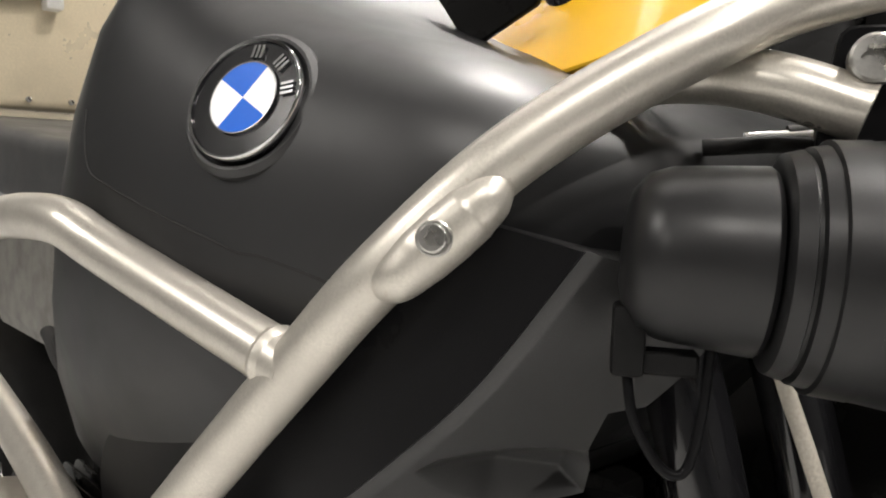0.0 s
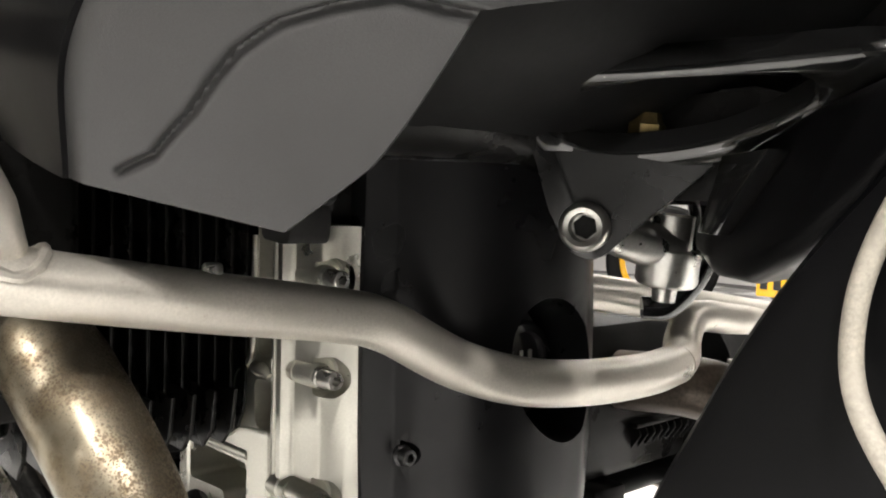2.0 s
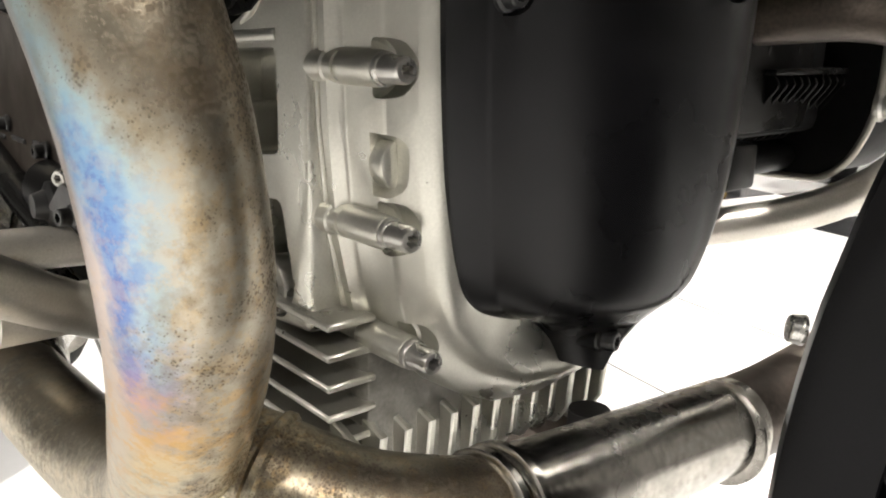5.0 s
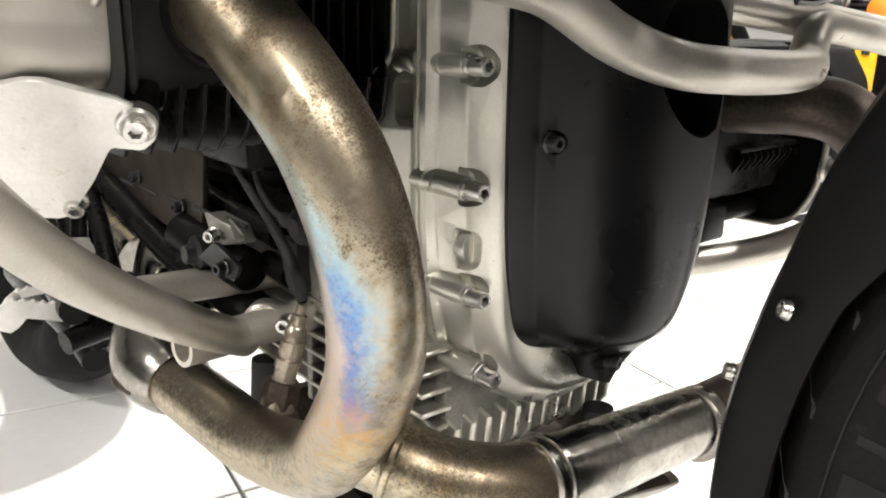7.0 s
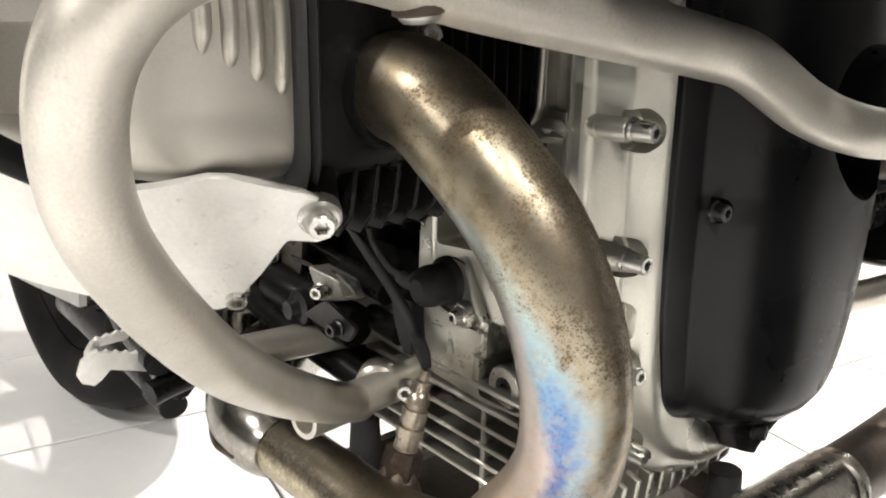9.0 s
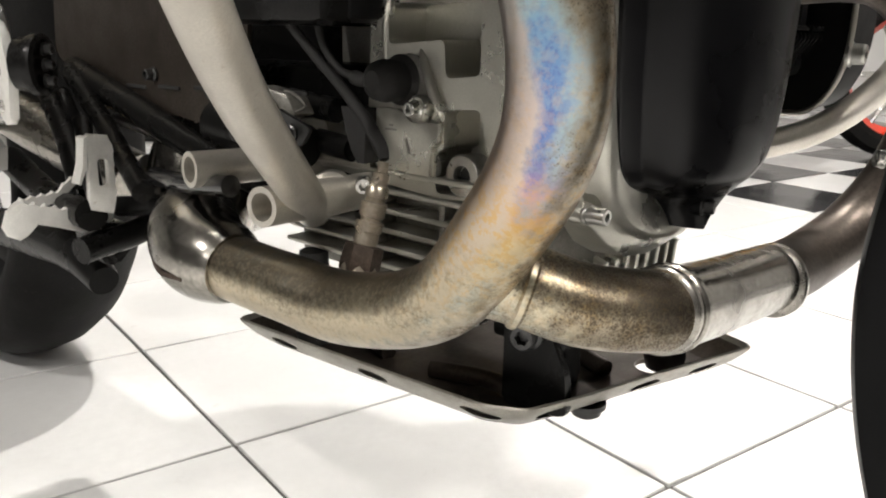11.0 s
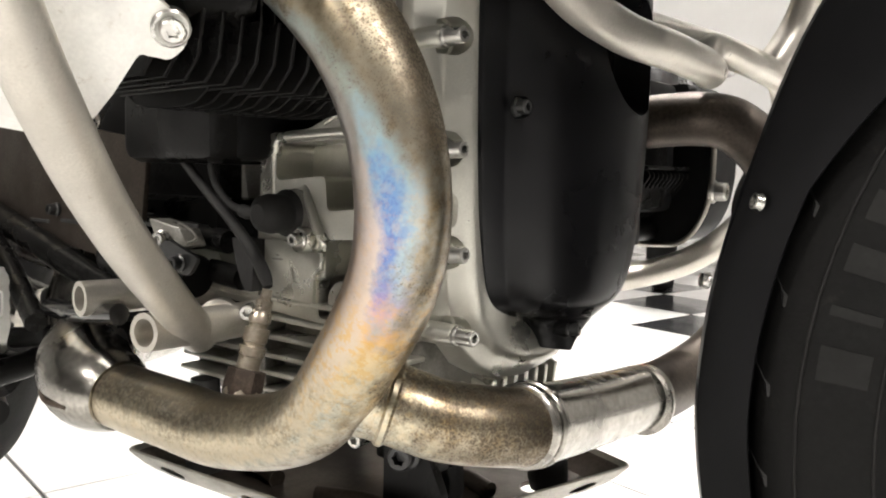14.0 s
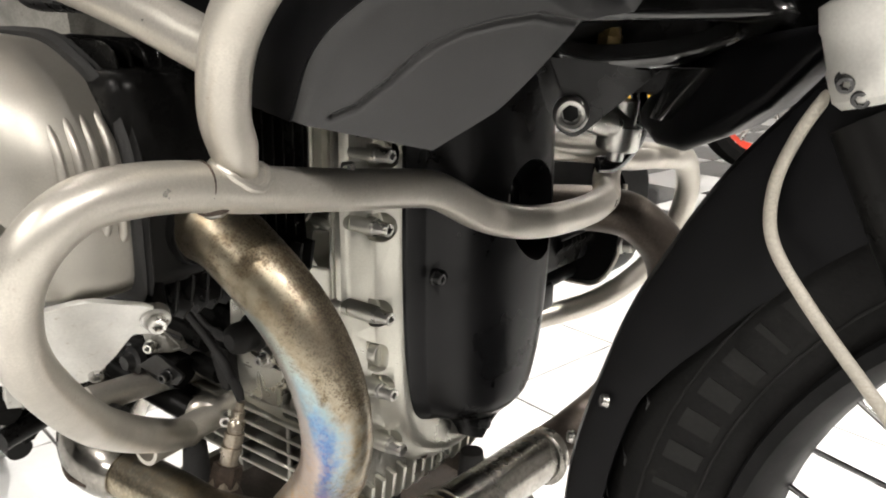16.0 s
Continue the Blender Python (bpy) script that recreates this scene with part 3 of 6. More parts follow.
for pts in ([(-0.1895, 0.3898), (-0.1895, 0.3910), (-0.1800, 0.3912), (-0.1800, 0.3900)], [(-0.1862, 0.3925), (-0.1862, 0.3935), (-0.1832, 0.3935), (-0.1832, 0.3925)], [(-0.1725, 0.3860), (-0.1715, 0.3862), (-0.1685, 0.3780), (-0.1695, 0.3776)]):
    part("cast_mark", slab(bmesh.new(), face(pts, -0.0591), (0, 0.0012, 0)), CAST_DULL, pad)
# bolt eye in a three-sided hollow drawn as a duller plate, with the web beside it
bm = bmesh.new()
lathe(bm, (-0.1600, -0.050, 0.4045), (0, -1, 0), [(0, 0.0085), (0.011, 0.0080), (0.0125, 0.0070)], 24)
eye = part("bolt_eye", bm, CAST, wall)
piece("bolt", small_bolt, eye, facing((-0.1600, -0.0610, 0.4045), (0, -1, 0)))
bm = bmesh.new()
tube(bm, [(-0.1640, -0.0535, 0.4390), (-0.1590, -0.0560, 0.4290), (-0.1500, -0.0570, 0.4120), (-0.1455, -0.0565, 0.4040), (-0.1445, -0.0550, 0.3990)], [0.0018, 0.0030, 0.0034, 0.0034, 0.0022], 12)
part("web", bm, CAST, wall)
# Raised duller plate paints the shade of a recess; nothing is cut here.
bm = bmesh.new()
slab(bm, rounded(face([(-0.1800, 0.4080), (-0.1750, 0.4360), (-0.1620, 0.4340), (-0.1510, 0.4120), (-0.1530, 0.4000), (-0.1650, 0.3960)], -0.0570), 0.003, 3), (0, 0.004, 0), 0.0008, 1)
part("hollow_shade", bm, CAST_DULL, wall, "dull plate painting the recess shade round the bolt eye")
# ledge and stay behind the crash bar foot
bm = bmesh.new()
loft(bm, [[V((x, -0.0600, 0.3655)), V((x, -0.0605, 0.3700)), V((x, -0.0560, 0.3800)), V((x, -0.0480, 0.3890)), V((x, -0.0400, 0.3890)), V((x, -0.0400, 0.3655))] for x in (-0.276, -0.268, -0.202)])
part("ledge", bm, CAST, wall)
bm = bmesh.new()
slab(bm, rounded([V((-0.284, -0.075, 0.389)), V((-0.255, -0.074, 0.392)), V((-0.2500, -0.073, 0.381)), V((-0.268, -0.075, 0.3755))], 0.002, 2), (0.004, 0.020, 0), 0.0008, 1)
part("stay", bm, PLATE, wall, "bare metal stay")
# bolt lugs between wall and front casing
for y, z, x in ((-0.0434, 0.522, -0.100), (-0.0469, 0.4605, -0.100), (-0.0444, 0.403, -0.102)):
    bm = bmesh.new()
    lathe(bm, (x, y - 0.0020, z), (1, 0, 0), [(0, 0.0040), (0.002, 0.0066), (0.012, 0.0066), (0.0125, 0.0056), (0.018, 0.0056)], 20)
    part("bolt_lug", bm, CAST, block)
# cylinder foot: bright cast rim, window and ledge
bm = bmesh.new()
slab(bm, rounded(face([(-0.150, 0.4740), (-0.134, 0.4810), (-0.128, 0.4920), (-0.1290, 0.5060), (-0.1270, 0.5150), (-0.1150, 0.5240), (-0.1130, 0.5400), (-0.1130, 0.5980), (-0.0960, 0.5980), (-0.0960, 0.4740)], -0.0540), 0.004, 3), (0, 0.032, 0), 0.0022, 2)
foot_plate = part("cylinder_foot", bm, CAST, block, "cast silver cylinder foot with a rounded window")
carve(foot_plate, [slab(bmesh.new(), rounded(face([(-0.1125, 0.4880), (-0.1135, 0.5140), (-0.0900, 0.5150), (-0.0880, 0.4880)], -0.07), 0.006, 5), (0, 0.034, 0)), slab(bmesh.new(), rounded(face([(-0.1100, 0.5270), (-0.1100, 0.610), (-0.0920, 0.610), (-0.0920, 0.5270)], -0.07), 0.005, 4), (0, 0.024, 0))])
bm = bmesh.new()
tube(bm, [(-0.146, -0.0540, 0.4760), (-0.134, -0.0555, 0.4815), (-0.1285, -0.0560, 0.4910), (-0.1290, -0.0560, 0.5050), (-0.1260, -0.0560, 0.5150), (-0.1150, -0.0555, 0.5240), (-0.1130, -0.0550, 0.5400), (-0.1130, -0.0540, 0.590)], 0.0022, 12)
part("rim", bm, CAST, foot_plate)
bm = bmesh.new()
tube(bm, [(-0.1075, -0.0540, 0.5170), (-0.1070, -0.0570, 0.5210), (-0.1000, -0.0575, 0.5215), (-0.0940, -0.0560, 0.5180)], [0.0020, 0.0032, 0.0034, 0.0020], 12)
part("boss", bm, CAST, foot_plate)
for i, z in enumerate((0.3035, 0.3150, 0.3265, 0.3390, 0.3515, 0.3640)):
    bm = bmesh.new()
    box(bm, (-0.292 + 0.004 * i, -0.0590, z - 0.0016), (-0.079, -0.036, z + 0.0016), 0.0009, 1)
    part("rib", bm, CAST, block)
for lo, hi in (((-0.204, -0.0585, 0.290), (-0.198, -0.04, 0.362)), ((-0.145, -0.0580, 0.290), (-0.141, -0.04, 0.352))):
    part("rib_post", box(bmesh.new(), lo, hi, 0.001, 1), CAST_DULL, block)
for i in range(13):
    y = -0.052 + i * 0.0125
    bm = bmesh.new()
    slab(bm, [V((-0.090, y, 0.284)), V((-0.080, y, 0.286)), V((-0.073, y, 0.296)), V((-0.071, y, 0.316)), V((-0.090, y, 0.322))], (0, 0.0038, 0), 0.0008, 1)
    part("front_rib", bm, CAST, block)
bm = bmesh.new()
lathe(bm, (-0.1305, -0.040, 0.3680), (0, -1, 0), [(0, 0.0125), (0.013, 0.0130), (0.0145, 0.0120), (0.0145, 0.0064), (0.009, 0.0060)], 28)
plug_oil = part("oil_plug", bm, STEEL, block, "round steel oil plug with hex socket")
# A black disc paints the shade inside the plug's recess.
part("socket", lathe(bmesh.new(), (-0.1305, -0.0492, 0.3680), (0, -1, 0), [(0, 0.0060), (0.0006, 0.0058)], 6), RUBBER, plug_oil, "hex socket, its shade a black disc")
bm = bmesh.new()
lathe(bm, (-0.178, -0.050, 0.4200), (0.05, -1, 0), [(0, 0.0150), (0.008, 0.0150), (0.011, 0.0120), (0.022, 0.0125), (0.028, 0.0110), (0.032, 0.0060)], 28)
tube(bm, [(-0.178, -0.072, 0.4200), (-0.190, -0.077, 0.4200), (-0.198, -0.076, 0.4210)], 0.0042, 12)
part("sensor_plug", bm, RUBBER, block, "black rubber sensor plug")
bm = bmesh.new()
loft(bm, [[V((x0, y, z)), V((x1, y, z)), V((x1, y + 0.012, z)), V((x0, y + 0.012, z))] for x0, x1, y, z in ((-0.222, -0.200, -0.066, 0.4020), (-0.216, -0.1975, -0.068, 0.3880), (-0.208, -0.1960, -0.070, 0.3760), (-0.203, -0.1965, -0.070, 0.3690))])
part("boot", bm, RUBBER, block, "black rubber boot")

# right cylinder, head and cover
cyl = part("cylinder", box(bmesh.new(), (-0.190, -0.165, 0.505), (-0.138, -0.04, 0.620), 0.01), FINBLACK, bike, "black painted finned engine cylinder")


def fin_plate(y, thick, lo, hi, r=0.02):
    return slab(bmesh.new(), rounded([V((lo[0], y, lo[1])), V((hi[0], y, lo[1])), V((hi[0], y, hi[1])), V((lo[0], y, hi[1]))], r), (0, thick, 0), 0.0006, 1)


for i in range(12):
    part("fin", fin_plate(-0.058 - i * 0.0088, 0.0015, (-0.205, 0.478), (-0.1165, 0.632), 0.03), FINBLACK, cyl)
head = part("cylinder_head", box(bmesh.new(), (-0.205, -0.214, 0.513), (-0.082, -0.150, 0.632), 0.012, 3), FINBLACK, bike, "black painted cylinder head")
for i in range(5):
    part("fin", fin_plate(-0.170 - i * 0.0085, 0.0016, (-0.212, 0.503), (-0.094, 0.645), 0.015), FINBLACK, head)
for i in range(13):
    y = -0.205 + i * 0.0105
    bm = bmesh.new()
    slab(bm, [V((-0.086, y, 0.516)), V((-0.090, y, 0.496)), V((-0.100, y, 0.486)), V((-0.190, y, 0.484)), V((-0.195, y, 0.516))], (0, 0.0020, 0), 0.0005, 1)
    part("lower_fin", bm, FINBLACK, head)


def cover_ring(y, x0, x1, z0, z1, r, slope=0.0):
    """Outline of the head at y; slope rounds its upper front edge away."""
    return rounded([V((x0, y, z0)), V((x1, y, z0)), V((x1, y, z1 - 0.95 * slope)), V((x1 - 0.36 * slope, y, z1 - 0.34 * slope)), V((x1 - 1.1 * slope, y, z1)), V((x0, y, z1))], r, 6)


SLOPE = 0.062
bm = bmesh.new()
loft(bm, [cover_ring(*q, SLOPE) for q in ((-0.2040, -0.210, -0.077, 0.509, 0.648, 0.018), (-0.2060, -0.211, -0.075, 0.507, 0.650, 0.018), (-0.2080, -0.209, -0.079, 0.511, 0.646, 0.018), (-0.2100, -0.211, -0.075, 0.507, 0.650, 0.018), (-0.2125, -0.209, -0.078, 0.510, 0.648, 0.018))])
part("gasket", bm, RUBBER, head, "black rubber cover gasket")
bm = bmesh.new()
loft(bm, [cover_ring(*q) for q in ((-0.2120, -0.206, -0.0815, 0.5145, 0.645, 0.018, SLOPE), (-0.2300, -0.207, -0.0815, 0.5145, 0.648, 0.018, SLOPE), (-0.2480, -0.207, -0.0840, 0.5155, 0.652, 0.020, SLOPE), (-0.2620, -0.206, -0.0900, 0.5175, 0.655, 0.022, 0.064), (-0.2710, -0.206, -0.0990, 0.5200, 0.656, 0.022, 0.066), (-0.2800, -0.205, -0.1080, 0.5240, 0.655, 0.022, 0.066), (-0.3000, -0.203, -0.1160, 0.5330, 0.650, 0.024, 0.060), (-0.3180, -0.198, -0.1230, 0.5430, 0.642, 0.026, 0.050), (-0.3350, -0.190, -0.1340, 0.5540, 0.628, 0.022, 0.030), (-0.3420, -0.180, -0.1450, 0.5650, 0.612, 0.012, 0.015))])
cover = part("head_cover", bm, COVER, bike, "silver painted cylinder head cover", 50)
for y, low in ((-0.2165, 0.5455), (-0.2255, 0.5500), (-0.2345, 0.5550), (-0.2435, 0.5600)):
    x = -0.0815 - 0.0010 * max(0.0, (-0.2350 - y) / 0.012)
    bm = bmesh.new()
    tube(bm, [(x - 0.0026, y, low), (x - 0.0006, y, low + 0.006), (x - 0.0006, y, 0.574), (x - 0.0060, y, 0.595), (x - 0.0140, y, 0.608), (x - 0.0180, y, 0.612)], [0.0012, 0.0030, 0.0032, 0.0032, 0.0028, 0.0012], 12)
    part("rib", bm, COVER, cover)
bm = bmesh.new()
slab(bm, rounded([V((-0.1365, -0.318, 0.5415)), V((-0.1365, -0.267, 0.5405)), V((-0.1365, -0.264, 0.5560)), V((-0.1365, -0.274, 0.5700)), V((-0.1365, -0.298, 0.5690)), V((-0.1365, -0.318, 0.5800))], 0.004), (0.09, 0, 0))
carve(cover, [bm])
for pts, r in (([(-0.1060, -0.2800, 0.6260), (-0.1035, -0.2760, 0.6120), (-0.1010, -0.2730, 0.5950), (-0.1000, -0.2715, 0.5760), (-0.0990, -0.2700, 0.5720)], 0.0016),):
    bm = bmesh.new()
    tube(bm, pts, r, 10)
    part("crease", bm, COVER, cover)
bm = bmesh.new()
lathe(bm, (-0.1340, -0.2640, 0.5485), (0.35, -0.93, 0), [(0, 0.0095), (0.006, 0.0095), (0.008, 0.0080)], 24)
part("bolt_boss", bm, COVER, cover)
piece("bolt", star_bolt("bolt_cover", 0.0056, 0.0090, STEEL, 1.35), cover, facing((-0.1312, -0.2714, 0.5485), (0.35, -0.93, 0)))
bm = bmesh.new()
tube(bm, [(-0.116, -0.332, 0.6000), (-0.111, -0.3190, 0.5960), (-0.110, -0.3165, 0.5880), (-0.110, -0.3185, 0.5660), (-0.110, -0.3190, 0.5480), (-0.108, -0.3060, 0.5345), (-0.106, -0.2850, 0.5210), (-0.106, -0.2740, 0.5160)], [0.0080, 0.0080, 0.0070, 0.0058, 0.0055, 0.0056, 0.0052, 0.0040], 14)
part("cover_trim", bm, PLASTIC, cover, "black rubber trim along the cover")

bm = bmesh.new()
lathe(bm, (-0.104, -0.1411, 0.5655), (1, -0.1, 0), [(0, 0.0085), (0.006, 0.0085), (0.0065, 0.0058), (0.0120, 0.0056), (0.0130, 0.0045)], 6)
part("stud_nut", bm, STEEL, head, "steel stud nut beside the exhaust port")

# bare guard plate under the head cover
PN = V((0.727, -0.39, -0.565))
outline = [V(p) for p in ((-0.0740, -0.1985, 0.4985), (-0.0705, -0.2115, 0.5115), (-0.0800, -0.2420, 0.5210), (-0.0915, -0.2580, 0.5170), (-0.1050, -0.2790, 0.5145), (-0.1040, -0.2970, 0.5265), (-0.1065, -0.3135, 0.5365), (-0.0990, -0.3200, 0.5500), (-0.0900, -0.3240, 0.5640), (-0.0880, -0.3750, 0.602), (-0.1500, -0.3750, 0.5200), (-0.1408, -0.3180, 0.4945), (-0.1380, -0.2850, 0.4760), (-0.1325, -0.2550, 0.4630), (-0.1255, -0.2380, 0.4600), (-0.1190, -0.2235, 0.4585), (-0.1000, -0.2170, 0.4778), (-0.0860, -0.2145, 0.4940), (-0.0820, -0.2030, 0.4895))]
q0 = V((-0.075, -0.207, 0.503))
outline = [p - PN * ((p - q0).dot(PN)) for p in outline]
bm = bmesh.new()
slab(bm, rounded(outline, 0.004, 3), -PN * 0.003, 0.0006, 1)
guard = part("cylinder_guard", bm, PLATE, bike, "scuffed bare aluminium cylinder guard plate")
bm = bmesh.new()
lathe(bm, q0 - PN * 0.001, (0.80, -0.42, -0.42), [(-0.003, 0.0080), (0.0025, 0.0080), (0.0035, 0.0070)], 24)
part("washer", bm, STEEL, guard)
piece("bolt", star_bolt("bolt_guard", 0.0050, 0.007, STEEL), guard, facing(q0 + PN * 0.001, (0.86, -0.42, -0.28)))
piece("bolt", small_bolt, guard, facing(V((-0.117, -0.2205, 0.467)), PN))
bm = bmesh.new()
tube(bm, [q0 - PN * 0.003, q0 - PN * 0.035], 0.0075, 14)
part("spacer", bm, FINBLACK, guard)

# exhaust: header from the right head, rear pipe, and the pipe crossing from the other side
exhaust = part("exhaust_header", tube(bmesh.new(), [(-0.092, -0.170, 0.545), (-0.070, -0.170, 0.546), (-0.049, -0.167, 0.535), (-0.018, -0.157, 0.500), (-0.004, -0.148, 0.457), (-0.010, -0.140, 0.408), (-0.045, -0.130, 0.359), (-0.089, -0.121, 0.318), (-0.150, -0.122, 0.300), (-0.200, -0.126, 0.301), (-0.250, -0.129, 0.303)], 0.0205, 40, 10), PIPE, bike, "stainless exhaust header with blue heat tint and rust")
bm = bmesh.new()
lathe(bm, (-0.098, -0.170, 0.545), (1, 0, 0), [(0, 0.024), (0.012, 0.024), (0.016, 0.0222), (0.022, 0.0212)], 28)
part("port_flange", bm, FINBLACK, exhaust, "black exhaust port flange")
bm = bmesh.new()
tube(bm, [(-0.250, -0.129, 0.303), (-0.262, -0.1295, 0.304), (-0.285, -0.1290, 0.3065), (-0.308, -0.1200, 0.3130), (-0.328, -0.1000, 0.3200), (-0.345, -0.070, 0.324), (-0.36, -0.03, 0.324)], [0.0225, 0.0270, 0.0310, 0.0325, 0.0315, 0.029, 0.028], 36)
collector = part("rear_collector", bm, TUBE, exhaust, "polished steel collector pipe")
bm = bmesh.new()
tube(bm, [(-0.268, -0.1565, 0.2975), (-0.288, -0.1595, 0.2990), (-0.312, -0.1500, 0.3040), (-0.338, -0.1280, 0.3110)], 0.0016, 8)
part("seam", bm, RUSTY, collector, "rusty pressed seam")
bm = bmesh.new()
tube(bm, [(-0.360, -0.085, 0.290), (-0.398, -0.080, 0.300), (-0.420, -0.070, 0.330), (-0.412, -0.060, 0.362), (-0.380, -0.050, 0.378)], 0.0240, 28)
part("rear_bend", bm, TUBE, exhaust, "stained steel bend behind the collector")
for x, r in ((-0.262, 0.0262), (-0.268, 0.0258)):
    bm = bmesh.new()
    lathe(bm, (x, -0.1295, 0.3033), (-1, -0.03, 0.05), [(0, r - 0.002), (0.001, r), (0.004, r), (0.005, r - 0.002)], 32)
    part("weld_ring", bm, STEEL, exhaust)
branch = part("cross_pipe", tube(bmesh.new(), [(-0.075, -0.118, 0.338), (-0.050, -0.105, 0.334), (-0.028, -0.085, 0.324), (-0.012, -0.062, 0.319), (-0.006, -0.035, 0.314), (-0.008, 0.010, 0.309), (-0.010, 0.060, 0.304), (-0.010, 0.110, 0.300)], 0.0205, 36, 10), WORN_PIPE, bike, "rust speckled steel pipe crossing under the engine")
bm = bmesh.new()
tube(bm, [(-0.006, -0.040, 0.315), (-0.008, 0.010, 0.309), (-0.010, 0.060, 0.304), (-0.010, 0.115, 0.300)], 0.0216, 36)
part("sleeve", bm, TUBE, branch, "polished steel sleeve with dents")
for y, a in ((-0.046, 0.0228), (-0.038, 0.0235), (0.1, 0.0228)):
    bm = bmesh.new()
    lathe(bm, (-0.0065, y, 0.3155 - (y + 0.04) * 0.11), (-0.03, 1, -0.1), [(0, a - 0.002), (0.0012, a), (0.0042, a), (0.0055, a - 0.002)], 36)
    part("weld_ring", bm, TUBE, branch)
bm = bmesh.new()
lathe(bm, (-0.049, -0.104, 0.3335), (0.75, 0.62, -0.30), [(0, 0.0208), (0.0015, 0.0222), (0.004, 0.0222), (0.0055, 0.0208)], 36)
part("weld_ring", bm, PIPE, branch)
bm = bmesh.new()
tube(bm, [(-0.010, 0.110, 0.300), (-0.006, 0.16, 0.303), (0.005, 0.21, 0.32), (0.022, 0.245, 0.36), (0.032, 0.254, 0.41), (0.028, 0.245, 0.455), (0.006, 0.228, 0.485), (-0.02, 0.215, 0.493), (-0.07, 0.205, 0.49)], 0.0205, 28)
part("left_header", bm, DARKPIPE, branch, "brown heat-stained header of the far cylinder")

# oxygen sensor with its lead
SEN, SEN_UP = V((-0.1665, -0.1035, 0.3075)), V((0.045, 0.27, 0.96))
sensor = part("oxygen_sensor", lathe(bmesh.new(), SEN, SEN_UP, [(0, 0.011), (0.006, 0.011), (0.0215, 0.0085), (0.023, 0.0070), (0.030, 0.0070), (0.0305, 0.0080), (0.036, 0.0082), (0.0365, 0.0062), (0.0385, 0.0062), (0.039, 0.0074), (0.047, 0.0076), (0.0475, 0.0058), (0.050, 0.0058), (0.0505, 0.0068), (0.056, 0.0066), (0.058, 0.0050), (0.064, 0.0050), (0.065, 0.0034), (0.071, 0.0032)], 24), SENSOR, bike, "straw-tinted steel oxygen sensor with rusty base")
bm = bmesh.new()
lathe(bm, SEN, SEN_UP, [(0.004, 0.0100), (0.006, 0.0115), (0.0065, 0.0118), (0.0130, 0.0118), (0.0220, 0.0112), (0.0225, 0.0090)], 6)
part("hex_base", bm, RUSTY, sensor, "rusty hexagon base")
bm = bmesh.new()
lathe(bm, SEN, SEN_UP, [(-0.012, 0.0170), (-0.002, 0.0160), (0.003, 0.0135), (0.005, 0.0100)], 24)
part("weld_boss", bm, RUSTY, sensor, "dark rusty weld boss")
bm = bmesh.new()
tube(bm, [(-0.1630, -0.0845, 0.3770), (-0.168, -0.083, 0.384), (-0.184, -0.080, 0.398), (-0.206, -0.080, 0.416), (-0.226, -0.082, 0.432), (-0.252, -0.085, 0.455)], [0.0030, 0.0042, 0.0040, 0.0034, 0.0032, 0.0030], 12)
part("lead", bm, RUBBER, sensor, "black rubber lead")
bm = bmesh.new()
tube(bm, [(-0.196, -0.076, 0.4210), (-0.210, -0.078, 0.4260), (-0.224, -0.080, 0.445), (-0.228, -0.080, 0.49)], 0.0024, 10)
part("cable", bm, RUBBER, bike, "black rubber cable")

# crash bars
BR = 0.0116
loop = [(-0.204, -0.104, 0.345), (-0.165, -0.150, 0.376), (-0.120, -0.205, 0.418), (-0.080, -0.250, 0.460), (-0.048, -0.288, 0.510), (-0.030, -0.300, 0.545), (-0.017, -0.296, 0.572), (-0.012, -0.275, 0.588), (-0.010, -0.238, 0.589), (-0.010, -0.190, 0.580), (-0.008, -0.128, 0.570), (-0.008, -0.075, 0.562), (-0.005, -0.050, 0.556), (0.003, -0.015, 0.537), (0.012, 0.020, 0.526), (0.019, 0.060, 0.522), (0.018, 0.110, 0.520), (0.010, 0.150, 0.520)]
bars = part("crash_bar", tube(bmesh.new(), loop, BR, 28, 8), BAR, bike, "silver painted tubular steel crash bar, lightly rusted")
bm = bmesh.new()
tube(bm, [(0.010, 0.150, 0.520), (0.002, 0.168, 0.522), (-0.004, 0.178, 0.530), (-0.006, 0.188, 0.540), (-0.004, 0.200, 0.543), (0.0, 0.225, 0.540), (0.005, 0.275, 0.536)], [0.0116, 0.0115, 0.0112, 0.0108, 0.0102, 0.0100, 0.0100], 24)
part("cranked_end", bm, BAR, bars)
upper = [(0.330, -0.02, 0.945), (0.268, -0.065, 0.928), (0.243, -0.110, 0.906), (0.206, -0.158, 0.868), (0.175, -0.191, 0.825), (0.139, -0.204, 0.784), (0.096, -0.219, 0.733), (0.058, -0.228, 0.690), (0.024, -0.226, 0.655), (0.004, -0.2165, 0.623), (-0.004, -0.206, 0.603), (-0.0085, -0.198, 0.589)]
bm = bmesh.new()
tube(bm, upper, [BR] * 10 + [0.0112, 0.0075], 28, 8)
part("upper_bar", bm, BAR, bars, "silver painted tank bar")
bm = bmesh.new()
tube(bm, [(-0.220, -0.232, 0.812), (-0.098, -0.244, 0.826), (-0.040, -0.245, 0.831), (-0.004, -0.240, 0.830), (0.028, -0.230, 0.818), (0.140, -0.204, 0.784)], BR, 28, 8)
part("side_bar", bm, BAR, bars)
bm = bmesh.new()
tube(bm, [(-0.25, -0.222, 0.705), (-0.14, -0.222, 0.683), (-0.05, -0.224, 0.664), (0.012, -0.222, 0.645)], BR, 28, 8)
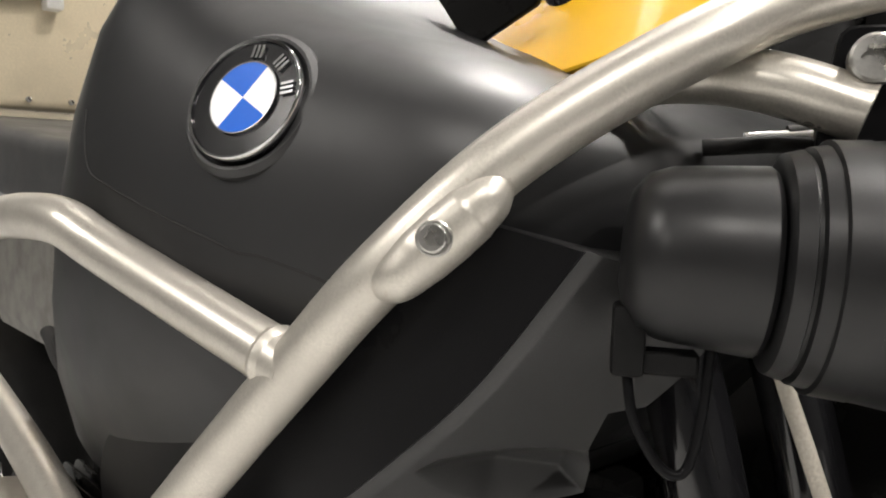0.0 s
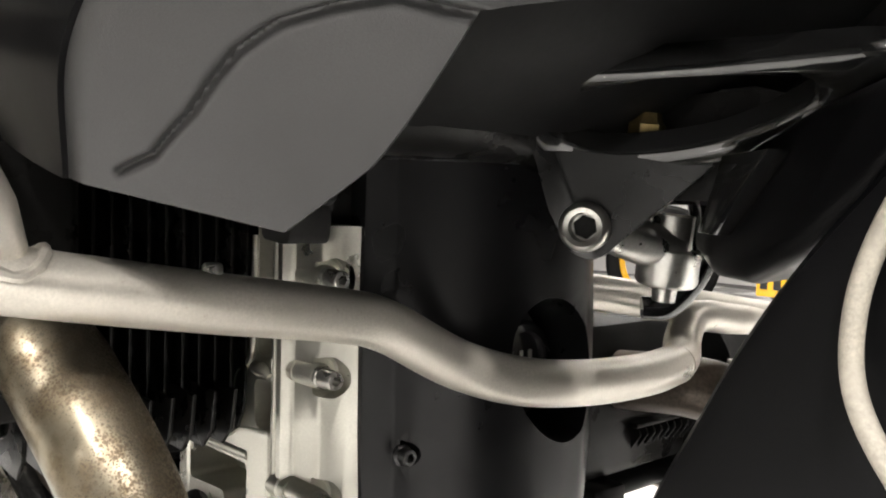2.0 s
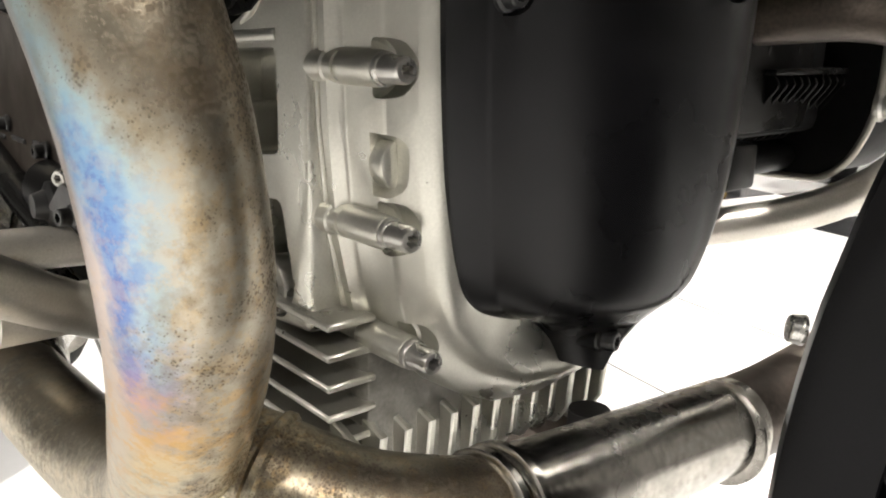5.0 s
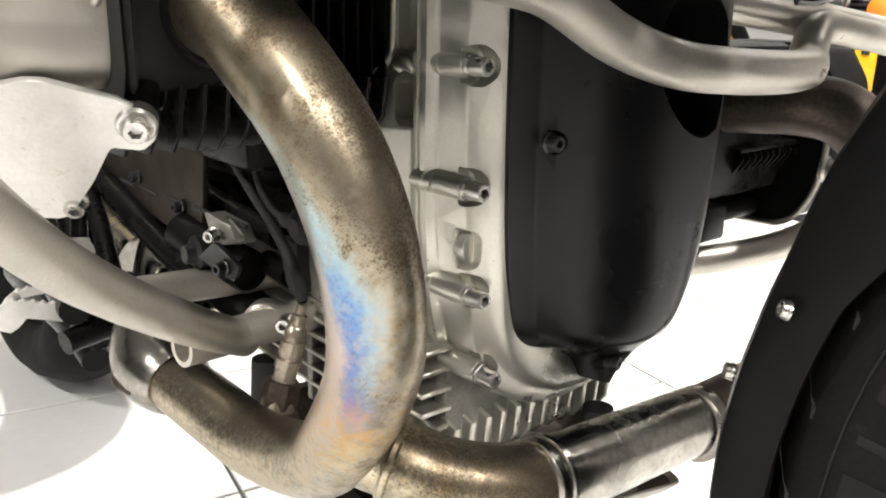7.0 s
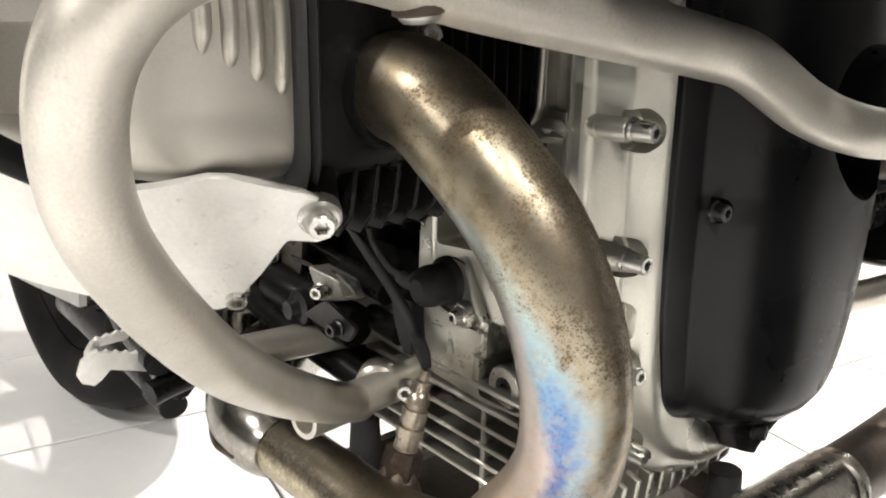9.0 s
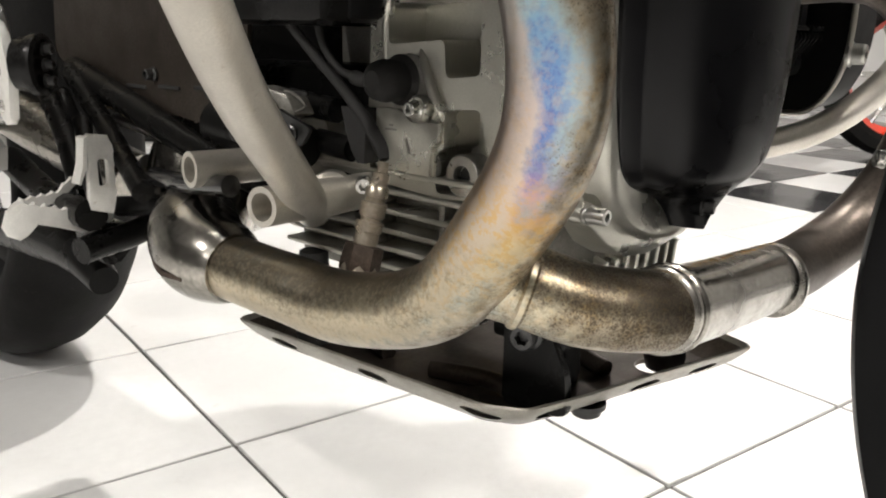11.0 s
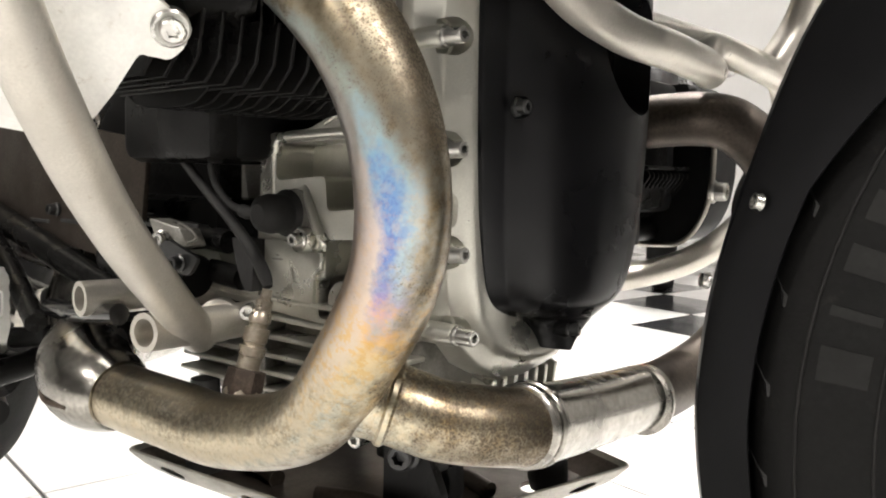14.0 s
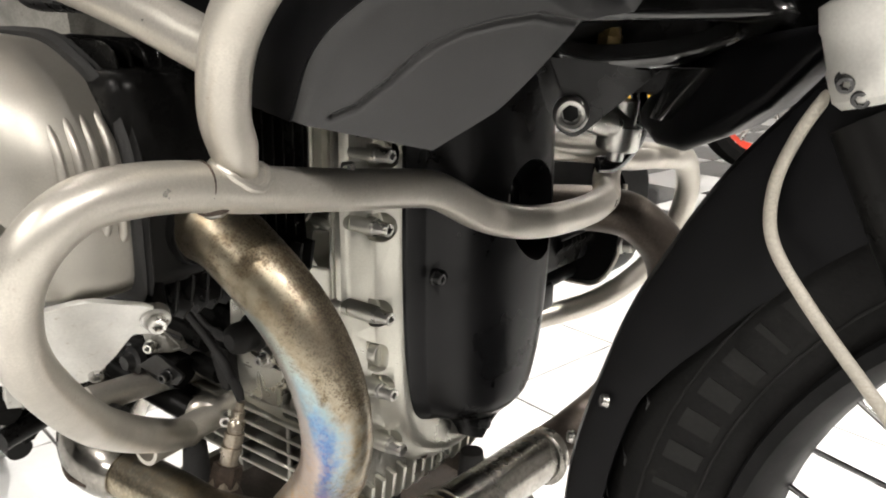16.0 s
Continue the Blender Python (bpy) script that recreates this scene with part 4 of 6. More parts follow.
part("lower_side_bar", bm, BAR, bars)
for p, d, r in (((0.130, -0.206, 0.787), (-0.95, -0.22, 0.25), 0.0121),):
    bm = bmesh.new()
    lathe(bm, V(p) - V(d).normalized() * 0.004, d, [(0, r - 0.002), (0.003, r), (0.006, r + 0.0008), (0.010, r - 0.001)], 28)
    part("weld", bm, BAR, bars)
# saddle weld where the tank bar meets the loop
bd, la, l0 = V((-0.0125, 0.0185, -0.034)).normalized(), V((0, -0.983, 0.184)), V((-0.010, -0.195, 0.581))
bu = bd.orthogonal().normalized()
bv = bd.cross(bu)
saddle = []
for k in range(33):
    a = 2 * math.pi * k / 32
    p = V((0.0040, -0.2165, 0.6230)) + (bu * math.cos(a) + bv * math.sin(a)) * (BR - 0.0002) - l0
    p, q = p - la * p.dot(la), bd - la * bd.dot(la)
    root = p.dot(q) ** 2 - q.dot(q) * (p.dot(p) - BR ** 2)
    step = (-p.dot(q) - math.sqrt(max(0.0, root))) / q.dot(q)
    saddle.append(V((0.0040, -0.2165, 0.6230)) + (bu * math.cos(a) + bv * math.sin(a)) * (BR - 0.0002) + bd * step)
bm = bmesh.new()
tube(bm, saddle, [0.0021 + 0.0003 * math.sin(k * 2.3) for k in range(33)], 8, 1)
part("weld", bm, BAR, bars)
bm = bmesh.new()
lathe(bm, (-0.010, -0.222, 0.587), (0.0, 1, -0.15), [(0, 0.0113), (0.0004, 0.01175), (0.0010, 0.01175), (0.0014, 0.0113)], 28)
part("weld_ring", bm, RUSTY, bars, "thin brown rust line")
bm = bmesh.new()
lathe(bm, (-0.010, -0.214, 0.5745), (0, 0.15, -1), [(-0.004, 0.0078), (0.0000, 0.0078), (0.0006, 0.0070)], 20)
part("plug_rim", bm, RUSTY, bars, "rusty plug edge")
bm = bmesh.new()
lathe(bm, (-0.010, -0.214, 0.5745), (0, 0.15, -1), [(-0.002, 0.0063), (0.0012, 0.0063), (0.0026, 0.0050), (0.0031, 0.0025)], 20)
part("drain_plug", bm, STEEL, bars, "small domed steel plug with a rust edge")
bm = bmesh.new()
lathe(bm, (-0.008, -0.128, 0.578), (0, 0, 1), [(0, 0.0040), (0.006, 0.0038), (0.007, 0.003)], 16)
part("nub", bm, STEEL, bars)
# flattened lug with the bolt on the tank bar
bm = bmesh.new()
d = V((0.497, 0.529, 0.689))
o = V((0.1905, -0.1765, 0.8440)) + V((0.0045, -0.0035, -0.0045))
inward = V((-0.0045, 0.0035, 0.0045))
tube(bm, [o - d * 0.034 + inward, o - d * 0.024, o - d * 0.012, o, o + d * 0.010, o + d * 0.018, o + d * 0.026 + inward], [0.0050, 0.0088, 0.0108, 0.0112, 0.0108, 0.0090, 0.0045], 24)
lug = part("bolt_lug", bm, BAR, bars, "flattened lug on the bar")
bn0 = V((0.62, -0.75, 0.1)).normalized()
bm = bmesh.new()
lathe(bm, o - d * 0.004, bn0, [(0.006, 0.0062), (0.0118, 0.0062), (0.0124, 0.0056)], 24)
part("washer", bm, STEEL, lug)
piece("bolt", star_bolt("bolt_dome", 0.0048, 0.0045, STEEL, 1.0), lug, facing(o - d * 0.004 + bn0 * 0.0115, bn0), "domed chrome bolt")
bm = bmesh.new()
tube(bm, [(0.175, -0.150, 0.848), (0.190, -0.120, 0.880), (0.208, -0.095, 0.897), (0.232, -0.085, 0.899), (0.258, -0.080, 0.894), (0.285, -0.07, 0.884)], 0.0112, 24)
part("inner_bar", bm, BAR, bars, "silver bar behind the tank bar")
# lower mounts
mount = part("lower_mount", tube(bmesh.new(), [(-0.190, -0.150, 0.3545), (-0.200, -0.085, 0.3515), (-0.21, -0.02, 0.35)], 0.0112, 28), BAR, bars)
carve(mount, [lathe(bmesh.new(), (-0.1885, -0.16, 0.3549), (-0.15, 1, -0.045), [(0, 0.0080), (0.06, 0.0080)], 24)])
mount = part("lower_mount", tube(bmesh.new(), [(-0.276, -0.142, 0.3630), (-0.270, -0.085, 0.362), (-0.262, -0.02, 0.36)], 0.0112, 28), BAR, bars)
carve(mount, [lathe(bmesh.new(), (-0.2777, -0.158, 0.3634), (0.105, 1, -0.018), [(0, 0.0080), (0.06, 0.0080)], 24)])
bm = bmesh.new()
lathe(bm, (-0.212, -0.082, 0.352), (0.7, -0.72, 0.0), [(0, 0.0135), (0.012, 0.0135), (0.014, 0.0115)], 24)
part("clamp", bm, BAR, bars)
piece("bolt", case_bolt, bars, facing((-0.176, -0.088, 0.362), (0.7, -0.72, 0.0)))
# far side bar
bm = bmesh.new()
tube(bm, [(-0.20, 0.10, 0.345), (-0.12, 0.22, 0.356), (-0.06, 0.30, 0.375), (-0.02, 0.345, 0.42), (0.0, 0.355, 0.48), (0.005, 0.33, 0.525), (0.005, 0.275, 0.536), (-0.02, 0.20, 0.548), (-0.06, 0.12, 0.56)], BR, 24)
part("far_bar", bm, BAR, bars)
bm = bmesh.new()
tube(bm, [(0.005, 0.285, 0.536), (0.02, 0.31, 0.58), (0.05, 0.30, 0.66), (0.1, 0.28, 0.74)], BR, 24)
part("far_upper_bar", bm, BAR, bars)

# far cylinder
far = part("far_cylinder", box(bmesh.new(), (-0.17, 0.11, 0.42), (-0.07, 0.28, 0.50), 0.01), FINBLACK, bike, "black finned cylinder of the far side")
far_head = part("far_head", box(bmesh.new(), (-0.17, 0.12, 0.418), (-0.074, 0.300, 0.53), 0.008, 2), RIM, far)
for i in range(10):
    bm = bmesh.new()
    slab(bm, rounded([V((-0.066, 0.221 + i * 0.0086, 0.4550)), V((-0.0615, 0.221 + i * 0.0086, 0.4490)), V((-0.0880, 0.221 + i * 0.0086, 0.4140)), V((-0.125, 0.221 + i * 0.0086, 0.4050)), V((-0.125, 0.221 + i * 0.0086, 0.4550))], 0.003, 2), (0, 0.0017, 0), 0.0004, 1)
    part("lower_fin", bm, FINBLACK, far_head)
part("ledge", box(bmesh.new(), (-0.078, 0.218, 0.4540), (-0.0625, 0.304, 0.4575), 0.0012, 2), FINBLACK, far_head)
bm = bmesh.new()
tube(bm, [(-0.074, 0.221, 0.456), (-0.071, 0.221, 0.470), (-0.066, 0.221, 0.490)], 0.0022, 10)
part("edge", bm, FINBLACK, far_head)
part("lower_body", slab(bmesh.new(), rounded(face([(-0.165, 0.390), (-0.098, 0.390), (-0.088, 0.395), (-0.087, 0.405), (-0.098, 0.412), (-0.165, 0.425)], 0.205), 0.004, 3), (0, 0.094, 0), 0.003, 2), RIM, far_head)
part("drain_block", box(bmesh.new(), (-0.095, 0.170, 0.394), (-0.060, 0.204, 0.419), 0.003, 2), FINBLACK, far_head)
COVER_EDGE = [(-0.150, 0.388), (-0.085, 0.389), (-0.068, 0.392), (-0.055, 0.403), (-0.045, 0.424), (-0.041, 0.450), (-0.041, 0.500), (-0.060, 0.530), (-0.150, 0.530)]
part("far_head_cover", slab(bmesh.new(), rounded(face(COVER_EDGE, 0.302), 0.008, 4), (0, 0.055, 0), 0.006, 3), RIM, far)
bm = bmesh.new()
tube(bm, [V((x, 0.300, z - 0.001)) for x, z in COVER_EDGE[:7]], 0.0024, 10)
part("cover_edge", bm, COVER, far, "bright edge of the far head cover")
piece("bolt", star_bolt("bolt_far", 0.008, 0.014, STEEL), far, facing((-0.044, 0.306, 0.437), (1, 0.1, 0)))
# dark parts hung on the side of the crankcase
bm = bmesh.new()
box(bm, (-0.30, -0.080, 0.452), (-0.196, -0.04, 0.50), 0.008)
part("airbox_foot", bm, RIM, bike, "black plastic inlet housing")
bm = bmesh.new()
lathe(bm, (-0.33, -0.086, 0.384), (1, 0.09, -0.11), [(0, 0.016), (0.060, 0.0165), (0.062, 0.0150), (0.086, 0.0150), (0.089, 0.0135)], 24)
part("starter", bm, FINBLACK, bike, "black starter motor")
bm = bmesh.new()
slab(bm, rounded([V((-0.272, -0.096, 0.413)), V((-0.246, -0.090, 0.408)), V((-0.240, -0.088, 0.396)), V((-0.262, -0.094, 0.391))], 0.002, 2), (0.003, 0.014, 0), 0.0008, 1)
stay = part("cable_stay", bm, CAST_DULL, bike, "bare metal cable bracket")
piece("bolt", small_bolt, stay, facing((-0.2557, -0.0960, 0.4005), (0.5, -0.85, 0)))
bm = bmesh.new()
box(bm, (-0.34, -0.14, 0.655), (-0.12, 0.0, 0.80), 0.02, 3)
part("inlet_box", bm, FINBLACK, bike, "black inlet box above the cylinder")
for k in range(4):
    bm = bmesh.new()
    tube(bm, [(-0.30 + 0.03 * k, -0.16, 0.72), (-0.22 + 0.02 * k, -0.165, 0.70 - 0.008 * k), (-0.13, -0.13 + 0.02 * k, 0.69)], 0.006, 12)
    part("inlet_hose", bm, RUBBER, bike, "black rubber hose")
# one loop of lead and small fittings beside the starter
bm = bmesh.new()
tube(bm, [(-0.262, -0.080, 0.404), (-0.252, -0.086, 0.410), (-0.238, -0.088, 0.408), (-0.232, -0.086, 0.402), (-0.244, -0.086, 0.398), (-0.262, -0.080, 0.402)], 0.0010, 8)
part("lead", bm, CAST_DULL, bike, "grey metal wire loop")
bm = bmesh.new()
lathe(bm, (-0.275, -0.096, 0.384), (0, -1, 0), [(0, 0.012), (0.006, 0.012), (0.008, 0.008), (0.014, 0.006)], 20)
part("terminal", bm, DARKBOLT, bike, "dark starter terminal")
bm = bmesh.new()
slab(bm, rounded([V((-0.262, -0.106, 0.385)), V((-0.215, -0.104, 0.380)), V((-0.205, -0.104, 0.392)), V((-0.235, -0.106, 0.402))], 0.003), (0, 0.003, 0), 0.0008, 1)
clip = part("cable_clip", bm, DARKBOLT, bike, "dark metal cable clip")
piece("bolt", dark_bolt, clip, facing((-0.222, -0.105, 0.388), (0.2, -1, 0)))
# black mass and fittings over the front casing
part("casing_top", box(bmesh.new(), (-0.130, -0.046, 0.5985), (-0.062, 0.112, 0.665), 0.008, 3), FINBLACK, bike, "black painted part above the front casing")
bm = bmesh.new()
loft(bm, [rounded([V((-0.082, y, 0.590)), V((-0.056, y, 0.588)), V((-0.054, y, 0.604)), V((-0.070, y, 0.616)), V((-0.084, y, 0.612))], 0.005, 3) for y in (-0.068, -0.066, -0.050, -0.046)])
part("rubber_pad", bm, RUBBER, bike, "dark rubber pad on the casing edge")
for p, d in (((-0.066, -0.072, 0.612), (0.6, -0.8, 0.0)), ((-0.060, -0.046, 0.612), (0.9, -0.3, 0.2))):
    piece("bolt", dark_bolt, bike, facing(p, d), "dark bolt above the casing")
bm = bmesh.new()
tube(bm, [(-0.085, -0.066, 0.612), (-0.070, -0.068, 0.612)], 0.007, 14, 2)
part("spacer", bm, FINBLACK, bike)

# fuel tank and its badge
WIDTHS = [(-0.17, 0.15, 0.70, 0.95), (-0.14, 0.205, 0.66, 0.985), (-0.10, 0.245, 0.64, 0.99), (-0.06, 0.262, 0.64, 0.985), (-0.02, 0.265, 0.64, 0.968), (0.03, 0.259, 0.66, 0.948), (0.083, 0.246, 0.69, 0.931), (0.13, 0.228, 0.73, 0.915), (0.165, 0.210, 0.77, 0.902), (0.20, 0.175, 0.80, 0.886), (0.225, 0.13, 0.82, 0.872)]
HALF = [(0.0, 1.0), (0.40, 0.998), (0.70, 0.985), (0.82, 0.955), (0.90, 0.905), (0.950, 0.82), (0.980, 0.70), (0.992, 0.54), (0.980, 0.40), (0.945, 0.26), (0.88, 0.13), (0.74, 0.03), (0.50, 0.0)]


def tank_ring(x, w, lo, hi):
    lean = 0.50 * max(0.0, min(1.0, (0.08 - x) / 0.2))
    right = [V((x + lean * (lo + (hi - lo) * b - 0.83), MID - w * a, lo + (hi - lo) * b)) for a, b in HALF]
    left = [V((p.x, 2 * MID - p.y, p.z)) for p in right[1:]][::-1]
    return right + left


cols = [tank_ring(*q) for q in WIDTHS]
rings = list(zip(*[spline([c[i] for c in cols], 4) for i in range(len(cols[0]))]))
bm = bmesh.new()
loft(bm, rings)
tank = part("fuel_tank", bm, TANKPAINT, bike, "matt dark grey fuel tank shell", 60)
# Black sheet added under the tank to keep its floor-lit underside dark.
bm = bmesh.new()
slab(bm, [V((x, -0.12, z)) for x, z in ((0.02, 0.640), (0.083, 0.670), (0.13, 0.712), (0.165, 0.752), (0.205, 0.786), (0.205, 0.793), (0.165, 0.759), (0.13, 0.719), (0.083, 0.677), (0.02, 0.647))], (0, 0.31, 0), 0.001, 1)
part("underside_dark_sheet", bm, RIM, tank, "added black sheet that darkens the tank underside")
bn = V((0.333, -0.857, 0.394)).normalized()
bc = V((0.0887, -0.1963, 0.8855))


def badge_ring(r, h, n=48):
    u = V((1, 0, 0)) - bn * bn.x
    u.normalize()
    w = bn.cross(u)
    return [bc + bn * h + (u * math.cos(a) + w * math.sin(a)) * r for a in [2 * math.pi * k / n for k in range(n)]]


bm = bmesh.new()
loft(bm, [badge_ring(0.0340, -0.0110), badge_ring(0.0334, -0.0020), badge_ring(0.0310, 0.0006), badge_ring(0.0295, 0.0004), badge_ring(0.0285, -0.001), badge_ring(0.0285, -0.010)])
part("badge_recess", bm, TANKPAINT, tank)
badge = part("badge", loft(bmesh.new(), [badge_ring(0.0278, -0.003), badge_ring(0.0278, 0.003), badge_ring(0.0272, 0.0035), badge_ring(0.0262, 0.0035), badge_ring(0.0260, 0.0028)]), GLOSS, bike, "round black badge with blue and white quarters")
bm = bmesh.new()
loft(bm, [badge_ring(0.0279, 0.0015), badge_ring(0.0279, 0.0036), badge_ring(0.0273, 0.0044), badge_ring(0.0264, 0.0040), badge_ring(0.0262, 0.0026)], cap=False)
part("chrome_ring", bm, CHROME, badge)
ring = badge_ring(0.0160, 0.0032)
top = badge_ring(0.0160, 0.0040)
turn = 9
for q, mat in ((0, BLUE), (1, WHITE), (2, BLUE), (3, WHITE)):
    ids = [(turn + q * 12 + k) % 48 for k in range(13)]
    bm = bmesh.new()
    slab(bm, [bc + bn * 0.0030] + [ring[k] for k in ids], bn * 0.0010)
    part("quarter", bm, mat, badge, "blue enamel quarter" if mat is BLUE else "white enamel quarter")
bm = bmesh.new()
loft(bm, [badge_ring(0.0160, 0.0030), badge_ring(0.0160, 0.0044), badge_ring(0.0166, 0.0044), badge_ring(0.0166, 0.0030)], cap=False)
part("inner_ring", bm, CHROME, badge)
u = (V((1, 0, 0)) - bn * bn.x).normalized()
w = bn.cross(u)
for a in (0.35, 0.98, 1.68):
    c = bc + bn * 0.0034 + (u * math.cos(a) + w * math.sin(a)) * 0.0213
    d = u * math.cos(a) + w * math.sin(a)
    e = bn.cross(d)
    for s in (-0.0022, 0.0, 0.0022):
        bm = bmesh.new()
        slab(bm, [c - d * 0.003 + e * (s - 0.0006), c - d * 0.003 + e * (s + 0.0006), c + d * 0.003 + e * (s + 0.0006), c + d * 0.003 + e * (s - 0.0006)], bn * 0.0008)
        part("mark", bm, CHROME, badge)

# moulded chin panel: flank with painted shade, folded front face with two scoops and a stepped edge
FOLD = [V(p) for p in ((0.0148, -0.1844, 0.6132), (0.0416, -0.1921, 0.6495), (0.0856, -0.1888, 0.6797), (0.1217, -0.1779, 0.711), (0.1594, -0.1705, 0.744), (0.1934, -0.1577, 0.7801), (0.229, -0.1425, 0.8331))]
RIMLINE = [V(p) for p in ((0.050, -0.136, 0.600), (0.086, -0.121, 0.628), (0.120, -0.108, 0.660), (0.151, -0.100, 0.692), (0.182, -0.100, 0.728), (0.210, -0.108, 0.770), (0.242, -0.110, 0.824))]
FLANK = [V(p) for p in ((-0.045, -0.188, 0.628), (-0.050, -0.203, 0.665), (-0.040, -0.208, 0.705), (0.000, -0.208, 0.740), (0.040, -0.206, 0.778), (0.080, -0.200, 0.812), (0.125, -0.185, 0.858))]
BACK = [V(p) for p in ((0.010, -0.120, 0.640), (0.030, -0.100, 0.670), (0.060, -0.090, 0.700), (0.080, -0.080, 0.730), (0.120, -0.080, 0.760), (0.160, -0.080, 0.790), (0.200, -0.080, 0.840))]
STEPS = [(0.0, 1.07), (0.75, 1.069), (1.985, 0.942), (2.233, 1.154), (2.43, 1.125), (2.934, 0.963), (3.588, 0.901), (3.899, 1.207), (4.247, 1.146), (4.52, 1.06), (4.95, 1.06), (5.06, 1.36), (5.43, 1.60), (5.73, 1.68), (6.0, 1.60)]
LINE = [(0.213, 0.166), (0.334, 0.355), (0.415, 0.773), (0.442, 1.289), (0.491, 1.533), (0.601, 1.746), (0.722, 1.90), (0.864, 1.922), (0.951, 1.947)]
SCOOPS = [
    ([(0.116, 2.665), (0.232, 2.851), (0.476, 2.967), (0.83, 2.96), (1.2, 2.88)], [(0.116, 2.660), (0.34, 2.53), (0.594, 2.43), (0.857, 2.343), (1.085, 2.284), (1.2, 2.25)], [(0.116, 2.655), (0.291, 2.422), (0.428, 2.267), (0.662, 2.099), (0.876, 2.023), (1.2, 1.99)]),
    ([(0.114, 4.010), (0.166, 4.198), (0.341, 4.354), (0.639, 4.473), (1.2, 4.53)], [(0.114, 4.002), (0.377, 3.982), (0.634, 3.955), (0.899, 3.943), (1.2, 3.92)], [(0.114, 3.995), (0.331, 3.806), (0.516, 3.689), (0.714, 3.614), (1.3, 3.56)]),
]


def level(table, a):
    for (a0, r0), (a1, r1) in zip(table, table[1:]):
        if a <= a1:
            return r0 + (r1 - r0) * max(0.0, (a - a0) / (a1 - a0))
    return table[-1][1]


def dent(u, v, w):
    """How far the front face is pressed in at (u, v); w runs from fold to rim."""
    for top, ridge, low in SCOOPS:
        if u > 0.116:
            a, b, c = level(top, u), level(ridge, u), level(low, u)
            if c < v < a:
                deep = 0.0130 * min(1.0, (u - 0.116) / 0.55) ** 0.8 * (1 - 0.75 * max(0.0, (w - 0.90) / 0.10))
                return deep * (1 - ((v - b) / (a - b)) ** 2.2) if v > b else deep * (v - c) / (b - c)
    near = 1.0
    if v < 2.1:
        for (u0, v0), (u1, v1) in zip(LINE, LINE[1:]):
            e, q = V(((u1 - u0) * 0.09, (v1 - v0) * 0.045)), V(((u - u0) * 0.09, (v - v0) * 0.045))
            near = min(near, (q - e * max(0.0, min(1.0, q.dot(e) / e.dot(e)))).length)
    return 0.0026 * math.exp(-((near / 0.0017) ** 2))


NV = 60
fold, rimline, flank, back = (spline(p, NV) for p in (FOLD, RIMLINE, FLANK, BACK))
rings, band = [], []
for i in range(len(fold)):
    v = i / NV
    f, e, s, q = fold[i], rimline[i], flank[i], back[i]
    across = e - f
    along_v = fold[min(i + 1, len(fold) - 1)] - fold[max(i - 1, 0)]
    n = across.cross(along_v).normalized()
    n = n if n.x - n.y < 0 else -n
    ds = (s - f).normalized()
    ring = [s, s.lerp(f, 0.3), s.lerp(f, 0.6), s.lerp(f, 0.85), f + ds * 0.005, f + ds * 0.003 + n * 0.0006, f + across * 0.015 + n * 0.0006]
    last = level(STEPS, v)
    for k in range(1, 93):
        w = k / 92
        u = 0.05 + (last - 0.05) * w
        ring.append(f + across * u + n * dent(u, v, w))
    tip = f + across * last
    ring += [tip + across.normalized() * 0.001 + n * 0.0015, tip + n * 0.008, q]
    rings.append(ring)
    out = V((0.0008, -0.0025, 0))
    band.append([s + out, s.lerp(f, 0.3) + out * 1.5, s.lerp(f, 0.6) + out * 1.5, s.lerp(f, 0.85) + out, f + ds * 0.004 + out * 0.7, f + ds * 0.004 - out, s.lerp(f, 0.5) - out, s - out])
bm = bmesh.new()
loft(bm, rings)
chin = part("chin_panel", bm, PANEL, bike, "grained black plastic tank side panel with two scoops", 55)
# The flank's shade is painted: a black band laid over it.
bm = bmesh.new()
loft(bm, band)
part("flank_shade", bm, PLASTIC, chin, "black band painting the shade of the flank beside the fold", 40)
# seam between tank and panel
seam = []
for p in spline([(-0.02, -0.23, 0.885), (-0.012, -0.23, 0.857), (0.01, -0.23, 0.848), (0.07, -0.225, 0.833), (0.133, -0.21, 0.817), (0.175, -0.19, 0.803), (0.206, -0.17, 0.792)], 6):
    best = None
    for ob in (tank, chin):
        _, c, _, _ = ob.closest_point_on_mesh(p)
        if best is None or (c - p).length < (best - p).length:
            best = c
    seam.append(best.copy())
bm = bmesh.new()
tube(bm, seam, 0.0007, 6, 1, False)
part("seam", bm, RUBBER, chin, "dark panel seam")

# fork, collar and slider
for y, name in ((-0.016, "fork_tube"), (0.090, "fork_tube")):
    leg = part(name, tube(bmesh.new(), [(0.105, y, 0.98), (0.184, y, 0.773), (0.216, y, 0.670)], 0.0195, 32), GLOSS, bike, "gloss black fork tube")
    bm = bmesh.new()
    lathe(bm, (0.2145, y, 0.677), (0.30, 0, -1), [(0, 0.0205), (0.002, 0.0255), (0.013, 0.0270), (0.015, 0.0262), (0.030, 0.0262), (0.032, 0.0272), (0.046, 0.0272), (0.050, 0.0240)], 36)
    part("collar", bm, COLLARW, leg, "silver fork collar")
    bm = bmesh.new()
    tube(bm, [(0.222, y, 0.62), (0.29, y - 0.012 if y < 0 else y + 0.012, 0.50), (0.39, y - 0.03 if y < 0 else y + 0.03, 0.34)], 0.022, 24)
    part("slider", bm, FINBLACK, leg)
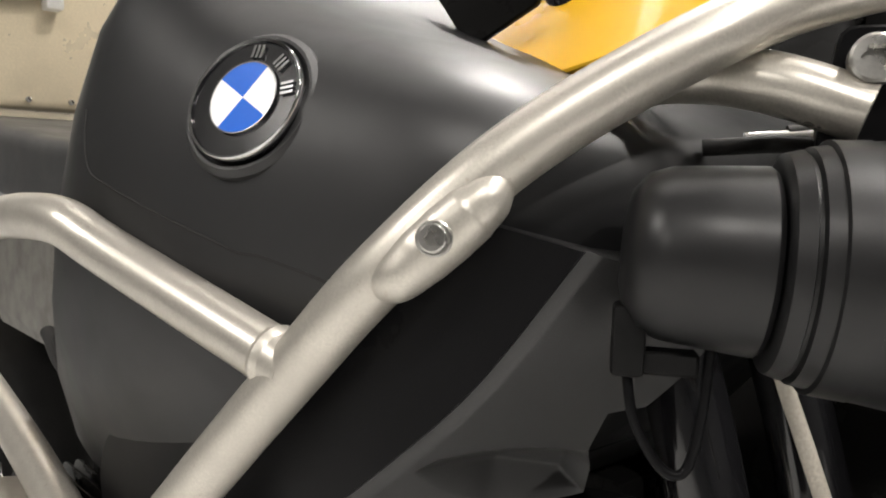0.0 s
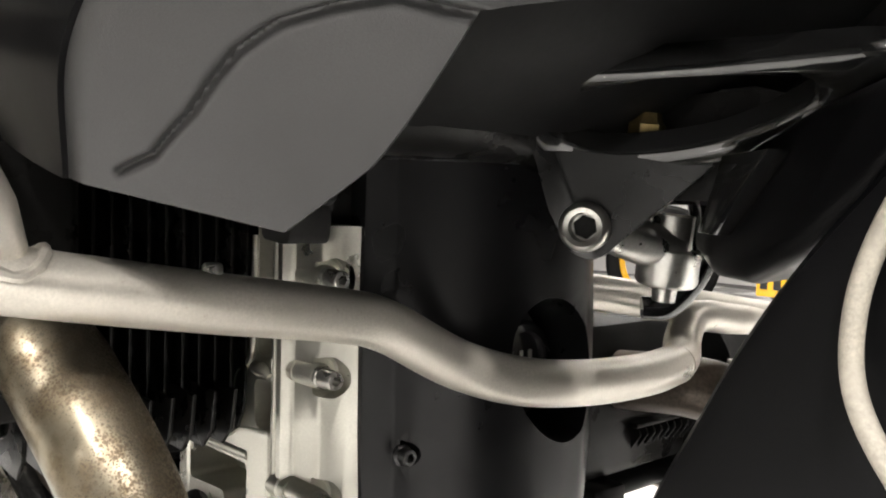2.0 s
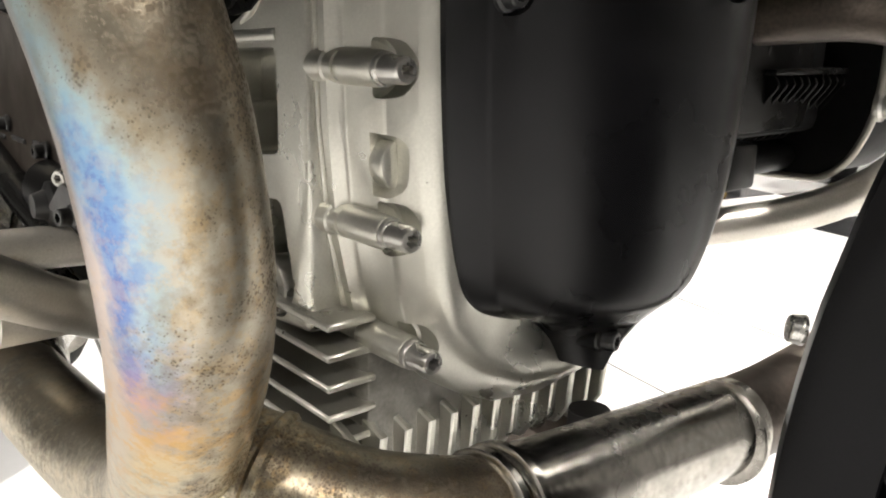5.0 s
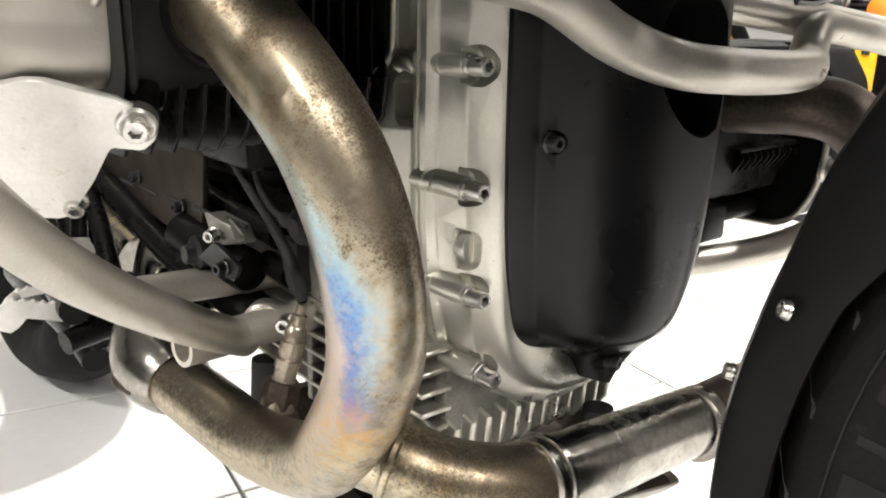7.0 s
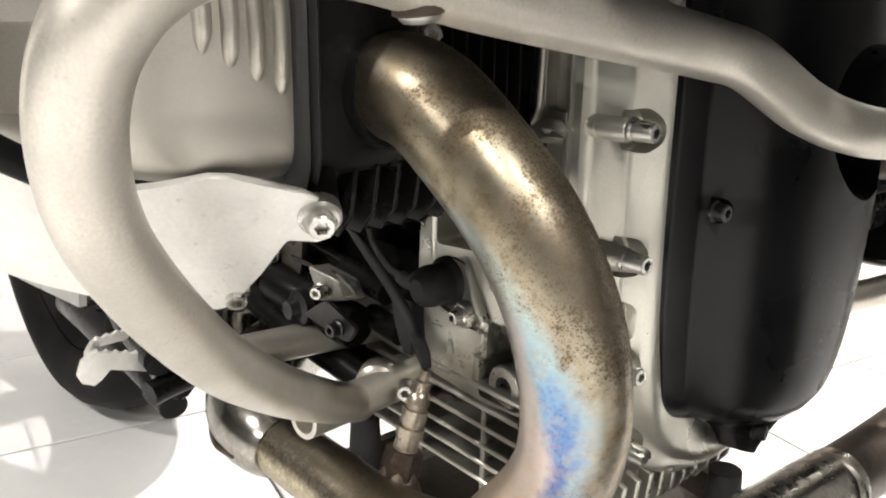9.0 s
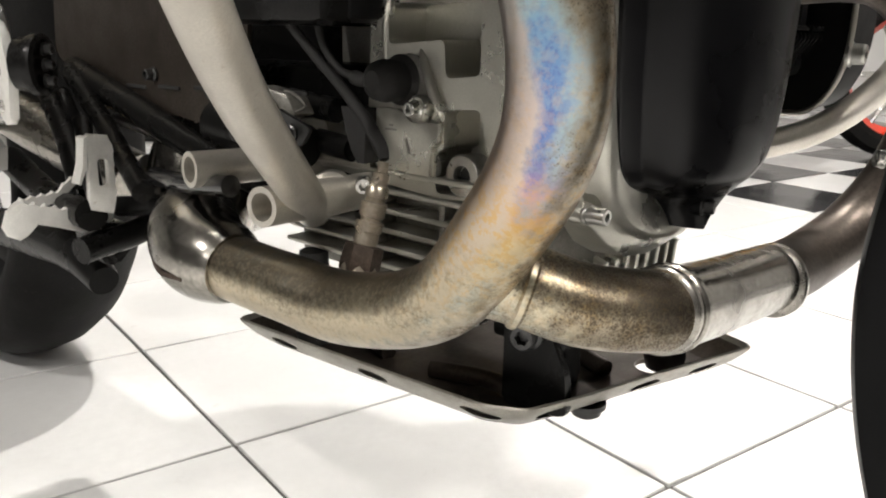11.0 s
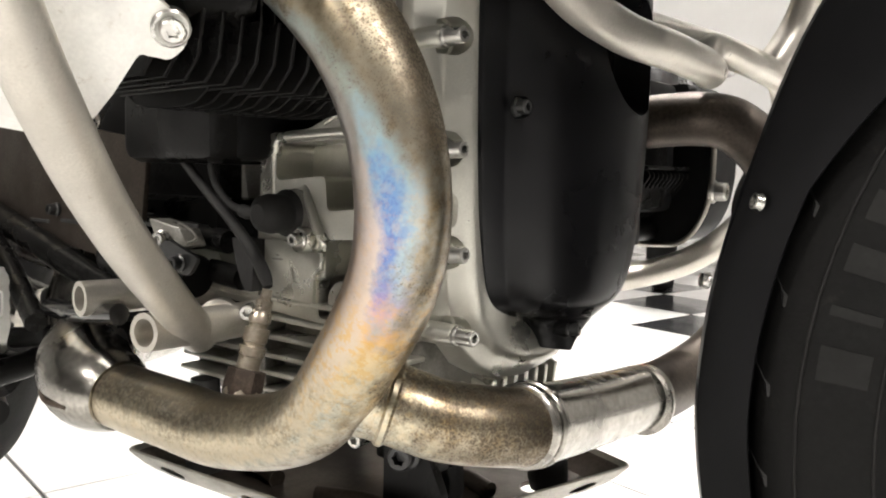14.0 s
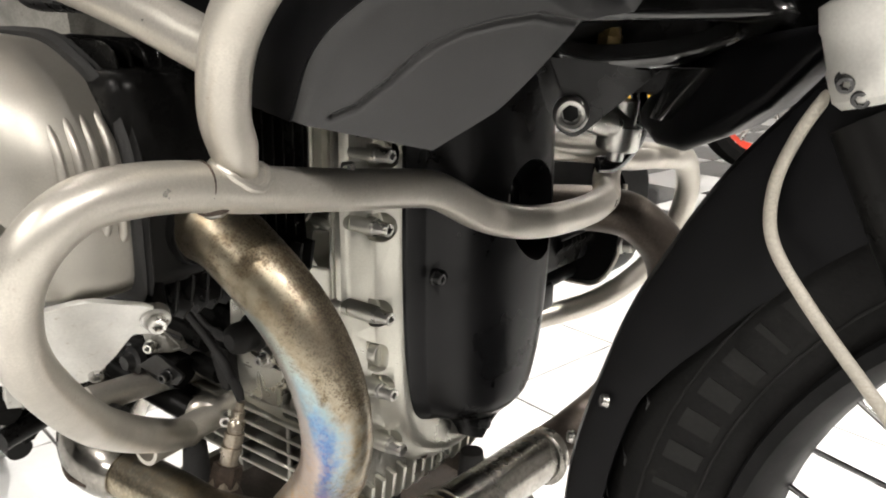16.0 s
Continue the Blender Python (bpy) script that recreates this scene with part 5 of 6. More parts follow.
# control arm: an open wishbone, flat bar above and curved leg below
ARM_AT, ARM_X, ARM_Y, ARM_N = V((0.1090, 0.0325, 0.6538)), V((0.9388, 0.3436, 0.0261)), V((0.2725, -0.7866, 0.5540)), V((0.2109, -0.5130, -0.8321))
HOLE = [(0.0164, -0.0108), (0.0082, -0.0165), (-0.0004, -0.0207), (-0.0091, -0.0249), (-0.0208, -0.0284), (-0.0369, -0.0314), (-0.0592, -0.032), (-0.0767, -0.0245), (-0.0825, -0.0132), (-0.0805, -0.0025), (-0.0721, 0.0064), (-0.0542, 0.0099), (-0.0395, 0.0113), (-0.0268, 0.0124), (-0.0133, 0.0121), (0.0035, 0.0118), (0.0244, 0.0083), (0.0261, -0.0023)]
RING = [(0.0365, -0.0125), (0.0259, -0.0215), (0.0171, -0.0306), (0.0066, -0.0435), (-0.0181, -0.0466), (-0.0488, -0.0533), (-0.0904, -0.0538), (-0.1099, -0.0353), (-0.1089, -0.0159), (-0.1029, -0.0006), (-0.0973, 0.0136), (-0.0762, 0.0224), (-0.0486, 0.022), (-0.0281, 0.0216), (-0.0084, 0.0211), (0.0161, 0.0205), (0.0547, 0.0182), (0.0549, 0.0006)]


def closed(points, k=3):
    m = len(points)
    p = spline([V((*points[i % m], 0)) for i in range(-2, m + 3)], k)
    return [ARM_AT + ARM_X * q.x + ARM_Y * q.y for q in p[2 * k : (m + 2) * k]]


rings = []
for a, b in zip(closed(HOLE), closed(RING)):
    d = (b - a).normalized() * min(0.003, (b - a).length * 0.3)
    rings.append([a + d * 0.3 - ARM_N * 0.002, a + d + ARM_N * 0.0015, (a + b) / 2 + ARM_N * 0.0028, b - d + ARM_N * 0.0010, b - ARM_N * 0.003, b - d * 0.5 - ARM_N * 0.012, a + d * 0.5 - ARM_N * 0.012])
bm = bmesh.new()
loft(bm, rings + rings[:1], cap=False)
bmesh.ops.remove_doubles(bm, verts=bm.verts, dist=0.00005)
arm = part("control_arm", bm, ARMBLACK, bike, "gloss black front suspension control arm", 85)
bm = bmesh.new()
slab(bm, [V((0.0962, 0.0449, 0.6324)), V((0.121, 0.0362, 0.6340)), V((0.0906, 0.0469, 0.5995)), V((0.0830, 0.0498, 0.6000))], (0.004, 0.012, 0), 0.0012, 2)
part("brace", bm, ARMBLACK, arm)
bm = bmesh.new()
lathe(bm, (0.046, 0.062, 0.6405), (0.1, 0, 1), [(0, 0.0085), (0.0085, 0.0085), (0.010, 0.0070), (0.014, 0.0062)], 6)
part("bolt", bm, GOLD, arm, "yellow zinc hexagon bolt")
bm = bmesh.new()
box(bm, (-0.05, 0.068, 0.612), (0.10, 0.125, 0.664), 0.006)
part("web", bm, FINBLACK, arm)
# dark core behind the arm: frame head, damper and hoses
core = part("frame_head", box(bmesh.new(), (-0.12, -0.08, 0.63), (0.03, 0.15, 0.90), 0.03, 3), FINBLACK, bike, "black painted main frame")
bm = bmesh.new()
box(bm, (0.02, -0.07, 0.70), (0.13, 0.14, 0.86), 0.02)
part("duct", bm, PLASTIC, core)
bm = bmesh.new()
tube(bm, [(0.03, 0.07, 0.705), (0.02, 0.06, 0.75), (0.01, 0.05, 0.84)], 0.03, 24)
part("damper", bm, FINBLACK, core)
bm = bmesh.new()
slab(bm, [V((0.080, 0.03, 0.710)), V((0.096, 0.03, 0.714)), V((0.118, 0.03, 0.765)), V((0.098, 0.03, 0.765))], (0, 0.012, 0), 0.003, 2)
part("strut", bm, TANKPAINT, core)
for i in range(5):
    bm = bmesh.new()
    tube(bm, [(0.02 + i * 0.02, -0.02 + i * 0.03, 0.70), (0.05 + i * 0.015, 0.0 + i * 0.02, 0.76 + 0.01 * i), (0.10 + 0.01 * i, -0.02 + 0.02 * i, 0.80)], 0.004, 10)
    part("hose", bm, RUBBER, core)
bm = bmesh.new()
box(bm, (-0.06, 0.128, 0.632), (0.20, 0.158, 0.98), 0.012)
box(bm, (0.20, 0.125, 0.665), (0.52, 0.155, 0.97), 0.012)
part("inner_fairing", bm, FINBLACK, core, "black inner fairing")
# bracket with the large bolt
bm = bmesh.new()
n = V((0.5, -0.866, 0.0))
pts = [V(p) for p in ((0.019, 0.0214, 0.6486), (0.0244, 0.0245, 0.6391), (0.0357, 0.031, 0.6346), (0.0504, 0.0395, 0.6331), (0.0738, 0.053, 0.6352), (0.0864, 0.0603, 0.6313), (0.0788, 0.0559, 0.6232), (0.0446, 0.0361, 0.5875), (0.0385, 0.0326, 0.5846), (0.0309, 0.0282, 0.5891), (0.022, 0.0231, 0.6079), (0.0145, 0.0188, 0.6365))]
slab(bm, rounded(pts, 0.003, 3), -n * 0.014, 0.0010, 2)
bracket = part("arm_bracket", bm, BRACKETBLACK, bike, "gloss black cast suspension bracket")
bm = bmesh.new()
lathe(bm, V((0.0373, 0.0319, 0.6005)), n, [(0, 0.0115), (0.006, 0.0115), (0.0085, 0.0105), (0.0095, 0.0088), (0.0088, 0.0066), (0.002, 0.0060)], 28)
pivot = part("pivot_bolt", bm, STEEL, bracket, "large round steel pivot bolt")
# The shade at the bottom of the bolt's recess, painted as a black disc.
bm = bmesh.new()
lathe(bm, V((0.0373, 0.0319, 0.6005)), n, [(0.0015, 0.0058), (0.0028, 0.0056)], 6)
part("socket", bm, FINBLACK, pivot, "hex socket, its shade a black disc")
bm = bmesh.new()
lathe(bm, (0.053, 0.078, 0.607), (-0.1, 0, -1), [(0, 0.0100), (0.016, 0.0100), (0.017, 0.0150), (0.032, 0.0150), (0.034, 0.0135), (0.036, 0.006), (0.042, 0.0055)], 24)
tube(bm, [(0.040, 0.045, 0.600), (0.046, 0.062, 0.594), (0.052, 0.078, 0.590)], 0.011, 16)
part("clamp_piece", bm, STEEL, bracket, "steel clamp")
bm = bmesh.new()
tube(bm, [(0.05, 0.098, 0.63), (0.053, 0.103, 0.60), (0.053, 0.103, 0.58), (0.045, 0.09, 0.562), (0.035, 0.08, 0.56)], 0.006, 14)
part("strap", bm, GLOSS, bracket)
# dark housing above the front cover
bm = bmesh.new()
box(bm, (-0.10, -0.015, 0.63), (-0.035, 0.11, 0.70), 0.012)
part("upper_housing", bm, PLASTIC, bike, "black plastic housing above the alternator cover")
# large black guard below the arm
bm = bmesh.new()
loft(bm, [rounded([V((x, y0, z0)), V((x + 0.006, y1, z0 + 0.004)), V((x + 0.006, y1, z1)), V((x, y0, z1))], 0.012, 4) for x, y0, y1, z0, z1 in ((0.064, 0.080, 0.13, 0.590, 0.604), (0.078, 0.070, 0.13, 0.579, 0.624), (0.100, 0.060, 0.13, 0.578, 0.640), (0.130, 0.045, 0.12, 0.592, 0.650), (0.158, 0.030, 0.11, 0.613, 0.656), (0.180, 0.015, 0.10, 0.636, 0.660), (0.192, 0.010, 0.09, 0.650, 0.664))])
part("arm_guard", bm, PLASTIC, bike, "black plastic guard below the control arm", 60)

# auxiliary lamp on the tank bar
AXL = V((0.80, 0.60, -0.05)).normalized()
LC = V((0.274, -0.106, 0.833))
lamp = part("fog_lamp", lathe(bmesh.new(), LC - AXL * 0.050, AXL, [(0, 0.012), (0.002, 0.0205), (0.007, 0.0265), (0.014, 0.0290), (0.030, 0.0305), (0.044, 0.0315), (0.046, 0.0300)], 44), LAMPBODY, bike, "black plastic auxiliary lamp housing")
bm = bmesh.new()
lathe(bm, LC - AXL * 0.003, AXL, [(0, 0.0330), (0.001, 0.0360), (0.006, 0.0375), (0.0066, 0.0362), (0.0078, 0.0362), (0.0084, 0.0385), (0.018, 0.0405), (0.0185, 0.0392), (0.020, 0.0392), (0.021, 0.0410), (0.042, 0.0435), (0.045, 0.0420), (0.044, 0.036), (0.042, 0.002)], 52)
part("lamp_rim", bm, LAMPBODY, lamp)
bm = bmesh.new()
lathe(bm, LC + AXL * 0.010, AXL, [(0, 0.0395), (0.0006, 0.0412), (0.0124, 0.0420), (0.013, 0.0405)], 52, cap=False)
part("strap", bm, LAMPBODY, lamp, "grey clamping strap round the lamp")
bm = bmesh.new()
slab(bm, rounded([V((0.2750, -0.0735, 0.914)), V((0.2920, -0.0640, 0.914)), V((0.2940, -0.0630, 0.868)), V((0.2700, -0.0770, 0.868))], 0.006, 3), (-0.003, 0.005, 0), 0.001, 1)
part("bracket", bm, PLASTIC, lamp, "black lamp bracket")
piece("bolt", big_bolt, lamp, facing((0.285, -0.070, 0.901), (0.5, -0.85, 0.1)), "domed chrome bolt")
bm = bmesh.new()
box(bm, (-0.007, -0.0055, -0.012), (0.007, 0.0055, 0.012), 0.002, 2, facing((0.240, -0.138, 0.806), (0.6, -0.8, 0)))
plug = part("connector", bm, RIM, lamp)
bm = bmesh.new()
box(bm, (-0.005, -0.010, -0.004), (0.005, 0.010, 0.004), 0.001, 1, facing((0.250, -0.130, 0.799), (0.6, -0.8, 0)))
part("connector_lock", bm, RIM, plug)
bm = bmesh.new()
tube(bm, [(0.240, -0.139, 0.800), (0.2445, -0.139, 0.780), (0.2525, -0.1335, 0.764), (0.2585, -0.128, 0.764), (0.2610, -0.1245, 0.783), (0.2615, -0.1225, 0.804)], 0.0018, 12)
part("cable_loop", bm, PLASTIC, lamp, "black cable loop")
for k in range(3):
    bm = bmesh.new()
    tube(bm, [(0.226 + 0.012 * k, -0.075 + 0.01 * k, 0.872 + 0.003 * k), (0.252 + 0.010 * k, -0.058 + 0.01 * k, 0.874 + 0.003 * k), (0.285, -0.035, 0.872 + 0.004 * k)], 0.0035, 10)
    part("wire", bm, RUBBER if k != 1 else HOUSING, lamp)
bm = bmesh.new()
tube(bm, [(0.36, -0.02, 0.945), (0.315, -0.03, 0.93), (0.285, -0.03, 0.89), (0.27, -0.06, 0.875)], 0.010, 16)
part("lamp_stalk", bm, BAR, lamp)
# yellow fairing flank above the tank
bm = bmesh.new()
slab(bm, [V((0.062, -0.050, 0.929)), V((0.139, -0.070, 0.905)), V((0.231, -0.070, 0.923)), V((0.242, -0.050, 0.943)), V((0.085, -0.005, 0.980))], (0.002, 0.004, -0.003), 0.001, 1)
flank = part("yellow_fairing", bm, YELLOW, bike, "glossy yellow front fairing flank")
bm = bmesh.new()
slab(bm, [V((0.139, -0.070, 0.905)), V((0.134, -0.055, 0.898)), V((0.226, -0.055, 0.915)), V((0.231, -0.070, 0.923))], (0.001, 0.005, 0.001), 0.001, 1)
part("lower_edge", bm, YELLOW, flank)

# Black sheet added over the open gap to paint its shade.
bm = bmesh.new()
slab(bm, [V(p) for p in [(0.052, -0.067, 0.958), (0.076, -0.067, 0.931), (0.087, -0.067, 0.924), (0.128, -0.067, 0.94), (0.133, -0.067, 0.947)]], (0, 0.004, 0), 0.001, 1)
part("dark_gap_sheet", bm, FINBLACK, bike, "black sheet painting the dark gap between tank and fairing")

# front wheel
AX = V((0.42, 0.035, 0.335))
WK = 1.03
wheel = part("front_wheel", lathe(bmesh.new(), AX - V((0, 0.047, 0)), (0, 1, 0), [(u, q * WK) for u, q in [(0.0, 0.236), (0.001, 0.243), (0.006, 0.2445), (0.011, 0.238), (0.020, 0.231), (0.047, 0.226), (0.074, 0.231), (0.083, 0.238), (0.088, 0.2445), (0.093, 0.243), (0.094, 0.236), (0.080, 0.226), (0.047, 0.219), (0.014, 0.226), (0.0, 0.236)]], 96, cap=False), RIM, bike, "black spoked front wheel")
TY = [(u, q * WK) for u, q in [(-0.032, 0.240), (-0.0375, 0.2445), (-0.0395, 0.252), (-0.0405, 0.256), (-0.0420, 0.258), (-0.0445, 0.272), (-0.0460, 0.284), (-0.0450, 0.294), (-0.0420, 0.3020), (-0.0375, 0.3085), (-0.026, 0.3185), (-0.012, 0.3240), (0.0, 0.3252)]]
prof = TY + [(-h, r) for h, r in TY[-2::-1]]
tyre = part("tyre", lathe(bmesh.new(), AX, (0, 1, 0), prof, 120, cap=False), TYRE, wheel, "black road tyre with raised marks")


def on_wheel(angle, r, y):
    a = radians(angle)
    return AX + V((math.cos(a) * r * WK, y, math.sin(a) * r * WK))


# plain raised bars standing in for the maker's lettering
for k, wide in enumerate((2.7, 0.9, 2.3, 2.5, 2.7, 2.5, 0.9, 3.2)):
    a0 = 139.8 + k * 4.85
    bm = bmesh.new()
    n = 3
    front = [on_wheel(a0 + wide * (i / n - 0.5), 0.2640, -0.0430) for i in range(n + 1)] + [on_wheel(a0 + wide * (0.5 - i / n), 0.2845, -0.0458) for i in range(n + 1)]
    slab(bm, front, (0, -0.0007, 0))
    part("raised_bar", bm, LETTER, tyre)
for r, y in ((0.2590, -0.0425), (0.2905, -0.0459)):
    bm = bmesh.new()
    tube(bm, [on_wheel(a, r, y) for a in range(60, 250, 4)], 0.0009, 6, 1, False)
    part("moulded_line", bm, LETTER, tyre)
for k in range(20):
    for s in (-1,):
        a = 100 + k * 8 + (4 if s > 0 else 0)
        bm = bmesh.new()
        slab(bm, [on_wheel(a, 0.3235, s * 0.014), on_wheel(a + 3, 0.3180, s * 0.0275), on_wheel(a + 5, 0.3060, s * 0.0405), on_wheel(a + 6, 0.3050, s * 0.0405), on_wheel(a + 4.5, 0.3175, s * 0.0275), on_wheel(a + 1.5, 0.3235, s * 0.014)], V(AX - on_wheel(a, 0.004, 0)) + (on_wheel(a, 0.0007, 0) - AX))
        part("tread_groove", bm, RUBBER, tyre)
for k in range(20):
    a = k * 18
    for s in (-1, 1):
        bm = bmesh.new()
        tube(bm, [on_wheel(a + s * 24, 0.045, -0.03 * s * (1 if k % 2 else -1)), on_wheel(a + s * 3, 0.224, -0.004 * s)], 0.0019, 8, 1)
        part("spoke", bm, CHROME, wheel)
bm = bmesh.new()
lathe(bm, AX - V((0, 0.05, 0)), (0, 1, 0), [(0, 0.018), (0.004, 0.05), (0.012, 0.05), (0.02, 0.03), (0.08, 0.03), (0.088, 0.05), (0.096, 0.05), (0.1, 0.018)], 32)
part("hub", bm, RIM, wheel)

# front mudguard with its rear flap
OUTER = [(92, 0.400), (110, 0.395), (121, 0.384), (129, 0.371), (136, 0.364), (145, 0.354), (159, 0.347), (168, 0.348), (180, 0.348), (192, 0.345), (206, 0.342)]
SKIRT = [(92, 0.300), (128, 0.297), (140, 0.299), (149, 0.304), (154, 0.310), (160, 0.317), (166, 0.3185), (180, 0.3200), (206, 0.3150)]


def along(table, a):
    for (a0, r0), (a1, r1) in zip(table, table[1:]):
        if a <= a1:
            s = max(0.0, (a - a0) / (a1 - a0))
            return r0 + (r1 - r0) * s
    return table[-1][1]


bm = bmesh.new()
rings = []
for i in range(58):
    a = 92 + i * 2
    r, q = along(OUTER, a) / WK, along(SKIRT, a) / WK
    f = along([(92, 1.0), (150, 1.0), (166, 0.80), (206, 0.76)], a)
    half = [(-0.0625 * f, q), (-0.0630 * f, r - 0.010), (-0.0605 * f, r - 0.003), (-0.055 * f, r), (-0.03 * f, r + 0.002), (0.0, r + 0.0025)]
    inner = [(0.0, r - 0.001), (-0.03 * f, r - 0.0015), (-0.053 * f, r - 0.004), (-0.0585 * f, r - 0.010), (-0.0595 * f, q)]
    ring = half + [(-y, p) for y, p in half[-2::-1]] + [(-y, p) for y, p in inner[::-1]] + inner[1:]
    rings.append([on_wheel(a, p, y) for y, p in ring])
loft(bm, rings)
guard2 = part("mudguard", bm, PLASTIC, bike, "matt black plastic front mudguard with rear flap", 34)
flap_bolt = star_bolt("bolt_flap", 0.0038, 0.004, STEEL, 1.1)
for p in ((0.1025, -0.0205, 0.4375), (0.0755, -0.0075, 0.398)):
    piece("bolt", flap_bolt, guard2, facing(p, (V(p) - AX) * V((1, 0, 1)) + V((0, -0.3, 0))))
for p in ((0.211, -0.034, 0.638), (0.218, -0.034, 0.632)):
    piece("bolt", dark_bolt, bike, facing(p, (0.1, -0.9, -0.3)), "small dark bolt below the fork collar")
# brake hose
bm = bmesh.new()
tube(bm, [(0.206, -0.012, 0.640), (0.201, -0.026, 0.628), (0.193, -0.034, 0.610), (0.186, -0.035, 0.585), (0.190, -0.040, 0.560), (0.212, -0.050, 0.535), (0.250, -0.062, 0.50), (0.31, -0.07, 0.44)], 0.0032, 12)
part("brake_hose", bm, HOSE, bike, "tan rubber brake hose")
bm = bmesh.new()
tube(bm, [(0.245, -0.06, 0.83), (0.25, -0.05, 0.79), (0.262, -0.045, 0.755), (0.27, -0.04, 0.73)], 0.0035, 12)
part("clutch_hose", bm, HOSE, bike, "tan rubber hose")

# belly plate
bm = bmesh.new()
EDGE = [(-0.303, -0.096), (-0.225, -0.091), (-0.143, -0.084), (-0.088, -0.080), (-0.067, -0.068), (-0.055, -0.030), (-0.043, 0.025), (-0.018, 0.118), (-0.090, 0.145), (-0.18, 0.155), (-0.303, 0.160)]
edge = rounded([V((x, y, 0.0)) for x, y in EDGE], 0.006, 3)
mid = V((-0.17, 0.034, 0))


def plate_ring(k, z):
    return [mid + (p - mid) * k + V((0, 0, z)) for p in edge]


FLANGE = ((0.86, 0.2300), (0.90, 0.2335), (0.945, 0.2385), (0.975, 0.2430), (0.996, 0.2465))
loft(bm, [plate_ring(k, z) for k, z in FLANGE] + [plate_ring(1.0, 0.2480), plate_ring(0.994, 0.2492)] + [plate_ring(k - 0.006, z + 0.0022) for k, z in FLANGE[::-1]] + [plate_ring(*FLANGE[0])], cap=False)
belly = part("belly_plate", bm, TRAY, bike, "grimy aluminium engine guard tray with holes", 40)
cuts = []
for p, d in (((-0.262, -0.110, 0.2385), (0.05, 1, 0)), ((-0.180, -0.105, 0.2385), (0.05, 1, 0)), ((-0.098, -0.100, 0.2385), (0.05, 1, 0)), ((-0.040, -0.050, 0.2385), (-1, 0.3, 0)), ((-0.026, 0.025, 0.2385), (-1, 0.22, 0)), ((-0.010, 0.075, 0.2385), (-1, 0.22, 0))):
    bm = bmesh.new()
    t = V(d).normalized()
    s = V((-t.y, t.x, 0))
    loft(bm, [[V(p) + t * h + s * 0.0125 * math.cos(a) + V((0, 0, 0.0042 * math.sin(a))) for a in [2 * math.pi * k / 24 for k in range(24)]] for h in (0, 0.055)])
    cuts.append(bm)
carve(belly, cuts)
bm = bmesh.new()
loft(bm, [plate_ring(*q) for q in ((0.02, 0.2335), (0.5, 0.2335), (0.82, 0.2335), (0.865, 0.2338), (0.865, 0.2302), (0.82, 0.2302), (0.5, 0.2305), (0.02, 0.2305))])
pan = part("pan", bm, DARKPIPE, belly, "dark inside of the tray")
# Dark liner just above the inner face of the flange.
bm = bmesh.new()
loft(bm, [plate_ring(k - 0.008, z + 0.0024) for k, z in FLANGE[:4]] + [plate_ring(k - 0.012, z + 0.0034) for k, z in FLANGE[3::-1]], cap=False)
part("rim_liner", bm, DARKPIPE, belly, "dark liner inside the tray rim")
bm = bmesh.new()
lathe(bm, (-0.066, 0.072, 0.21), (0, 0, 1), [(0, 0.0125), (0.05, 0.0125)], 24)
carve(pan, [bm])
for x, y in ((-0.25, -0.05), (-0.14, -0.045), (-0.130, 0.03)):
    bm = bmesh.new()
    tube(bm, [(x - 0.02, y, 0.238), (x + 0.02, y + 0.01, 0.240), (x + 0.05, y + 0.005, 0.238)], 0.006, 10)
    part("swage", bm, DARKPIPE, belly)
bm = bmesh.new()
lathe(bm, (-0.070, -0.002, 0.2215), (0, 0, 1), [(0, 0.006), (0.002, 0.009), (0.006, 0.0095), (0.007, 0.012), (0.0100, 0.012)], 20)
part("foot_bolt", bm, DARKBOLT, belly, "dark bolt head under the tray")
for x, y in ((-0.10, 0.01), (-0.06, 0.075), (-0.26, -0.06), (-0.26, 0.09)):
    bm = bmesh.new()
    lathe(bm, (x, y, 0.248), (0, 0, 1), [(-0.014, 0.012), (-0.006, 0.014), (0.02, 0.012), (0.052, 0.010)], 20)
    part("rubber_mount", bm, RUBBER, belly)
bm = bmesh.new()
box(bm, (-0.12, -0.035, 0.270), (-0.07, -0.015, 0.285), 0.003)
tube(bm, [(-0.085, -0.045, 0.288), (-0.085, -0.03, 0.288)], 0.011, 20)
part("lower_bracket", bm, FINBLACK, belly, "dark bolted bracket")
bm = bmesh.new()
slab(bm, rounded([V((-0.100, -0.048, 0.236)), V((-0.060, -0.040, 0.236)), V((-0.062, -0.040, 0.262)), V((-0.078, -0.044, 0.300)), V((-0.100, -0.048, 0.300))], 0.005), (0.0, 0.006, 0), 0.001, 1)
part("upright", bm, FINBLACK, belly)
piece("bolt", star_bolt("bolt_lower", 0.0075, 0.010, DARKBOLT), belly, facing((-0.085, -0.046, 0.283), (0.3, -0.95, 0)))
piece("bolt", case_bolt, belly, facing((-0.115, -0.050, 0.288), (0.2, -0.95, 0)))


# frame tail, stands, pegs and rear wheel
sub = part("rear_frame", box(bmesh.new(), (-0.62, -0.02, 0.385), (-0.30, 0.09, 0.62), 0.02), FINBLACK, bike, "black painted rear frame and gearbox")
bm = bmesh.new()
box(bm, (-0.30, -0.10, 0.45), (-0.20, 0.10, 0.62), 0.01)
part("throttle_body", bm, FINBLACK, sub)
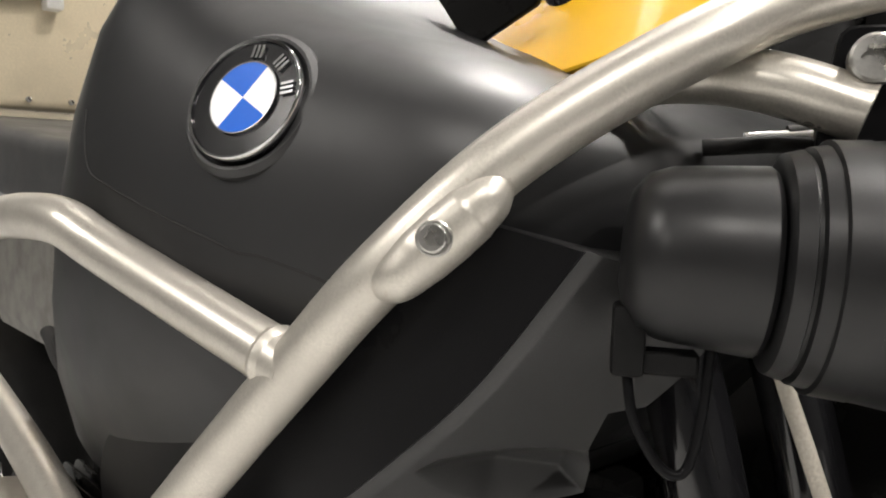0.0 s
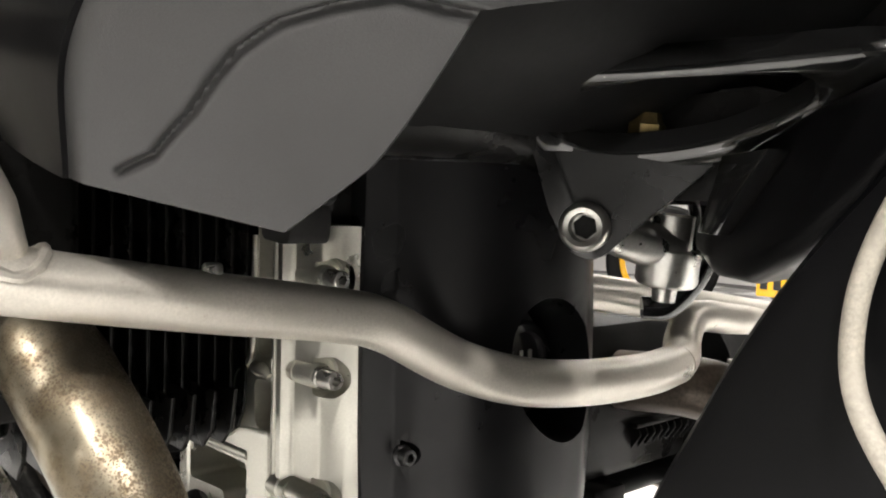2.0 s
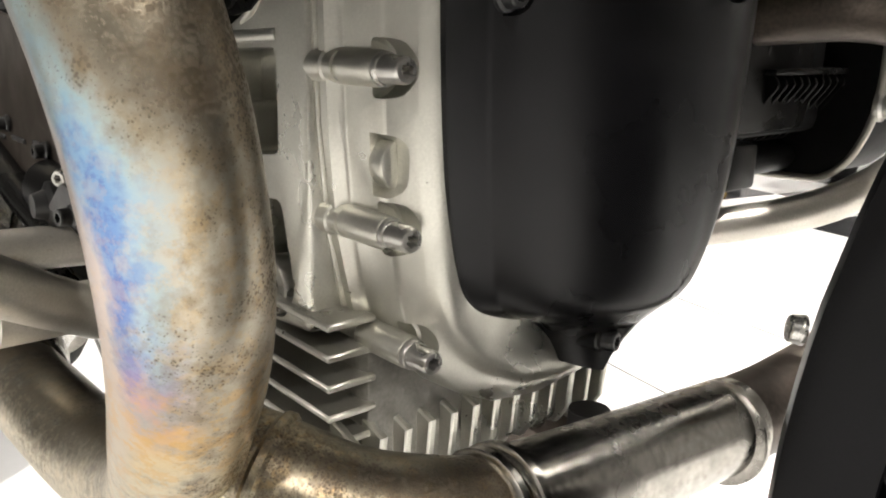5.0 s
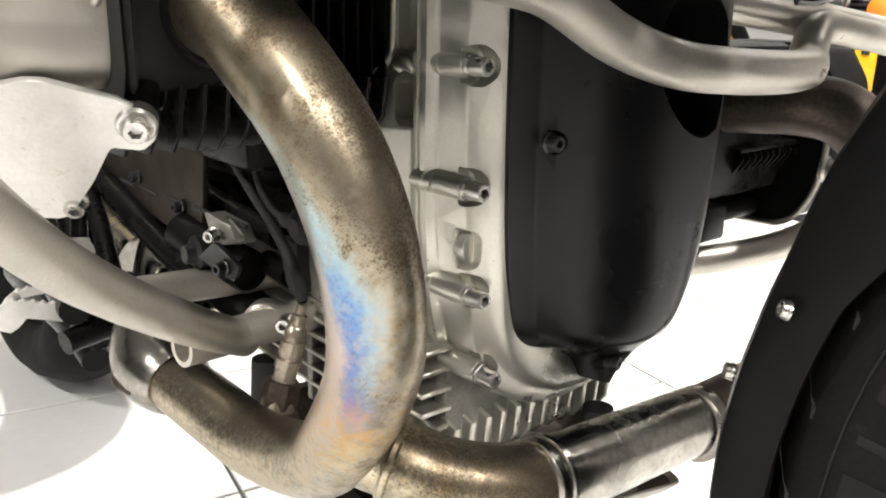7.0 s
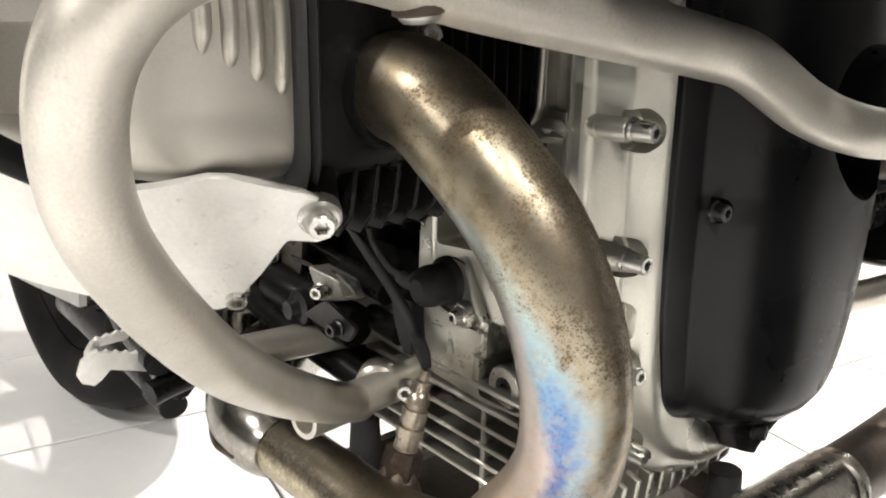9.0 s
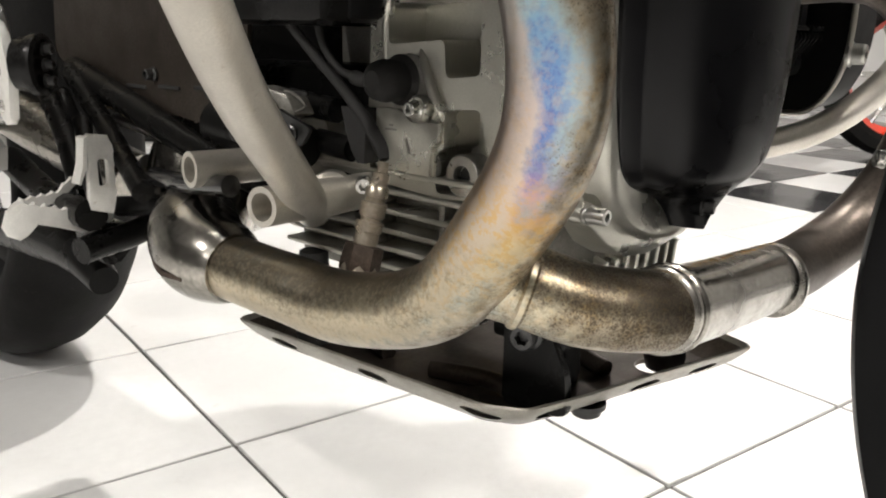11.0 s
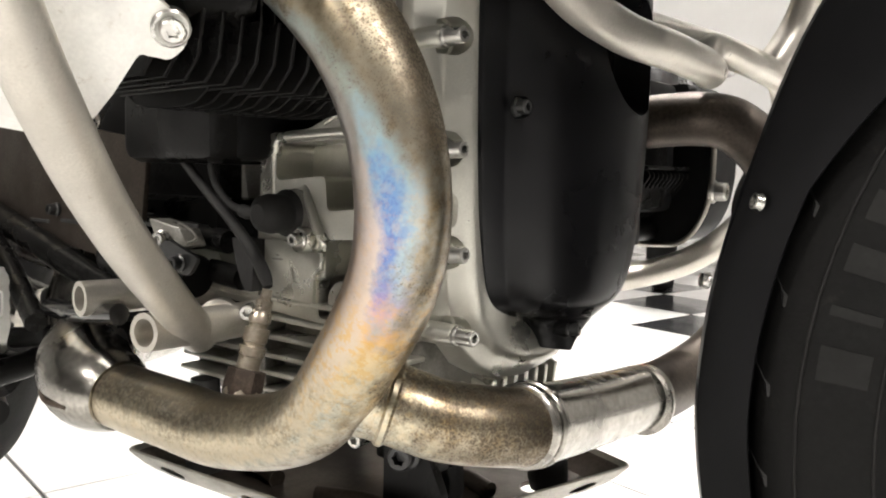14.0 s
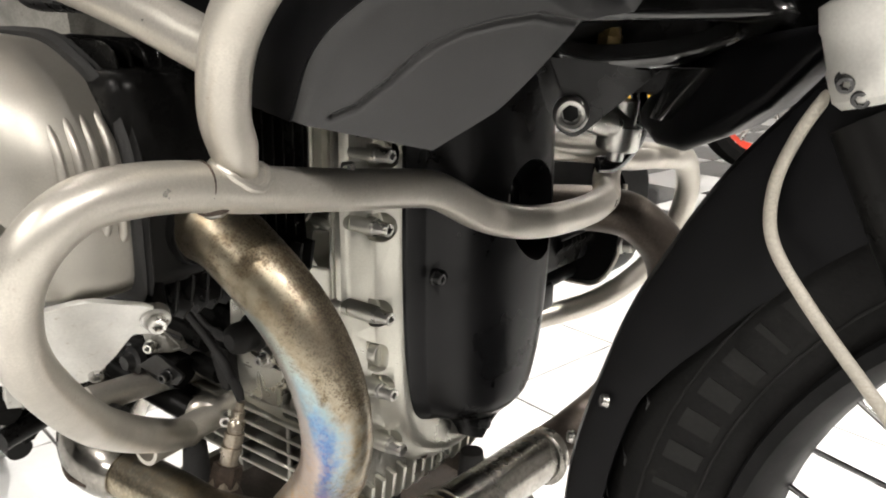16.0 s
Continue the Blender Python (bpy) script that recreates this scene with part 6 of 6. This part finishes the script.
for z, x0, x1 in ((0.375, -0.60, -0.215), (0.398, -0.60, -0.23), (0.345, -0.58, -0.26)):
    bm = bmesh.new()
    tube(bm, [(x0, -0.05, z + 0.025), (x1, -0.062, z)], 0.008, 14, 2)
    part("frame_tube", bm, FINBLACK, sub)
bm = bmesh.new()
tube(bm, [(-0.54, -0.092, 0.410), (-0.44, -0.090, 0.385), (-0.34, -0.086, 0.358), (-0.24, -0.072, 0.336)], 0.0110, 18)
part("frame_rail", bm, FINBLACK, sub, "black frame rail")
bm = bmesh.new()
slab(bm, rounded([V((-0.30, -0.085, 0.392)), V((-0.29, -0.085, 0.465)), V((-0.58, -0.085, 0.50)), V((-0.59, -0.085, 0.42)), V((-0.487, -0.085, 0.392)), V((-0.336, -0.085, 0.379))], 0.012), (0, 0.004, 0), 0.001, 1)
shield = part("heat_shield", bm, DARKPIPE, sub, "dark metal heat shield with slots")
for k in range(5):
    part("slot", box(bmesh.new(), (-0.46 + k * 0.05, -0.0865, 0.400 + 0.002 * k), (-0.43 + k * 0.05, -0.0845, 0.403 + 0.002 * k), 0.0005, 1), RUBBER, shield)
for x, z in ((-0.415, 0.412), (-0.33, 0.404)):
    piece("bolt", dark_bolt, shield, facing((x, -0.086, z), (0, -1, 0)))
bm = bmesh.new()
loft(bm, [[V((x, y + r * w * math.cos(q), z + r * math.sin(q))) for q in [2 * math.pi * k / 32 for k in range(32)]] for x, y, z, r, w in ((-0.98, -0.07, 0.345, 0.075, 0.8), (-0.85, -0.085, 0.365, 0.064, 0.75), (-0.72, -0.104, 0.392, 0.060, 0.46), (-0.64, -0.117, 0.402, 0.057, 0.26), (-0.60, -0.121, 0.404, 0.050, 0.16), (-0.592, -0.122, 0.404, 0.044, 0.10))])
housing = part("drive_housing", bm, HOUSING, sub, "silver painted drive housing", 50)
bm = bmesh.new()
slab(bm, rounded([V((-0.575, -0.132, 0.352)), V((-0.590, -0.132, 0.352)), V((-0.612, -0.132, 0.40)), V((-0.600, -0.132, 0.442)), V((-0.578, -0.132, 0.436)), V((-0.566, -0.132, 0.40))], 0.006), (0, 0.008, 0), 0.002, 1)
flange = part("flange_plate", bm, PLATE, housing, "bare metal flange with bolts")
for z in (0.368, 0.398):
    piece("bolt", small_bolt, flange, facing((-0.588, -0.132, z), (0, -1, 0)))
bm = bmesh.new()
lathe(bm, (-0.556, -0.116, 0.404), (0.74, 0.67, 0), [(-0.010, 0.022), (0, 0.024), (0.004, 0.026), (0.010, 0.026), (0.012, 0.022), (0.008, 0.020)], 28)
disc = part("bearing_ring", bm, FINBLACK, sub, "black ring with three bolts")
for k in range(3):
    piece("bolt", dark_bolt, disc, facing((-0.548, -0.109, 0.391 + 0.013 * k), (0.74, 0.67, 0)))
for pts, r in (([(-0.55, -0.11, 0.39), (-0.50, -0.12, 0.36), (-0.46, -0.13, 0.33)], 0.010), ([(-0.53, -0.10, 0.41), (-0.45, -0.11, 0.37), (-0.36, -0.13, 0.335)], 0.008), ([(-0.60, -0.13, 0.33), (-0.55, -0.13, 0.315), (-0.48, -0.14, 0.31), (-0.40, -0.15, 0.315)], 0.012), ([(-0.56, -0.09, 0.37), (-0.52, -0.10, 0.32), (-0.50, -0.10, 0.27)], 0.009), ([(-0.47, -0.12, 0.375), (-0.44, -0.13, 0.34), (-0.43, -0.13, 0.30)], 0.007)):
    bm = bmesh.new()
    tube(bm, pts, r, 12)
    part("linkage", bm, FINBLACK, sub)
housing.matrix_basis = disc.matrix_basis = Matrix.Translation((0.0315, -0.0824, 0.0976)) @ Matrix.Scale(0.80, 4)
bm = bmesh.new()
tube(bm, [(-0.80, -0.10, 0.235), (-0.60, -0.115, 0.258), (-0.50, -0.12, 0.262), (-0.445, -0.125, 0.250)], [0.018, 0.020, 0.018, 0.012], 18)
part("lower_arm", bm, FINBLACK, sub, "black lower rear arm")
bm = bmesh.new()
box(bm, (-0.44, -0.045, 0.325), (-0.22, 0.06, 0.425), 0.012)
part("gearbox", bm, FINBLACK, sub, "dark gearbox housing")
bm = bmesh.new()
slab(bm, rounded([V((-0.545, -0.112, 0.385)), V((-0.520, -0.115, 0.400)), V((-0.480, -0.118, 0.352)), V((-0.490, -0.118, 0.315)), V((-0.525, -0.115, 0.320))], 0.008), (0.0, 0.008, 0), 0.002, 1)
plate = part("peg_carrier", bm, FINBLACK, sub, "black drilled foot peg carrier")
carve(plate, [lathe(bmesh.new(), (x, -0.14, z), (0, 1, 0), [(0, 0.0075), (0.06, 0.0075)], 16) for x, z in ((-0.522, 0.380), (-0.508, 0.352))])


def facet(points, x):
    return [V((x, y, z)) for y, z in points]


def toothed(a, b, count, high):
    """Saw edge from a to b in the (y, z) plane."""
    return [(a[0] + (b[0] - a[0]) * k / (2 * count), a[1] + (b[1] - a[1]) * k / (2 * count) + (high if k % 2 else 0.0)) for k in range(2 * count + 1)]


FOOT = Matrix.Translation((-0.0441, 0.1154, -0.1367)) @ Matrix.Scale(1.28, 4)
foot = part("foot_peg", slab(bmesh.new(), facet(toothed((-0.192, 0.325), (-0.149, 0.312), 6, 0.0042) + [(-0.143, 0.316), (-0.134, 0.319), (-0.125, 0.315), (-0.125, 0.306), (-0.133, 0.298), (-0.150, 0.299), (-0.181, 0.311), (-0.187, 0.303), (-0.193, 0.300), (-0.201, 0.304), (-0.204, 0.311), (-0.200, 0.322)], -0.418), (-0.005, 0, 0), 0.0010, 2), PLATE, bike, "serrated silver foot peg with black hinge")
bm = bmesh.new()
slab(bm, facet(toothed((-0.181, 0.319), (-0.150, 0.322), 4, 0.0036) + toothed((-0.148, 0.325), (-0.131, 0.337), 3, 0.0030) + [(-0.129, 0.333), (-0.135, 0.330), (-0.144, 0.321), (-0.149, 0.316), (-0.159, 0.315), (-0.180, 0.314)], -0.455), (-0.004, 0, 0), 0.0008, 1)
part("toothed_side", bm, PLATE, foot, "serrated silver peg side")
bm = bmesh.new()
tube(bm, [(-0.421, -0.190, 0.3175), (-0.440, -0.188, 0.3170), (-0.457, -0.179, 0.3165)], 0.0042, 12)
part("crossbar", bm, PLATE, foot)
bm = bmesh.new()
lathe(bm, (-0.412, -0.144, 0.2935), (0.8, -0.6, 0), [(-0.012, 0.0085), (0, 0.0085), (0.001, 0.0075), (0.001, 0.0050), (0.003, 0.0048), (0.004, 0.0035)], 24)
part("pivot", bm, STEEL, foot, "steel pivot bolt")
part("hinge_block", slab(bmesh.new(), rounded(facet([(-0.146, 0.307), (-0.112, 0.300), (-0.113, 0.284), (-0.127, 0.270), (-0.136, 0.272), (-0.143, 0.284)], -0.414), 0.003, 3), (-0.030, 0, 0), 0.002, 2), FINBLACK, foot, "black hinge block")
pedal = part("brake_pedal", slab(bmesh.new(), facet([(-0.151, 0.371), (-0.148, 0.3735), (-0.134, 0.3715)] + [(-0.1325 + (0.0022 if k % 2 else 0.0), 0.365 - 0.0050 * k) for k in range(9)] + [(-0.134, 0.314), (-0.150, 0.319), (-0.1515, 0.328), (-0.1495, 0.355)], -0.398), (-0.005, 0, 0), 0.0009, 2), PLATE, bike, "serrated silver brake pedal with a slot")
carve(pedal, [slab(bmesh.new(), rounded(facet([(-0.1435, 0.3555), (-0.1355, 0.3545), (-0.1360, 0.3350), (-0.1435, 0.3350)], -0.38), 0.003, 4), (-0.04, 0, 0))])
bm = bmesh.new()
slab(bm, facet([(-0.153, 0.371), (-0.150, 0.372), (-0.1515, 0.351), (-0.157, 0.338), (-0.159, 0.339), (-0.154, 0.352)], -0.396), (-0.012, 0, 0), 0.0006, 1)
part("pedal_flange", bm, PLATE, pedal)
bm = bmesh.new()
tube(bm, [(-0.290, -0.185, 0.353), (-0.268, -0.176, 0.356), (-0.232, -0.160, 0.362)], 0.0062, 14, 4)
bm.transform(FOOT)
part("pedal_rod", bm, FINBLACK, pedal)
for x, y, z in ((-0.258, -0.1715, 0.3576), (-0.243, -0.1650, 0.3602)):
    bm = bmesh.new()
    lathe(bm, (x, y, z), (1, 0.45, 0.16), [(0, 0.0066), (0.0003, 0.0070), (0.0012, 0.0070), (0.0015, 0.0066)], 16)
    bm.transform(FOOT)
    part("ring", bm, STEEL, pedal)
bm = bmesh.new()
slab(bm, [V((-0.78, -0.18, 0.298)), V((-0.483, -0.18, 0.340)), V((-0.477, -0.18, 0.358))] + [V((-0.482 - 0.30 * i / 28, -0.18, 0.359 - 0.034 * i / 28 + (0.007 if i % 2 else 0))) for i in range(29)], (0, 0.006, 0))
part("rear_peg", bm, HOUSING, sub, "toothed silver passenger peg")
bm = bmesh.new()
tube(bm, [(-0.50, -0.05, 0.33), (-0.42, -0.09, 0.30), (-0.40, -0.16, 0.29)], 0.010, 14)
part("stand", bm, FINBLACK, sub)
bm = bmesh.new()
tube(bm, [(-0.36, -0.12, 0.345), (-0.30, -0.13, 0.35), (-0.25, -0.13, 0.355)], 0.007, 14)
part("linkage", bm, GLOSS, sub)
bm = bmesh.new()
tube(bm, [(-0.52, -0.05, 0.31), (-0.62, -0.06, 0.33), (-0.75, -0.10, 0.38), (-0.95, -0.14, 0.45)], 0.026, 24)
part("tail_pipe", bm, TUBE, sub, "steel tail pipe")
RX = V((-1.025, 0.0, 0.318))
rear = part("rear_wheel", lathe(bmesh.new(), RX - V((0, 0.05, 0)), (0, 1, 0), [(0, 0.222), (0.004, 0.228), (0.02, 0.215), (0.05, 0.208), (0.08, 0.215), (0.096, 0.228), (0.1, 0.222), (0.05, 0.198), (0, 0.222)], 72, cap=False), RIM, bike, "black rear wheel")
prof = [(-0.050, 0.225), (-0.064, 0.235), (-0.074, 0.262), (-0.074, 0.280), (-0.060, 0.298), (-0.032, 0.313), (0, 0.318)]
bm = bmesh.new()
lathe(bm, RX, (0, 1, 0), prof + [(-h, r) for h, r in prof[-2::-1]], 96, cap=False)
part("tyre", bm, TYRE, rear, "worn black rear tyre")
bm = bmesh.new()
lathe(bm, RX - V((0, 0.06, 0)), (0, 1, 0), [(0, 0.03), (0.002, 0.075), (0.006, 0.075), (0.01, 0.05), (0.11, 0.05), (0.12, 0.03)], 36)
part("hub", bm, STEEL, rear)
for k in range(16):
    a = k * 22.5
    bm = bmesh.new()
    tube(bm, [RX + V((math.cos(radians(a + 20)) * 0.06, -0.03 if k % 2 else 0.03, math.sin(radians(a + 20)) * 0.06)), RX + V((math.cos(radians(a)) * 0.212, 0, math.sin(radians(a)) * 0.212))], 0.002, 8, 1)
    part("spoke", bm, CHROME, rear)

# ---------------------------------------------------------------- other machines and luggage in the showroom


def far_bike(place, turn, paint, label, shell=None):
    """A machine further back: wheels, body, seat, lamp and bars."""
    t = thing("motorcycle", (0, 0, 0), label, "motorcycle", "parked motorcycles")
    for x in (-0.70, 0.70):
        bm = bmesh.new()
        pr = [(-0.04, 0.235), (-0.056, 0.26), (-0.05, 0.295), (-0.025, 0.312), (0, 0.316)]
        lathe(bm, (x, 0, 0.316), (0, 1, 0), pr + [(-h, r) for h, r in pr[-2::-1]], 48, cap=False)
        w2 = part("wheel", bm, TYRE, t)
        bm = bmesh.new()
        lathe(bm, (x, -0.042, 0.316), (0, 1, 0), [(0, 0.238), (0.002, 0.245), (0.042, 0.225), (0.082, 0.245), (0.084, 0.238), (0.042, 0.205), (0, 0.238)], 48, cap=False)
        part("rim", bm, paint, w2)
        for k in range(6):
            bm = bmesh.new()
            tube(bm, [(x, 0, 0.316), (x + math.cos(k * 1.047) * 0.225, 0, 0.316 + math.sin(k * 1.047) * 0.225)], 0.011, 8, 1)
            part("rim_spoke", bm, STEEL, w2)
    bm = bmesh.new()
    loft(bm, [rounded([V((x, -w, lo)), V((x, w, lo)), V((x, w, hi)), V((x, -w, hi))], 0.05, 4) for x, w, lo, hi in ((-0.85, 0.06, 0.80, 0.88), (-0.5, 0.11, 0.74, 0.82), (-0.15, 0.14, 0.72, 0.90), (0.1, 0.17, 0.74, 0.99), (0.4, 0.16, 0.76, 0.97), (0.62, 0.07, 0.80, 0.90))])
    part("body", bm, shell or paint, t, sharp=50)
    bm = bmesh.new()
    box(bm, (-0.65, -0.13, 0.80), (0.0, 0.13, 0.90), 0.04, 3)
    part("seat", bm, VINYL, t)
    bm = bmesh.new()
    box(bm, (-0.25, -0.17, 0.22), (0.25, 0.17, 0.52), 0.05, 3)
    part("engine", bm, FINBLACK, t)
    for s in (-1, 1):
        bm = bmesh.new()
        tube(bm, [(0.70, s * 0.08, 0.316), (0.48, s * 0.08, 0.95)], 0.022, 14, 1)
        part("fork", bm, STEEL, t)
    bm = bmesh.new()
    tube(bm, [(0.30, -0.40, 1.04), (0.40, -0.2, 1.06), (0.44, 0, 1.02), (0.40, 0.2, 1.06), (0.30, 0.40, 1.04)], 0.012, 12)
    part("handlebar", bm, FINBLACK, t)
    for s in (-1, 1):
        bm = bmesh.new()
        lathe(bm, (0.55, s * 0.16, 0.78), (1, 0, 0), [(0, 0.02), (0.01, 0.03), (0.05, 0.03), (0.06, 0.015)], 16)
        part("indicator", bm, ORANGE, t)
    t.matrix_basis = pose(*place, 0, 0, turn)
    return t


red = far_bike((-1.42, 3.38, 0), 113, RED, "white motorcycle with red wheels parked on the tiles", WHITE)
far_bike((-3.0, 3.3, 0), 35, YELLOW, "yellow motorcycle parked on the tiles further back")
far_bike((-0.22, 3.65, 0), 225, RED, "red motorcycle parked on the tiles beyond the white one", VINYL)
far_bike((-3.2, 0.6, 0), 60, STEEL, "grey motorcycle parked on the tiles further back")

sign = part("number_plate", box(bmesh.new(), (-0.995, 2.098, 0.352), (-0.770, 2.104, 0.516), 0.004, 2), YELLOW, red, "yellow number plate with plain dark bars")
for row, cols in ((0.452, 5), (0.375, 3)):
    for k in range(cols):
        part("bar", box(bmesh.new(), (-0.980 + k * 0.042, 2.094, row), (-0.958 + k * 0.042, 2.098, row + 0.050)), RUBBER, sign)
bm = bmesh.new()
tube(bm, [(-0.88, 2.11, 0.42), (-0.90, 2.17, 0.54), (-1.00, 2.42, 0.72), (-1.08, 2.62, 0.80)], [0.03, 0.035, 0.04, 0.05], 16)
part("plate_holder", bm, FINBLACK, red, "black plate holder")
for x, z, m, w in ((-0.79, 0.575, ORANGE, 0.034), (-1.05, 0.575, ORANGE, 0.034)):
    bm = bmesh.new()
    lathe(bm, (x, 2.14, z), (0, -1, 0), [(0, w * 0.8), (0.02, w), (0.035, w * 0.9), (0.042, w * 0.5)], 20)
    part("indicator", bm, m, red, "orange indicator lens")
tail = part("tail_lamp", box(bmesh.new(), (-0.962, 2.112, 0.520), (-0.884, 2.150, 0.612), 0.012, 3), CHROME, red, "tail lamp in a chrome surround")
part("lens", box(bmesh.new(), (-0.952, 2.104, 0.524), (-0.894, 2.120, 0.553), 0.004, 2), RED, tail, "red lamp lens")
part("lamp_hood", box(bmesh.new(), (-0.952, 2.100, 0.555), (-0.894, 2.120, 0.600), 0.010, 3), RUBBER, tail, "dark lamp hood")
bm = bmesh.new()
tube(bm, [(-1.05, 2.165, 0.575), (-0.92, 2.17, 0.585), (-0.79, 2.165, 0.575)], 0.008, 10)
part("lamp_stalk", bm, FINBLACK, red)
for lo, hi, m, name in (((-1.02, 2.12, 0.650), (-0.90, 2.20, 0.715), RED, "tail_panel"), ((-0.83, 2.14, 0.615), (-0.79, 2.20, 0.690), RED, "tail_panel"), ((-1.12, 2.14, 0.725), (-0.92, 2.30, 0.805), VINYL, "pillion_pad"), ((-1.14, 2.16, 0.600), (-0.74, 2.40, 0.660), WHITE, "tail_fairing"), ((-1.10, 2.20, 0.800), (-0.80, 2.50, 0.850), WHITE, "tail_fairing")):
    part(name, box(bmesh.new(), lo, hi, 0.022, 3), m, red)

# aluminium pannier and saddle of the machine behind
pannier = thing("pannier_case", (-1.05, -0.15, 0.84), "riveted aluminium pannier case with black handle rail", "luggage")
bm = bmesh.new()
box(bm, (-1.35, -0.30, 0.93), (-0.92, 0.20, 1.32), 0.015, 3)
part("body", bm, CASEALU, pannier)
bm = bmesh.new()
box(bm, (-0.922, -0.30, 0.925), (-0.915, -0.10, 1.32), 0.003, 1)
part("corner_strip", bm, PLATE, pannier)
bm = bmesh.new()
tube(bm, [(-0.90, -0.20, 1.09), (-0.90, 0.04, 1.105)], 0.012, 14, 1)
part("handle_rail", bm, RUBBER, pannier, "black rubber handle rail")
for y in (-0.19, 0.03):
    bm = bmesh.new()
    box(bm, (-0.915, y - 0.012, 1.075), (-0.885, y + 0.012, 1.12), 0.003)
    part("handle_end", bm, PLATE, pannier)
rivet = star_bolt("rivet", 0.004, 0.004, STEEL, 1.0)
for y in (-0.17, -0.08, 0.0, 0.06):
    piece("rivet", rivet, pannier, facing((-0.917, y, 0.945), (1, 0, 0)))
saddle = thing("seat", (-0.75, -0.06, 0.80), "black vinyl motorcycle saddle on a grey frame", "seat")
bm = bmesh.new()
loft(bm, [rounded([V((x, -w + MID, lo)), V((x, w + MID, lo)), V((x, w + MID, hi)), V((x, -w + MID, hi))], 0.02, 4) for x, w, lo, hi in ((-0.95, 0.08, 0.85, 0.92), (-0.8, 0.13, 0.82, 0.91), (-0.6, 0.12, 0.80, 0.885), (-0.40, 0.08, 0.82, 0.87))])
part("cushion", bm, VINYL, saddle, sharp=50)
bm = bmesh.new()
box(bm, (-0.90, -0.06, 0.62), (-0.40, 0.12, 0.81), 0.03)
part("side_panel", bm, CAST_DULL, saddle)

# ---------------------------------------------------------------- floor tiles
TS = 0.3315
GT = 0.0048
dirx = V((0.324, -0.061, 0)).normalized()
diry = V((-dirx.y, dirx.x, 0))
corner = V((-0.873, 0.112, 0))
bm = bmesh.new()
h = TS / 2 - GT / 2
box(bm, (-h, -h, -0.008), (h, h, 0.0), 0.0012, 1)
tile_mesh = finish("tile", bm, TILE)
bm = bmesh.new()
box(bm, (-h, -h, -0.008), (h, h, 0.0), 0.0012, 1)
dark_mesh = finish("tile_dark", bm, DARKTILE)
bm = bmesh.new()
box(bm, (-h, -0.15 * TS + GT / 2, -0.008), (h, 0.15 * TS - GT / 2, 0.0), 0.0012, 1)
strip_mesh = finish("tile_strip", bm, TILE)
turn = Matrix.Rotation(math.atan2(dirx.y, dirx.x), 4, "Z")
BORDER = 5  # past this row a narrow strip, then dark and white tiles in turn
spots = []
for i in range(-20, 21):
    rows = [(j + 0.5 + (0.3 if j >= BORDER else 0.0), TS / 2, j >= BORDER and (i + j) % 2 == 0) for j in range(-20, 21)]
    for q, half, dark in rows + [(BORDER + 0.15, 0.15 * TS, False)]:
        c = corner + dirx * (i + 0.5) * TS + diry * q * TS
        if abs(c.x) < ROOM - 0.2 and abs(c.y) < ROOM - 0.2:
            spots.append(((c - V((-0.4, 0.3, 0))).length, c, half - GT / 2, dark))
spots.sort(key=lambda s: s[0])
for _, c, half, dark in spots[:300]:
    ob = hang(new("tile", strip_mesh if half < h - 0.01 else dark_mesh if dark else tile_mesh), floor)
    ob.matrix_basis = Matrix.Translation(c) @ turn
verts, faces, shades = [], [], []
for _, c, half, dark in spots[300:]:
    b = len(verts)
    for z in (-0.006, 0.0):
        for sx, sy in ((-1, -1), (1, -1), (1, 1), (-1, 1)):
            verts.append(c + dirx * sx * h + diry * sy * half + V((0, 0, z)))
    faces += [(b + 4, b + 5, b + 6, b + 7), (b, b + 1, b + 5, b + 4), (b + 1, b + 2, b + 6, b + 5), (b + 2, b + 3, b + 7, b + 6), (b + 3, b, b + 4, b + 7)]
    shades += [int(dark)] * 5
me = bpy.data.meshes.new("outer_tiles")
me.from_pydata([tuple(v) for v in verts], [], faces)
me.materials.append(TILE)
me.materials.append(DARKTILE)
me.polygons.foreach_set("material_index", shades)
tagged(hang(new("outer_tiles", me), floor), "white and black glazed floor tiles further off", kind="stuff")
